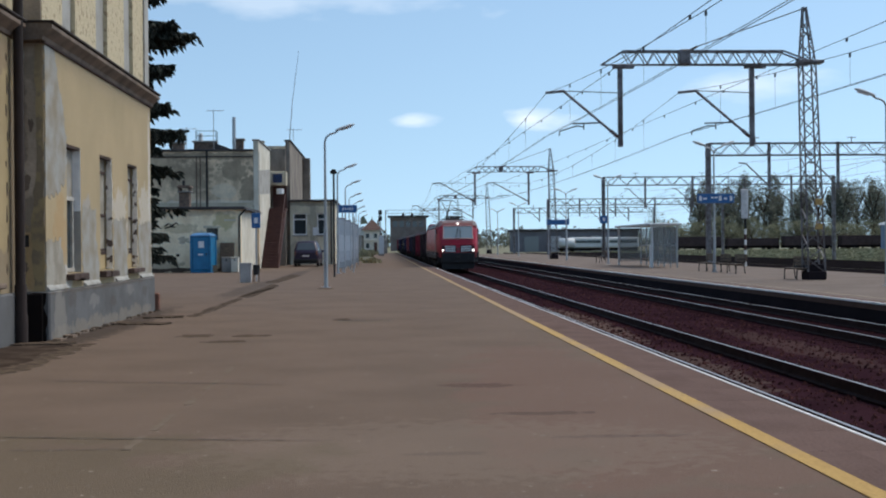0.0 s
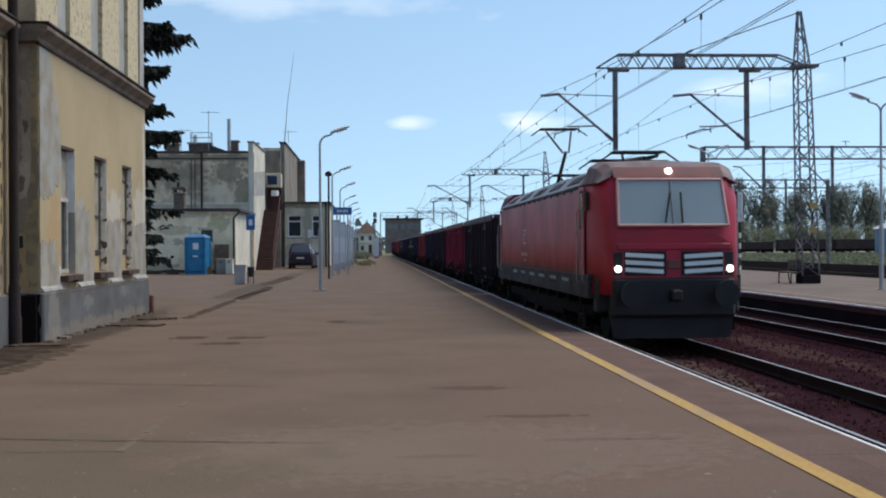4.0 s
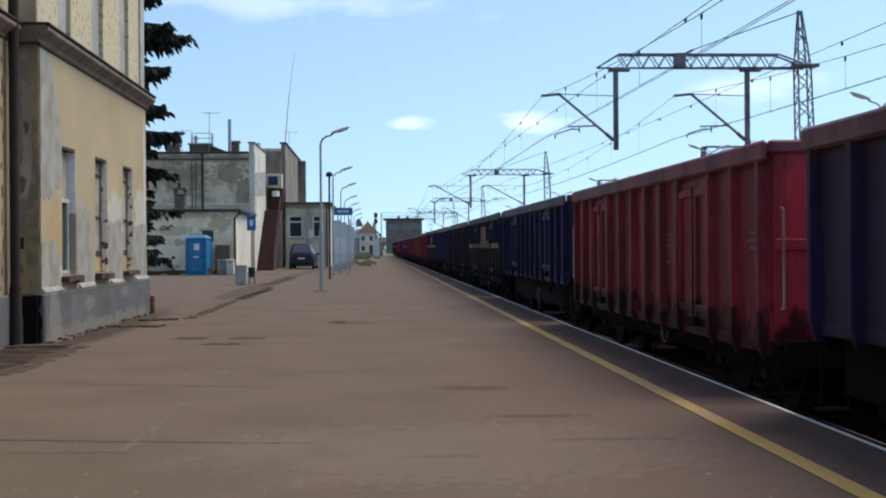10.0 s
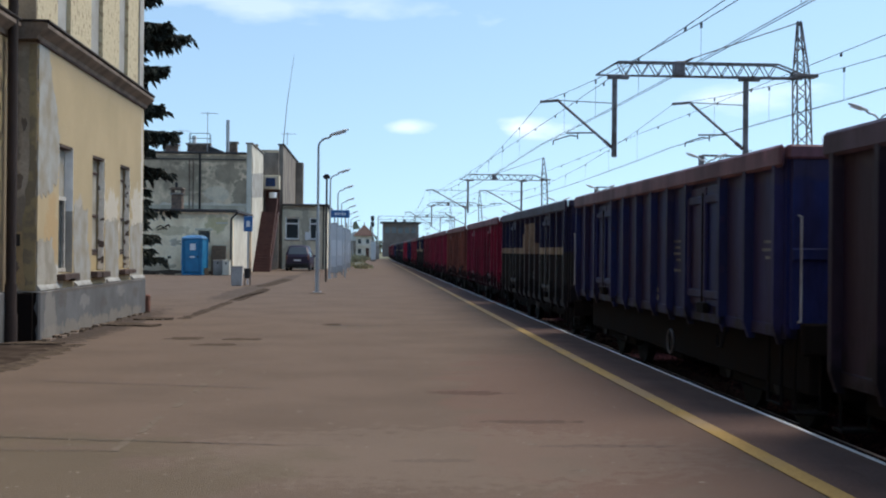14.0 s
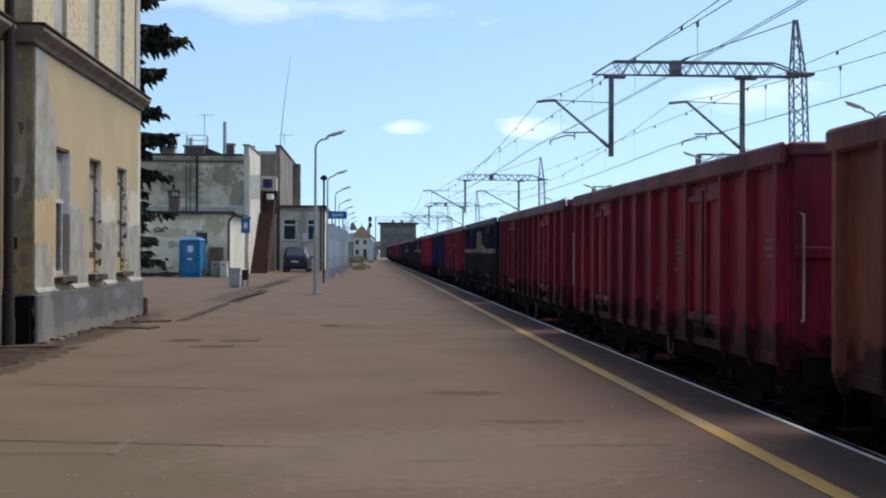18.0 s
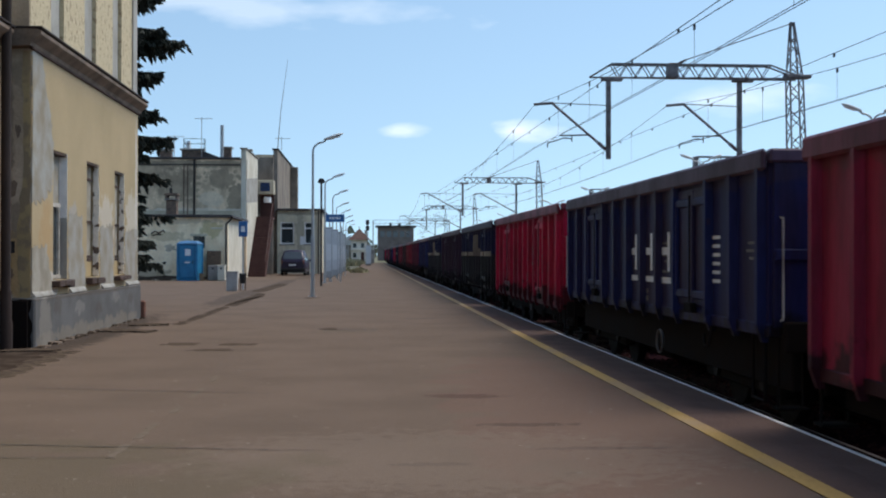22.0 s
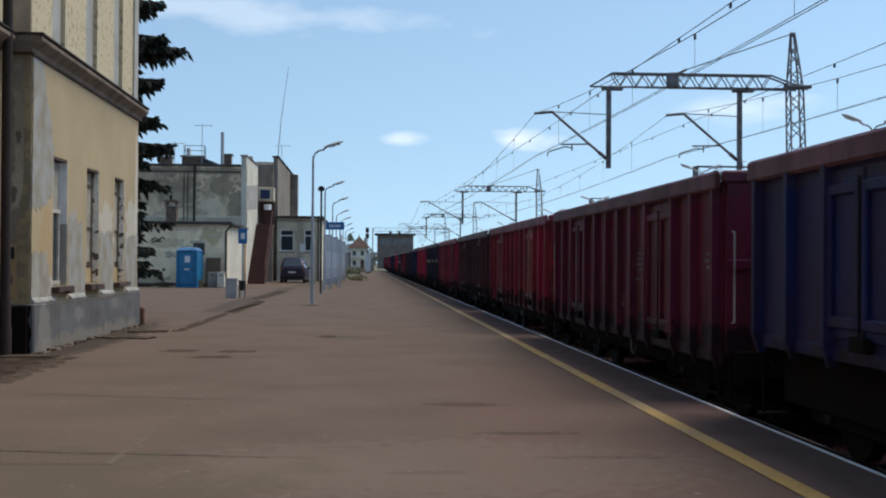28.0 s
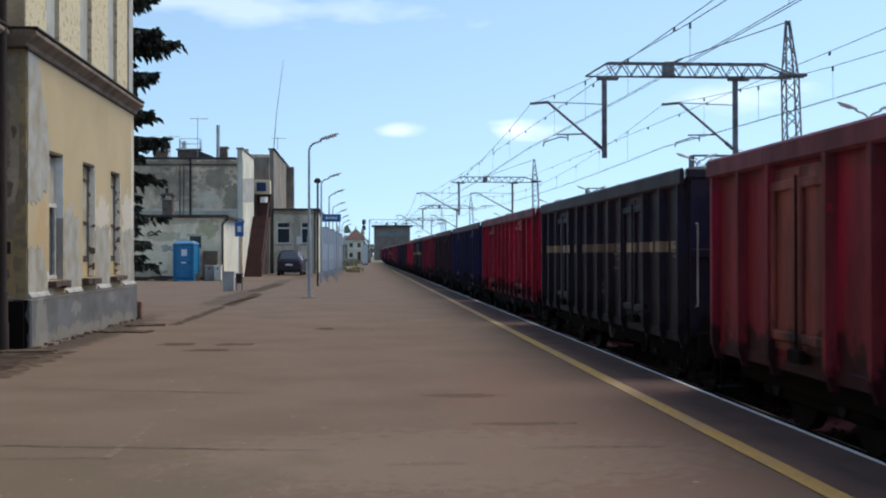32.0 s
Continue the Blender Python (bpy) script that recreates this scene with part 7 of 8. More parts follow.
    for yb in (3.7, L - 3.7):
        b = part("bogie", Shell().box(-1.2, yb - 2.0, 0.42, -1.02, yb + 2.0, 0.78, 0.04).box(1.02, yb - 2.0, 0.42, 1.2, yb + 2.0, 0.78, 0.04).box(-1.1, yb - 0.4, 0.4, 1.1, yb + 0.4, 0.8, 0.04), UNDERFRAME, t)
        for ya in (yb - 1.4, yb + 1.4):
            w = Shell().tube((-0.74, ya, 0.6), (0.74, ya, 0.6), 0.1, 8)
            for sx in (-1, 1):
                w.tube((sx * 0.69, ya, 0.6), (sx * 0.82, ya, 0.6), 0.6, 28)
                w.tube((sx * 0.82, ya, 0.6), (sx * 1.15, ya, 0.6), 0.16, 12)
            part("wheelset", w, WHEEL_STEEL, b)
    for o in t.children_recursive:
        if o.name.startswith("wheelset"):
            continue
        for v in o.data.vertices:
            v.co.x *= 0.96
    t.matrix_basis = train_pose(run(0) - L)
    TRAIN.append((t, -L + 0.2))
    return t


def motions():
    for ob, off in TRAIN:
        walk(ob, [(0.5 * k, train_pose(run(0.5 * k) + off)) for k in range(65)])


# ---- things on the platforms ----
def portable_toilet(x, y):
    t = thing("portable_toilet", "blue plastic portable toilet cabin with a white notice", "portable toilet", at=pose(x, y, 0, 0, 0, -8))
    part("cabin", Shell().box(-0.56, -0.56, 0.12, 0.56, 0.56, 2.1, 0.05), PLASTIC_BLUE, t)
    part("skid", Shell().box(-0.6, -0.6, 0, 0.6, 0.6, 0.12, 0.03), PLASTIC_BLUE, t)
    rings = [[(sx * w, sy * w, z) for sx, sy in ((-1, -1), (1, -1), (1, 1), (-1, 1))] for w, z in ((0.60, 2.1), (0.60, 2.16), (0.45, 2.28), (0.15, 2.32))]
    part("roof", Shell().loft(rings, False), material("toilet_roof", (0.10, 0.25, 0.45), 0.5, bump=0.05), t, "paler blue domed roof")
    d = part("door", Shell().box(-0.42, -0.60, 0.2, 0.42, -0.555, 2.02, 0.02), PLASTIC_BLUE, t)
    part("notice", Shell().box(-0.12, -0.608, 1.45, 0.2, -0.601, 1.82), SIGN_WHITE, d, "white notice")
    part("label_strip", Shell().box(-0.14, -0.608, 1.02, 0.16, -0.601, 1.1), SIGN_WHITE, d)
    part("door_handle", Shell().box(0.3, -0.63, 1.0, 0.36, -0.6, 1.14, 0.01), DARK_STEEL, d)
    for sx in (-1, 1):
        for z in (0.6, 1.1, 1.6):
            part("side_rib", Shell().box(sx * 0.56, -0.4, z, sx * 0.575, 0.4, z + 0.3, 0.006), PLASTIC_BLUE, t)
        for y2 in (-0.57, 0.57):
            part("corner_post", Shell().box(sx * 0.52, y2 - 0.05, 0.12, sx * 0.62, y2 + 0.05, 2.12, 0.02), PLASTIC_BLUE, t)


def minivan(x, y):
    t = thing("minivan", "dark blue minivan parked before the office annex", "car", at=pose(x, y + 4.4, 0, 0, 0, 178))
    sec = [(0.0, 0.80, 0.75, 0.35), (0.1, 0.86, 0.95, 0.25), (0.9, 0.90, 1.08, 0.22), (1.25, 0.90, 1.2, 0.22), (1.9, 0.90, 1.74, 0.22), (2.4, 0.90, 1.84, 0.22), (3.9, 0.89, 1.80, 0.22), (4.35, 0.86, 1.2, 0.3), (4.45, 0.8, 1.0, 0.4)]
    rings = []
    for yy, w, zt, zb in sec:
        belt = min(1.0, zt - 0.06)
        tw = w if zt < 1.25 else 0.68
        rings.append([(-w, yy, zb), (-w - 0.01, yy, (zb + belt) / 2), (-w + 0.02, yy, belt), (-tw, yy, zt - 0.05), (-tw + 0.12, yy, zt), (0, yy, zt + 0.02), (tw - 0.12, yy, zt), (tw, yy, zt - 0.05), (w - 0.02, yy, belt), (w + 0.01, yy, (zb + belt) / 2), (w, yy, zb)])
    part("body", Shell().loft(rings), CAR_PAINT, t)
    part("windscreen", Shell().add([(-0.8, 1.28, 1.2), (0.8, 1.28, 1.2), (0.64, 1.9, 1.74), (-0.64, 1.9, 1.74)], [(0, 1, 2, 3)]), SCREEN, t)
    part("rear_window", Shell().add([(-0.66, 4.37, 1.2), (0.66, 4.37, 1.2), (0.58, 4.0, 1.72), (-0.58, 4.0, 1.72)], [(0, 1, 2, 3)]), SCREEN, t)
    part("rear_bumper", Shell().box(-0.86, 4.35, 0.3, 0.86, 4.55, 0.55, 0.04), TYRE, t)
    part("rear_plate", Shell().box(-0.26, 4.5, 0.72, 0.26, 4.51, 0.83), SIGN_WHITE, t)
    for sx in (-1, 1):
        part("tail_lamp", Shell().box(sx * 0.7, 4.3, 0.8, sx * 0.84, 4.45, 1.1, 0.02), BRICK, t)
    part("bumper", Shell().box(-0.86, -0.06, 0.28, 0.86, 0.16, 0.52, 0.04), TYRE, t)
    part("grille", Shell().box(-0.45, -0.02, 0.6, 0.45, 0.04, 0.74, 0.01), TYRE, t)
    part("number_plate", Shell().box(-0.26, -0.075, 0.36, 0.26, -0.065, 0.47), SIGN_WHITE, t)
    for sx in (-1, 1):
        part("headlamp", Shell().box(sx * 0.5, -0.02, 0.64, sx * 0.82, 0.06, 0.82, 0.02), WINDOW_PALE, t)
        part("mirror", Shell().box(sx * 0.92, 1.45, 1.0, sx * 1.1, 1.55, 1.16, 0.02), CAR_PAINT, t)
        part("side_window", Shell().add([(sx * 0.895, 1.5, 1.05), (sx * 0.895, 3.9, 1.05), (sx * 0.70, 3.8, 1.6), (sx * 0.70, 2.0, 1.6)], [(0, 1, 2, 3)]), SCREEN, t)
        for yy in (0.85, 3.6):
            w = part("wheel", Shell().tube((sx * 0.72, yy, 0.31), (sx * 0.91, yy, 0.31), 0.31, 20), TYRE, t)
            part("rim", Shell().tube((sx * 0.905, yy, 0.31), (sx * 0.92, yy, 0.31), 0.19, 14), GALV, w)


def sign_bars(parent, x0, x1, y, z, h, gap=0.12):
    rng = random.Random(int(x0 * 100))
    x = x0
    while x < x1 - 0.05:
        w = rng.uniform(0.05, 0.14)
        part("letter_bar", Shell().box(x, y, z, min(x + w, x1), y + 0.004, z + h), SIGN_WHITE, parent)
        x += w + 0.05


BIN_STONE = material("bin_stone", (0.42, 0.40, 0.38), 0.88, rgb2=(0.33, 0.31, 0.29), scale=3.0, grain=40, bump=0.3)
CASE_BOARD = material("case_board", (0.62, 0.63, 0.64), 0.4, bump=0.0, spread=0.12, scale=1.5)


def display_case(x, y):
    t = thing("display_case", "tall pale grey timetable case on the platform", "notice board", "timetable cases", pose(x, y, 0))
    part("case_frame", Shell().box(-0.24, -0.06, 0.25, 0.24, 0.06, 3.05, 0.02), GALV, t)
    part("case_pane", Shell().box(-0.19, -0.07, 0.6, 0.19, -0.062, 2.95), CASE_BOARD, t)
    part("sheet", Shell().box(-0.17, -0.076, 1.2, 0.17, -0.072, 2.1), SIGN_WHITE, t, "white printed timetable")
    for q in (-0.19, 0.19):
        part("case_leg", Shell().tube((q, 0, 0), (q, 0, 0.3), 0.035, 8), GALV, t)


def weed_tuft(x, y, wide, high, seed):
    """Dry weeds growing out of the broken platform."""
    rng = random.Random(seed)
    s = Shell()
    for _ in range(int(260 * wide)):
        a, r = rng.uniform(0, 6.28), wide * 0.5 * rng.random() ** 0.7
        px, py = math.cos(a) * r, math.sin(a) * r * 1.6
        h = high * rng.uniform(0.3, 1.0) * (1.1 - r / wide)
        c, d = math.cos(a * 3) * 0.05, math.sin(a * 3) * 0.05
        qx, qy = px + rng.uniform(-0.2, 0.2), py + rng.uniform(-0.2, 0.2)
        s.add([(px - c, py - d, 0), (px + c, py + d, 0), (qx + c * 1.4, qy + d * 1.4, h * 0.8), (qx, qy, h)], [(0, 1, 2, 3)])
    o = new("weed_tuft", s.mesh("weed_tuft", YARD_GRASS))
    o.matrix_basis = pose(x, y, 0)
    tagged(o, "dry greenish-brown weeds growing out of the platform", "weeds", "weeds on the platform")


def platform_things():
    for k, row in enumerate(((-0.45, 106.0, 1.5, 0.55), (-2.3, 121.0, 1.8, 0.6), (-2.9, 133.0, 2.0, 0.9), (-1.7, 160.0, 2.6, 0.9), (-3.2, 172.0, 2.6, 1.2), (-1.0, 196.0, 2.8, 0.9), (-3.0, 205.0, 3.0, 1.3))):
        weed_tuft(*row, k)
    t = thing("relay_cabinet", "tall pale grey relay cabinet near the platform end", "cabinet", at=pose(0.62, 174.0, 0))
    part("plinth", Shell().box(-0.42, -0.3, 0, 0.42, 0.3, 0.25, 0.03), CONCRETE, t)
    part("body", Shell().box(-0.36, -0.25, 0.25, 0.36, 0.25, 2.7, 0.03), CASE_BOARD, t)
    part("lid", Shell().box(-0.42, -0.3, 2.7, 0.42, 0.3, 2.8, 0.03), GALV, t)
    part("door_panel", Shell().box(-0.3, -0.262, 0.35, 0.3, -0.252, 2.55, 0.004), CASE_BOARD, t)
    for y in (45.6, 67.9, 84.8, 105.4, 122.0, 141.0, 160.0, 181.0):
        street_lamp(-1.85 if y < 50 else -2.1 if y < 90 else -2.3, y, 5.75)
    for x, y in ((17.25, 41.6), (17.2, 63.2), (16.8, 90.5), (17.0, 112.0), (17.0, 150.0), (17.0, 176.0)):
        street_lamp(x, y, 6.5 if y < 70 else 6.3, 2)
    # dark post with loudspeakers
    t = thing("loudspeaker_post", "dark post with horn loudspeakers on top", "post", at=pose(-2.06, 60.9, 0))
    part("post", Shell().tube((0, 0, 0), (0, 0, 5.0), 0.048, 10), DARK_STEEL, t)
    for sx in (-1, 1):
        part("horn", Shell().tube((sx * 0.02, -0.02, 5.05), (sx * 0.08, -0.2, 5.05), 0.04, 10, 0.1), DARK_STEEL, t)
    part("cap", Shell().tube((0, 0, 5.0), (0, 0, 5.2), 0.1, 10), DARK_STEEL, t)
    for x, y in ((-1.98, 69.6), (-1.78, 76.0), (-1.66, 84.0), (-1.58, 93.0)):
        display_case(x, y)
    t = thing("bracket_board", "pale green board on a bracket arm", "sign", at=pose(-1.75, 117.0, 0))
    part("post", Shell().tube((-0.3, 0, 0), (-0.3, 0, 4.1), 0.05, 8), GALV, t)
    part("bracket", Shell().tube((-0.3, 0, 3.75), (0.5, 0, 3.75), 0.03, 6), GALV, t)
    part("board", Shell().prism([(0.25, 3.45), (0.95, 3.5), (0.55, 4.25), (0.3, 4.1)], "y", -0.02, 0.02), material("board_green", (0.22, 0.27, 0.18), 0.6), t)
    # platform sign boards in blue
    for x, y, z, w in ((-1.62, 70.5, 3.35, 1.05),):
        t = thing("platform_sign", "blue platform sign on a grey post", "sign", "platform signs", pose(x, y, 0))
        part("post", Shell().tube((-0.3, 0, 0), (-0.3, 0, z + 0.4), 0.04, 8).tube((0.3, 0, 0), (0.3, 0, z + 0.4), 0.04, 8), GALV, t)
        part("board", Shell().box(-w / 2, -0.05, z, w / 2, 0.0, z + 0.42, 0.01), SIGN_BLUE, t)
        sign_bars(t, -0.3, 0.35, -0.056, z + 0.14, 0.14)
    t = thing("platform_sign", "blue square sign on a thin grey post", "sign", "platform signs", pose(-5.2, 54.5, 0))
    part("post", Shell().tube((0, 0, 0), (0, 0, 3.0), 0.035, 8), GALV, t)
    part("board", Shell().box(-0.19, -0.05, 2.3, 0.19, -0.01, 2.95, 0.01), SIGN_BLUE, t)
    part("arrow", Shell().box(-0.08, -0.056, 2.5, 0.08, -0.051, 2.75), SIGN_WHITE, t)
    t = thing("litter_bin", "grey concrete litter bin on the platform", "bin", at=pose(-5.5, 53.0, 0))
    part("bin_body", Shell().loft([[(w * sx, w * sy, z) for sx, sy in ((-1, -1), (1, -1), (1, 1), (-1, 1))] for w, z in ((0.20, 0), (0.22, 0.06), (0.235, 0.74), (0.25, 0.76), (0.25, 0.82), (0.20, 0.82), (0.185, 0.65))], False), BIN_STONE, t)
    part("bin_liner", Shell().box(-0.17, -0.17, 0.1, 0.17, 0.17, 0.62), DARK_STEEL, t)
    t = thing("waste_basket", "dark wire basket on legs behind the litter bin", "bin", at=pose(-5.12, 53.6, 0))
    part("basket", Shell().tube((0, 0, 0.3), (0, 0, 0.72), 0.13, 10, 0.16), DARK_STEEL, t)
    for q in (-0.11, 0.11):
        part("leg", Shell().tube((q, 0, 0), (q, 0, 0.75), 0.02, 6), DARK_STEEL, t)
    for x, y, w, h, m, lab in ((-8.75, 73.8, 0.55, 0.85, CONCRETE, "grey storage box by the annex wall"), (-8.25, 73.6, 0.42, 0.85, WHITE_WALL, "pale metal cabinet by the annex wall")):
        t = thing("storage_box", lab, "box", at=pose(x, y, 0))
        part("box_body", Shell().box(-w / 2, -0.3, 0, w / 2, 0.3, h, 0.03), m, t)
        part("box_lid", Shell().box(-w / 2 - 0.03, -0.33, h, w / 2 + 0.03, 0.33, h + 0.05, 0.015), m, t)
        part("box_latch", Shell().box(-0.04, -0.34, h - 0.2, 0.04, -0.3, h - 0.08, 0.008), DARK_STEEL, t)
    t = thing("leaning_board", "stained plywood board leaning behind the storage boxes", "board", at=pose(-8.75, 74.45, 0, -8, 0, 0))
    part("sheet", Shell().box(-0.5, -0.02, 0, 0.35, 0.02, 1.75, 0.006), WOOD, t)
    part("batten", Shell().box(-0.5, -0.05, 0.9, 0.35, -0.02, 1.0, 0.006), WOOD, t)
    t = thing("cardboard_box", "brown cardboard box on the ground beside the cabin", "box", at=pose(-9.5, 73.5, 0, 0, 0, 12))
    part("carton", Shell().box(-0.22, -0.2, 0, 0.22, 0.2, 0.42, 0.01), material("cardboard", (0.30, 0.20, 0.12), 0.9, scale=4), t)
    part("flap", Shell().box(-0.22, -0.3, 0.40, 0.22, -0.2, 0.42), material("cardboard_flap", (0.34, 0.23, 0.14), 0.9, scale=4), t)
    portable_toilet(-10.05, 73.4)
    minivan(-4.95, 90.5)


def shelter(x, y0, y1):
    t = thing("platform_shelter", "glazed waiting shelter with a flat grey roof", "shelter")
    part("roof", Shell().box(x - 1.0, y0 - 0.3, 2.55, x + 1.0, y1 + 0.3, 2.68, 0.03), LAMP_HEAD, t)
    n = 6
    for k in range(n + 1):
        y = y0 + (y1 - y0) * k / n
        part("post", Shell().box(x + 0.72, y - 0.04, 0, x + 0.8, y + 0.04, 2.55, 0.01), GALV, t)
        if k < n:
            for z0, z1 in ((0.25, 1.3), (1.36, 2.45)):
                p = part("pane", Shell().box(x + 0.75, y + 0.06, z0, x + 0.765, y + (y1 - y0) / n - 0.06, z1), SHELTER_GLASS, t)
                p.visible_shadow = False
            part("rail", Shell().box(x + 0.73, y, 1.3, x + 0.79, y + (y1 - y0) / n, 1.36, 0.008), GALV, t)
    for y in (y0, y1):
        part("post", Shell().box(x - 0.82, y - 0.06, 0, x - 0.70, y + 0.06, 2.55, 0.01), LAMP_HEAD, t, "white painted corner post")
        p = part("end_pane", Shell().box(x - 0.7, y - 0.008, 0.25, x + 0.7, y + 0.008, 2.45), SHELTER_GLASS, t)
        p.visible_shadow = False
    s = Shell()
    for k in range(4):
        s.box(x + 0.3 + k * 0.1, y0 + 1, 0.43, x + 0.38 + k * 0.1, y1 - 1, 0.47, 0.006)
    part("seat", s, WOOD, t)


def bench(x, y):
    t = thing("platform_bench", "dark wooden slatted bench on the island platform", "bench", "benches on the island platform", pose(x, y, 0))
    for k in range(4):
        part("seat_slat", Shell().box(-0.22 + k * 0.11, -0.95, 0.43, -0.13 + k * 0.11, 0.95, 0.47, 0.008), WOOD, t)
    for k in range(3):
        part("back_slat", Shell().box(0.24, -0.95, 0.56 + k * 0.13, 0.28, 0.95, 0.66 + k * 0.13, 0.008), WOOD, t)
    for yy in (-0.75, 0.75):
        part("leg", Shell().path([Vector((-0.2, yy, 0)), Vector((-0.18, yy, 0.42)), Vector((0.22, yy, 0.42)), Vector((0.3, yy, 0.9))], 0.025, 6).tube((0.2, yy, 0.42), (0.26, yy, 0), 0.025, 6), DARK_STEEL, t)


def island_things():
    shelter(17.2, 74.3, 84.6)
    for x, y in ((17.35, 60.0), (17.35, 62.6), (17.3, 65.2), (16.75, 49.5), (17.4, 97.0)):
        bench(x, y)
    t = thing("station_sign", "long blue station sign hung on the lamp post", "sign", at=pose(17.2, 63.0, 0))
    part("board", Shell().box(-0.95, -0.12, 3.50, 0.95, -0.06, 3.98, 0.01), SIGN_BLUE, t)
    part("bracket", Shell().box(-0.06, -0.06, 3.55, 0.06, 0.2, 3.93, 0.01), GALV, t)
    for x, w, z, h in ((-0.85, 0.13, 3.62, 0.24), (-0.66, 0.20, 3.68, 0.10), (-0.24, 0.14, 3.74, 0.09), (-0.06, 0.16, 3.74, 0.09), (0.16, 0.14, 3.62, 0.26), (0.42, 0.16, 3.68, 0.10), (0.72, 0.13, 3.62, 0.24)):
        part("letter_bar", Shell().box(x, -0.126, z, x + w, -0.121, z + h), SIGN_WHITE, t)
    t = thing("station_sign", "blue station sign on posts further along the island platform", "sign", at=pose(17.3, 120.0, 0))
    part("board", Shell().box(-1.0, -0.12, 3.3, 1.2, -0.06, 3.8, 0.01), SIGN_BLUE, t)
    part("bracket", Shell().tube((-0.8, 0, 0), (-0.8, 0, 3.8), 0.04, 8).tube((1.0, 0, 0), (1.0, 0, 3.8), 0.04, 8), GALV, t)
    t = thing("platform_sign", "small blue square sign on a post", "sign", at=pose(20.6, 113, 0))
    part("board", Shell().box(-0.35, -0.05, 3.3, 0.35, 0, 4.0, 0.01), SIGN_BLUE, t)
    part("arrow", Shell().box(-0.1, -0.056, 3.5, 0.1, -0.051, 3.8), SIGN_WHITE, t)
    part("post", Shell().tube((0, 0.05, 0), (0, 0.05, 4.0), 0.05, 8), DARK_STEEL, t)
    t = thing("white_post", "short white post at the shelter", "post", at=pose(16.5, 74.8, 0))
    part("post", Shell().box(-0.1, -0.1, 0, 0.1, 0.1, 1.35, 0.02), WHITE_PAINT, t)
    # striped marker post beyond the platform
    t = thing("signal_post", "red and white striped post with a tall white board", "signal", at=pose(25.0, 84.0, -0.5))
    for k in range(8):
        part("stripe", Shell().tube((0, 0, k * 0.36), (0, 0, k * 0.36 + 0.36), 0.075, 10), (BROWN_PAINT, WHITE_PAINT)[k % 2], t)
    part("post", Shell().tube((0, 0, 2.88), (0, 0, 3.6), 0.07, 10), DARK_STEEL, t)
    part("board", Shell().box(-0.28, -0.06, 3.6, 0.2, 0.02, 5.6, 0.04), material("board_white", (0.62, 0.6, 0.6), 0.6), t)
    t = thing("signal_post", "far signal post with a ladder beside the track", "signal", at=pose(0.6, 215, 0))
    part("post", Shell().tube((0, 0, 0), (0, 0, 7.5), 0.09, 8), LATTICE, t)
    for z in (5.6, 6.6):
        part("signal_head", Shell().box(-0.3, -0.2, z, 0.3, 0.1, z + 0.8, 0.03), DARK_STEEL, t)
    part("cabinet", Shell().box(0.3, -0.3, 0, 1.2, 0.3, 2.4, 0.04), CONCRETE, t)
    t = thing("signal_gantry", "light steel frame gantry over the tracks", "gantry", at=pose(1.6, 222, 0))
    for x in (0.0, 13.5):
        part("gantry_post", Shell().box(x - 0.09, -0.09, -0.4, x + 0.09, 0.09, 7.6, 0.01), GALV, t)
    s = Shell().bar((0, 0, 7.6), (13.5, 0, 7.6), 0.07).bar((0, 0, 7.0), (13.5, 0, 7.0), 0.07)
    for k in range(14):
        s.bar((k, 0, 7.0), (k + 0.5, 0, 7.6), 0.04)
    part("gantry_beam", s, GALV, t)


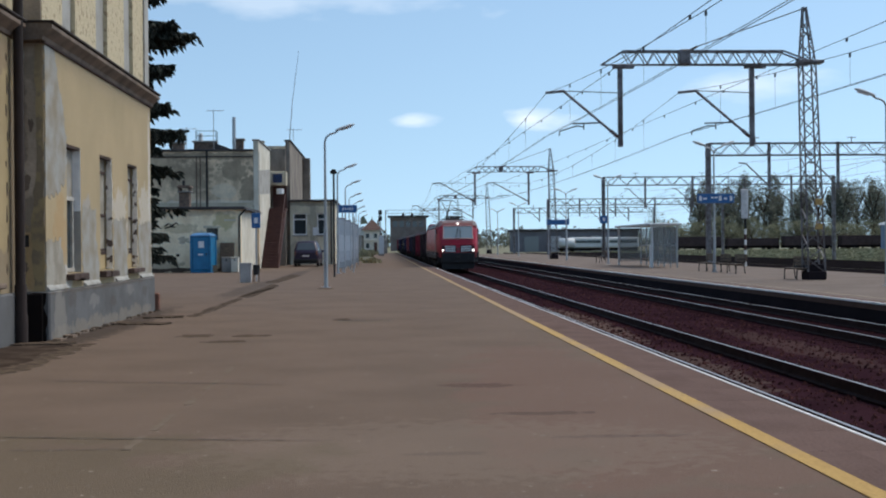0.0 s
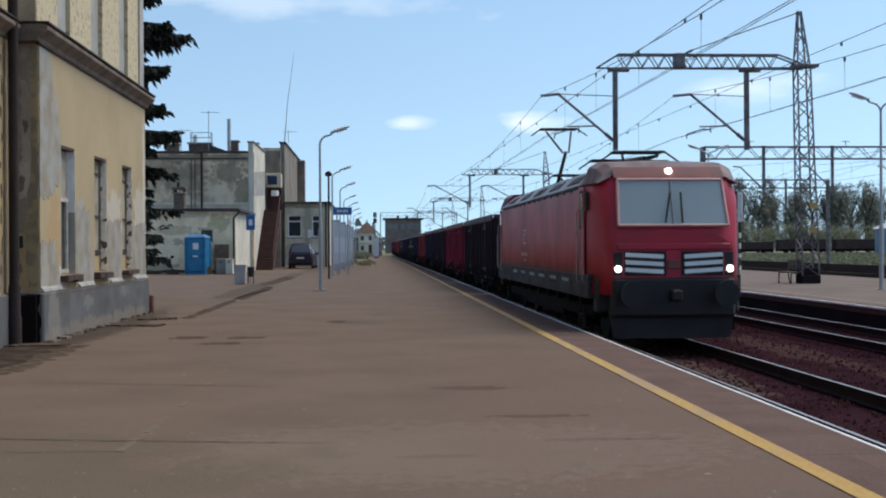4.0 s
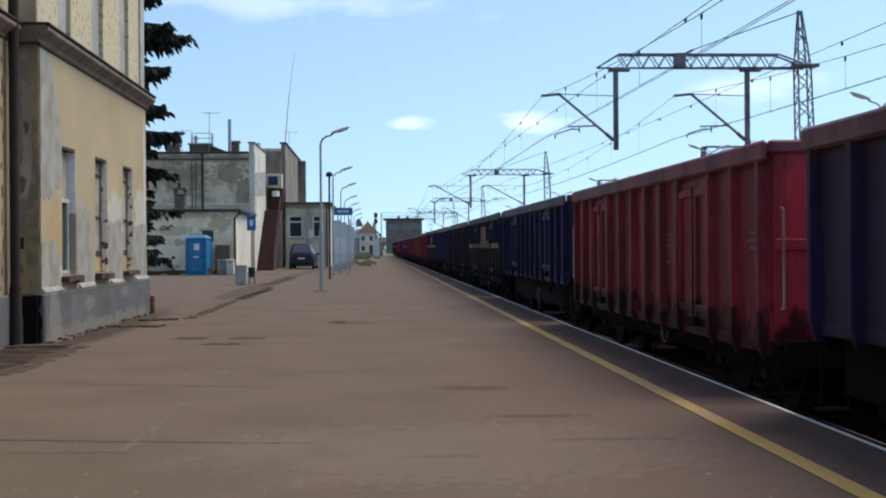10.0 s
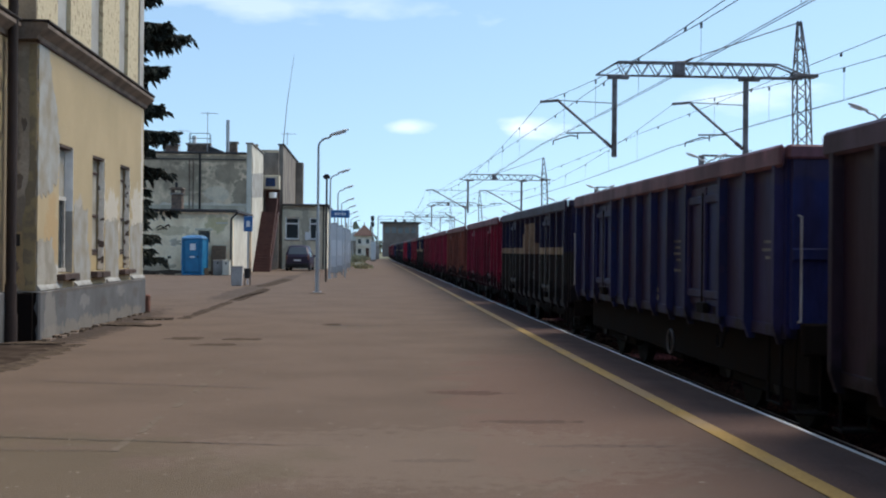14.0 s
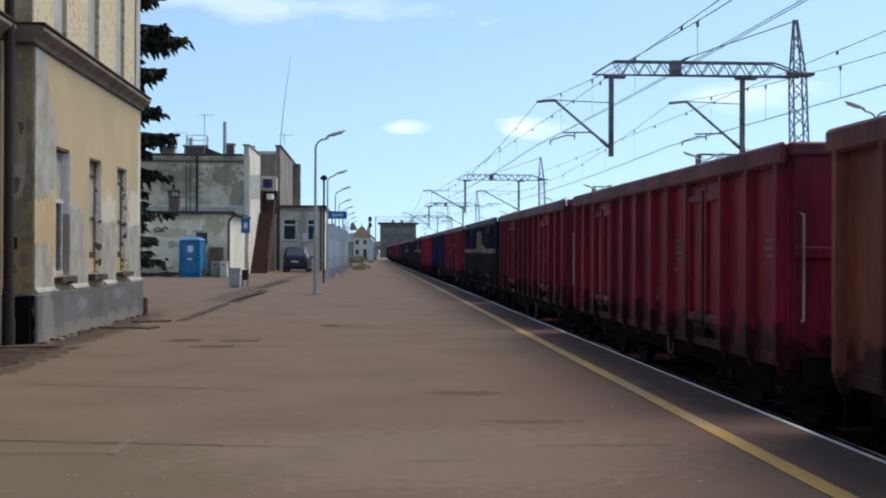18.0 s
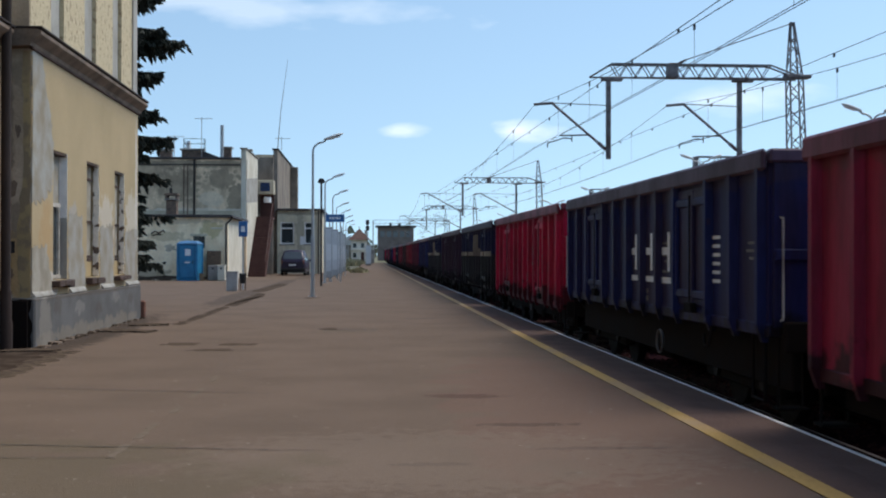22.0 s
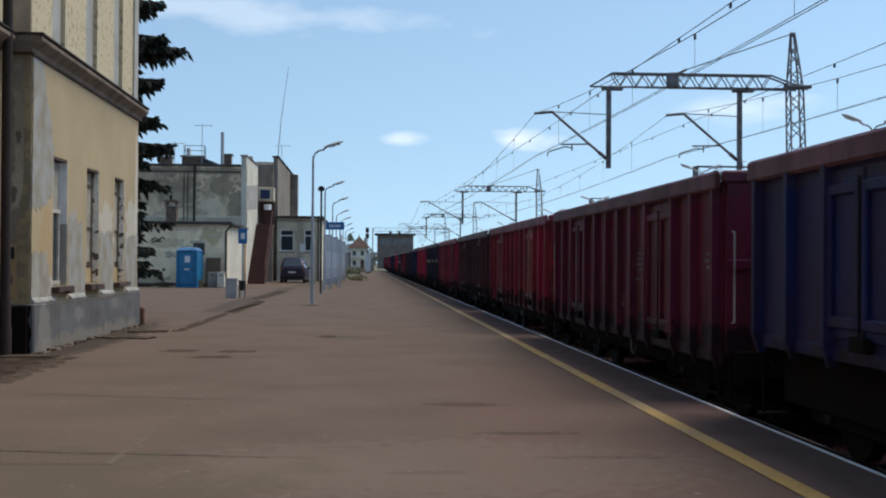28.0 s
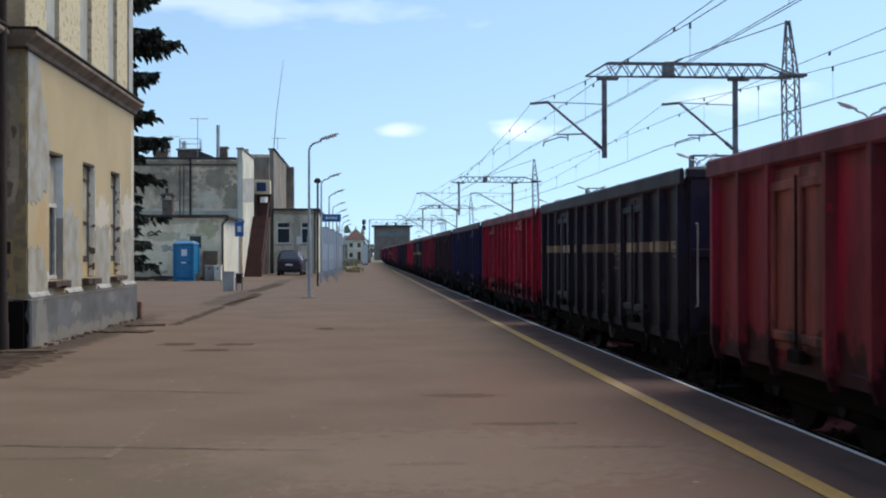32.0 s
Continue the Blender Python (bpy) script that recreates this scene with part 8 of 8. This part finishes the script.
def yard():
    rng = random.Random(11)
    for y, z in ((88.2, 8.53), (129.6, 8.35), (172.0, 7.6), (215.0, 7.6)):
        portal(y, z)
    # row of dark goods wagons on the last siding
    for k in range(5):
        t = thing("stabled_wagon", "dark brown goods wagon standing in the yard", "freight wagon", "stabled wagons", pose(74 + k * 14.3, 316 - k * 1.2, -0.55, 0, 0, -90))
        part("wagon_body", Shell().box(-1.4, 0.4, 1.0, 1.4, 13.6, 3.4 - 0.5 * (k % 3 == 1), 0.05), BROWN_DARK, t)
        for j in range(9):
            part("side_post", Shell().box(1.4, 0.7 + j * 1.5, 1.0, 1.48, 0.86 + j * 1.5, 2.85, 0.02), BROWN_DARK, t)
        part("underframe", Shell().box(-1.2, 0.2, 0.4, 1.2, 13.8, 1.0, 0.05), UNDERFRAME, t)
        for yb in (2.5, 11.5):
            part("wheelset", Shell().tube((-0.8, yb, 0.45), (0.8, yb, 0.45), 0.45, 12), UNDERFRAME, t)
    for k in range(22):
        x = 88 + k * 2.9 + rng.uniform(-1, 1)
        tree(x, 336 + rng.uniform(-5, 8), -0.6, rng.uniform(14.0, 17.0) if 109 < x < 115 else rng.uniform(17.5, 21.8), rng.uniform(7, 10), rng, n=3000)
    for k in range(26):
        tree(76 + k * 2.5 + rng.uniform(-1, 1), 324 + rng.uniform(-1, 3), -0.6, rng.uniform(6.2, 9.5), rng.uniform(6, 9), rng, pale=True, n=2000)
    tree(68, 302, -0.6, 10.0, 9, rng, n=1400)
    s = Shell()
    for _ in range(14000):
        y = 125 + 190 * rng.random()
        x = rng.uniform(0.13, 0.44) * y + rng.uniform(-3, 3)
        if x < 46.5:
            continue
        hgt, a = rng.uniform(0.1, 0.3), rng.uniform(0, 3.14)
        c, d = math.cos(a) * hgt * 0.9, math.sin(a) * hgt * 0.9
        s.add([(x - c, y - d, -0.63), (x + c, y + d, -0.63), (x + c * 0.7, y + d * 0.6, -0.62 + hgt), (x, y, -0.62 + hgt * 0.6), (x - c * 0.8, y - d * 0.5, -0.62 + hgt * 0.9)], [(0, 1, 2, 3, 4)])
    me = bpy.data.meshes.new("yard_grass")
    me.from_pydata(s.v, [], s.f)
    me.materials.append(YARD_GRASS)
    tagged(new("yard_grass", me), "tufts of green and dry grass beyond the yard tracks", "grass", kind="stuff")
    # far woods along the horizon
    s = Shell()
    for k in range(330):
        x = -170 + k * 2.4 + rng.uniform(-3, 3)
        leaf_crown(s, rng, (x, 640 + rng.uniform(-40, 60), 3.0), (7, 7, rng.uniform(3.5, 7.5)), 110, 1.0)
    tagged(new("far_woods", s.mesh("far_woods", LEAF)), "distant dark green woods along the horizon", "woods", kind="stuff")


def platform_wear():
    rng = random.Random(4)
    s = Shell()

    def crack(x0, y0, x1, y1, w):
        n = 28
        pts = [(x0 + (x1 - x0) * k / n, y0 + (y1 - y0) * k / n + rng.uniform(-0.02, 0.02), w * rng.uniform(0.4, 1.2)) for k in range(n + 1)]
        for (ax, ay, aw), (bx, by, bw) in zip(pts, pts[1:]):
            s.add([(ax, ay - aw, 0.006), (bx, by - bw, 0.006), (bx, by + bw, 0.006), (ax, ay + aw, 0.006)], [(0, 1, 2, 3)])
    for row in ((-4.6, 10.6, -1.75, 10.1, 0.014), (-1.75, 10.1, -0.75, 9.94, 0.012), (-0.75, 9.94, -0.28, 9.86, 0.006), (-3.86, 14.66, -2.47, 14.3, 0.014), (-2.47, 14.3, -1.05, 13.92, 0.014),
                (-2.8, 9.64, -1.89, 9.62, 0.006), (-2.24, 16.92, -1.35, 16.8, 0.012), (-0.8, 25.5, 0.28, 25.52, 0.06), (-0.82, 24.85, 0.25, 24.87, 0.012),
                (0.26, 24.85, 0.28, 25.5, 0.02), (-0.83, 24.85, -0.8, 25.5, 0.02), (1.0, 30.0, 1.7, 30.0, 0.05), (0.6, 15.6, 1.5, 15.7, 0.012)):
        crack(*row)
    structure("asphalt_cracks", s, material("crack_dirt", (0.05, 0.04, 0.034), 0.95), "dark cracks and joints across the asphalt", "crack")
    # mud crust and broken slabs near the building; sixth patch paints a shadow
    crusts_and_shadow = (((-5.75, 20.0), (-4.85, 20.05), (-4.8, 20.35), (-5.75, 20.5)), ((-5.3, 25.1), (-4.2, 24.85), (-4.1, 25.25), (-5.2, 25.8)), ((-4.95, 27.1), (-4.2, 27.3), (-4.25, 27.8), (-4.95, 27.7)),
              ((-3.45, 21.5), (-2.85, 21.45), (-2.8, 21.95), (-3.4, 22.0)), ((-2.42, 21.4), (-1.88, 21.35), (-1.86, 21.75), (-2.3, 21.85)), ((-2.85, 20.2), (-2.1, 20.2), (-2.15, 20.5), (-2.6, 20.55)),
              ((-5.1, 17.3), (-4.72, 17.35), (-4.8, 17.75), (-5.2, 17.8)), ((-4.15, 27.6), (-3.95, 27.6), (-3.9, 36.5), (-4.1, 37.0)), ((-4.15, 37.8), (-3.8, 37.5), (-3.75, 48.0), (-4.1, 50.0)),
              ((-2.1, 44.0), (-1.6, 44.0), (-1.6, 44.7), (-2.05, 44.7)), ((-0.88, 25.8), (-0.58, 25.75), (-0.6, 26.2), (-0.85, 26.2)), ((-4.6, 52.0), (-4.1, 52.0), (-3.9, 64.0), (-4.4, 66.0)))
    # dirt along the wall, with the shade there put into the colour
    for pts, top, m in (([(-5.8, 13.8), (-4.85, 14.4), (-4.35, 16.4), (-4.5, 18.6), (-4.55, 20.3), (-5.8, 20.4)], 0.004, CRUST), ([(-5.8, 14.6), (-5.05, 15.0), (-4.72, 16.8), (-4.85, 18.4), (-4.8, 20.0), (-5.8, 20.3)], 0.007, SHADED_DIRT)):
        structure("mud_crust", Shell().prism(ragged(rng, pts, 0.12, 0.14), "z", 0.0, top), m, "dark dirt gathered along the wall, shade in its colour", "dirt")
    for k, c in enumerate(crusts_and_shadow):
        n = 16
        out = ragged(rng, list(c), 0.09, 0.11)
        structure("mud_crust", Shell().prism(out, "z", 0.0, 0.028 if k < 3 else 0.005), CRUST if k not in (7, 8, 11) else PATCH, "thin dark crust of mud and broken asphalt, one a painted shadow", "dirt")
    # pale remains of a painted line and loose grit
    s = Shell()
    for y, x, ln in ((9.6, -1.91, 0.7), (10.6, -1.88, 1.0), (12.3, -1.85, 0.5), (13.6, -1.85, 0.9), (15.3, -1.84, 0.8)):
        p = ragged(rng, [(x - 0.03, y), (x + 0.03, y), (x + 0.03, y + ln), (x - 0.03, y + ln)], 0.02, 0.07)
        s.prism(p, "z", 0.0, 0.0025)
    s.prism(ragged(rng, [(-0.8, 24.93), (0.28, 24.93), (0.28, 25.2), (-0.8, 25.2)], 0.02, 0.1), "z", 0.0, 0.0025)
    structure("line_remains", s, material("old_line", (0.170, 0.132, 0.10), 0.95, scale=9, grain=40, spec=0.05, cut=(0.4, 0.6), rgb2=(0.15, 0.115, 0.085)), "pale scuffed remains of a painted line", "line")
    s = Shell()
    for k in range(700):
        y = 7.5 + 24 * rng.random() ** 1.5
        x = rng.uniform(-4.8, 2.8)
        q = rng.uniform(0.006, 0.02) * (1 if rng.random() < 0.93 else 1.7)
        a = rng.uniform(0, 6.28)
        c, d = math.cos(a) * q, math.sin(a) * q
        s.add([(x + c, y + d, 0.0), (x - d, y + c, 0.0), (x - c, y - d, 0.0), (x + d, y - c, 0.0), (x, y, q * 0.12)], [(0, 1, 4), (1, 2, 4), (2, 3, 4), (3, 0, 4)])
    me = bpy.data.meshes.new("loose_grit")
    me.from_pydata(s.v, [], s.f)
    me.materials.append(material("grit", (0.23, 0.185, 0.145), 0.95, scale=4, grain=30, spread=0.3, island=True))
    tagged(new("loose_grit", me), "pale loose grit scattered over the platform", "grit", kind="stuff")


def coping():
    """Slabs along both platform edges, each with a white painted lip."""
    slab = Shell().box(0, 0.001, -0.19, 0.42, 0.999, 0.0, 0.003).mesh("coping_slab", EDGE_ASPHALT)
    lip = Shell().box(0.0, 0.001, -0.045, 0.075, 0.999, 0.004, 0.004).mesh("white_lip", WHITE_PAINT)
    thin = Shell().box(0.040, 0.001, -0.045, 0.075, 0.999, 0.004, 0.004).mesh("white_lip", WHITE_PAINT)
    rng = random.Random(2)
    for x, sgn, y0, y1, name in ((EDGE, -1, 0, 120, "platform_edge"), (EDGE_2, 1, 10, 110, "island_edge")):
        root = tagged(new(name), "row of concrete edge slabs with a white painted lip", "platform edge", kind="structure")
        for k in range(y0, y1):
            for me, dx, dz in ((slab, 0.075, 0.0), (lip if sgn > 0 else thin, 0.0, 0.002)):
                o = new("edge_slab" if me is slab else "white_lip", me)
                o.parent = root
                o.matrix_basis = pose(x + sgn * dx + rng.uniform(-0.001, 0.001), k if sgn > 0 else k + 1, dz + rng.uniform(-0.0015, 0.0015), 0, 0, 0 if sgn > 0 else 180)
        far = Shell()
        fl = Shell()
        for a, b in ((-25, y0), (y1, 232 if sgn < 0 else 185)):
            far.box(x + sgn * 0.075, a, -0.19, x + sgn * 0.495, b, 0.0)
            fl.box(x + (0 if sgn > 0 else -0.04), a, -0.035, x + sgn * 0.075, b, 0.004)
        part("edge_run", far, EDGE_ASPHALT, root, kind="stuff")
        part("lip_run", fl, WHITE_PAINT, root, kind="stuff")


def sleepers():
    me = Shell().prism([(-1.3, 0), (1.3, 0), (1.28, 0.16), (-1.28, 0.16)], "y", -0.13, 0.13).mesh("sleeper", SLEEPER)
    for tx, n0, n1 in ((TRACK_1, 8, 100), (TRACK_2, 30, 130)):
        root = tagged(new("sleepers"), "row of weathered sleepers half sunk in the ballast", "sleepers", kind="structure")
        for k in range(n0, n1):
            o = new("sleeper", me)
            o.parent = root
            o.matrix_basis = pose(tx, k * 0.6, RAIL_Z - (0.354 if tx == TRACK_1 else 0.338))
        s = Shell()
        for k in list(range(-20, n0)) + list(range(n1, 390)):
            s.box(tx - 1.3, k * 0.6 - 0.13, RAIL_Z - 0.335, tx + 1.3, k * 0.6 + 0.13, RAIL_Z - 0.175)
        part("sleeper_run", s, SLEEPER, root, kind="stuff")
    # loose stones
    rng = np.random.default_rng(7)
    s = Shell()
    for _ in range(26000):
        y = 8 + 92 * rng.random() ** 1.9
        x = 3.95 + 8.2 * rng.random()
        if min(abs(x - TRACK_1 - d) for d in (-0.7525, 0.7525)) < 0.09 or min(abs(x - TRACK_2 - d) for d in (-0.7525, 0.7525)) < 0.09:
            continue
        q = 0.018 + 0.03 * rng.random() ** 2
        z = BED_Z - q * 0.1
        a = rng.random() * 6.28
        c, d = math.cos(a) * q, math.sin(a) * q
        h = z + q * (0.7 + 0.7 * rng.random())
        s.add([(x + c, y + d, z), (x - d, y + c * 0.8, z), (x - c, y - d, z), (x + d * 0.7, y - c, z), (x + c * 0.4, y + d * 0.3, h), (x - c * 0.3, y - d * 0.4, h - 0.2 * q)],
              [(0, 1, 4), (1, 5, 4), (1, 2, 5), (2, 3, 5), (3, 4, 5), (3, 0, 4)])
    me = bpy.data.meshes.new("ballast_stones")
    me.from_pydata(s.v, [], s.f)
    me.materials.append(STONES)
    tagged(new("ballast_stones", me), "loose rust-brown ballast stones", "stones", kind="stuff")


ground()
rails()
station_building()
annex()
far_buildings()
spruce(-8.9, 37.5)
for gy in (48.9, 122.0, 193.0, 262.0):
    catenary_mast(gy, near=gy < 60)
gantry_wires()
build_wagons()
locomotive()
platform_things()
island_things()
yard()
platform_wear()
coping()
sleepers()
motions()
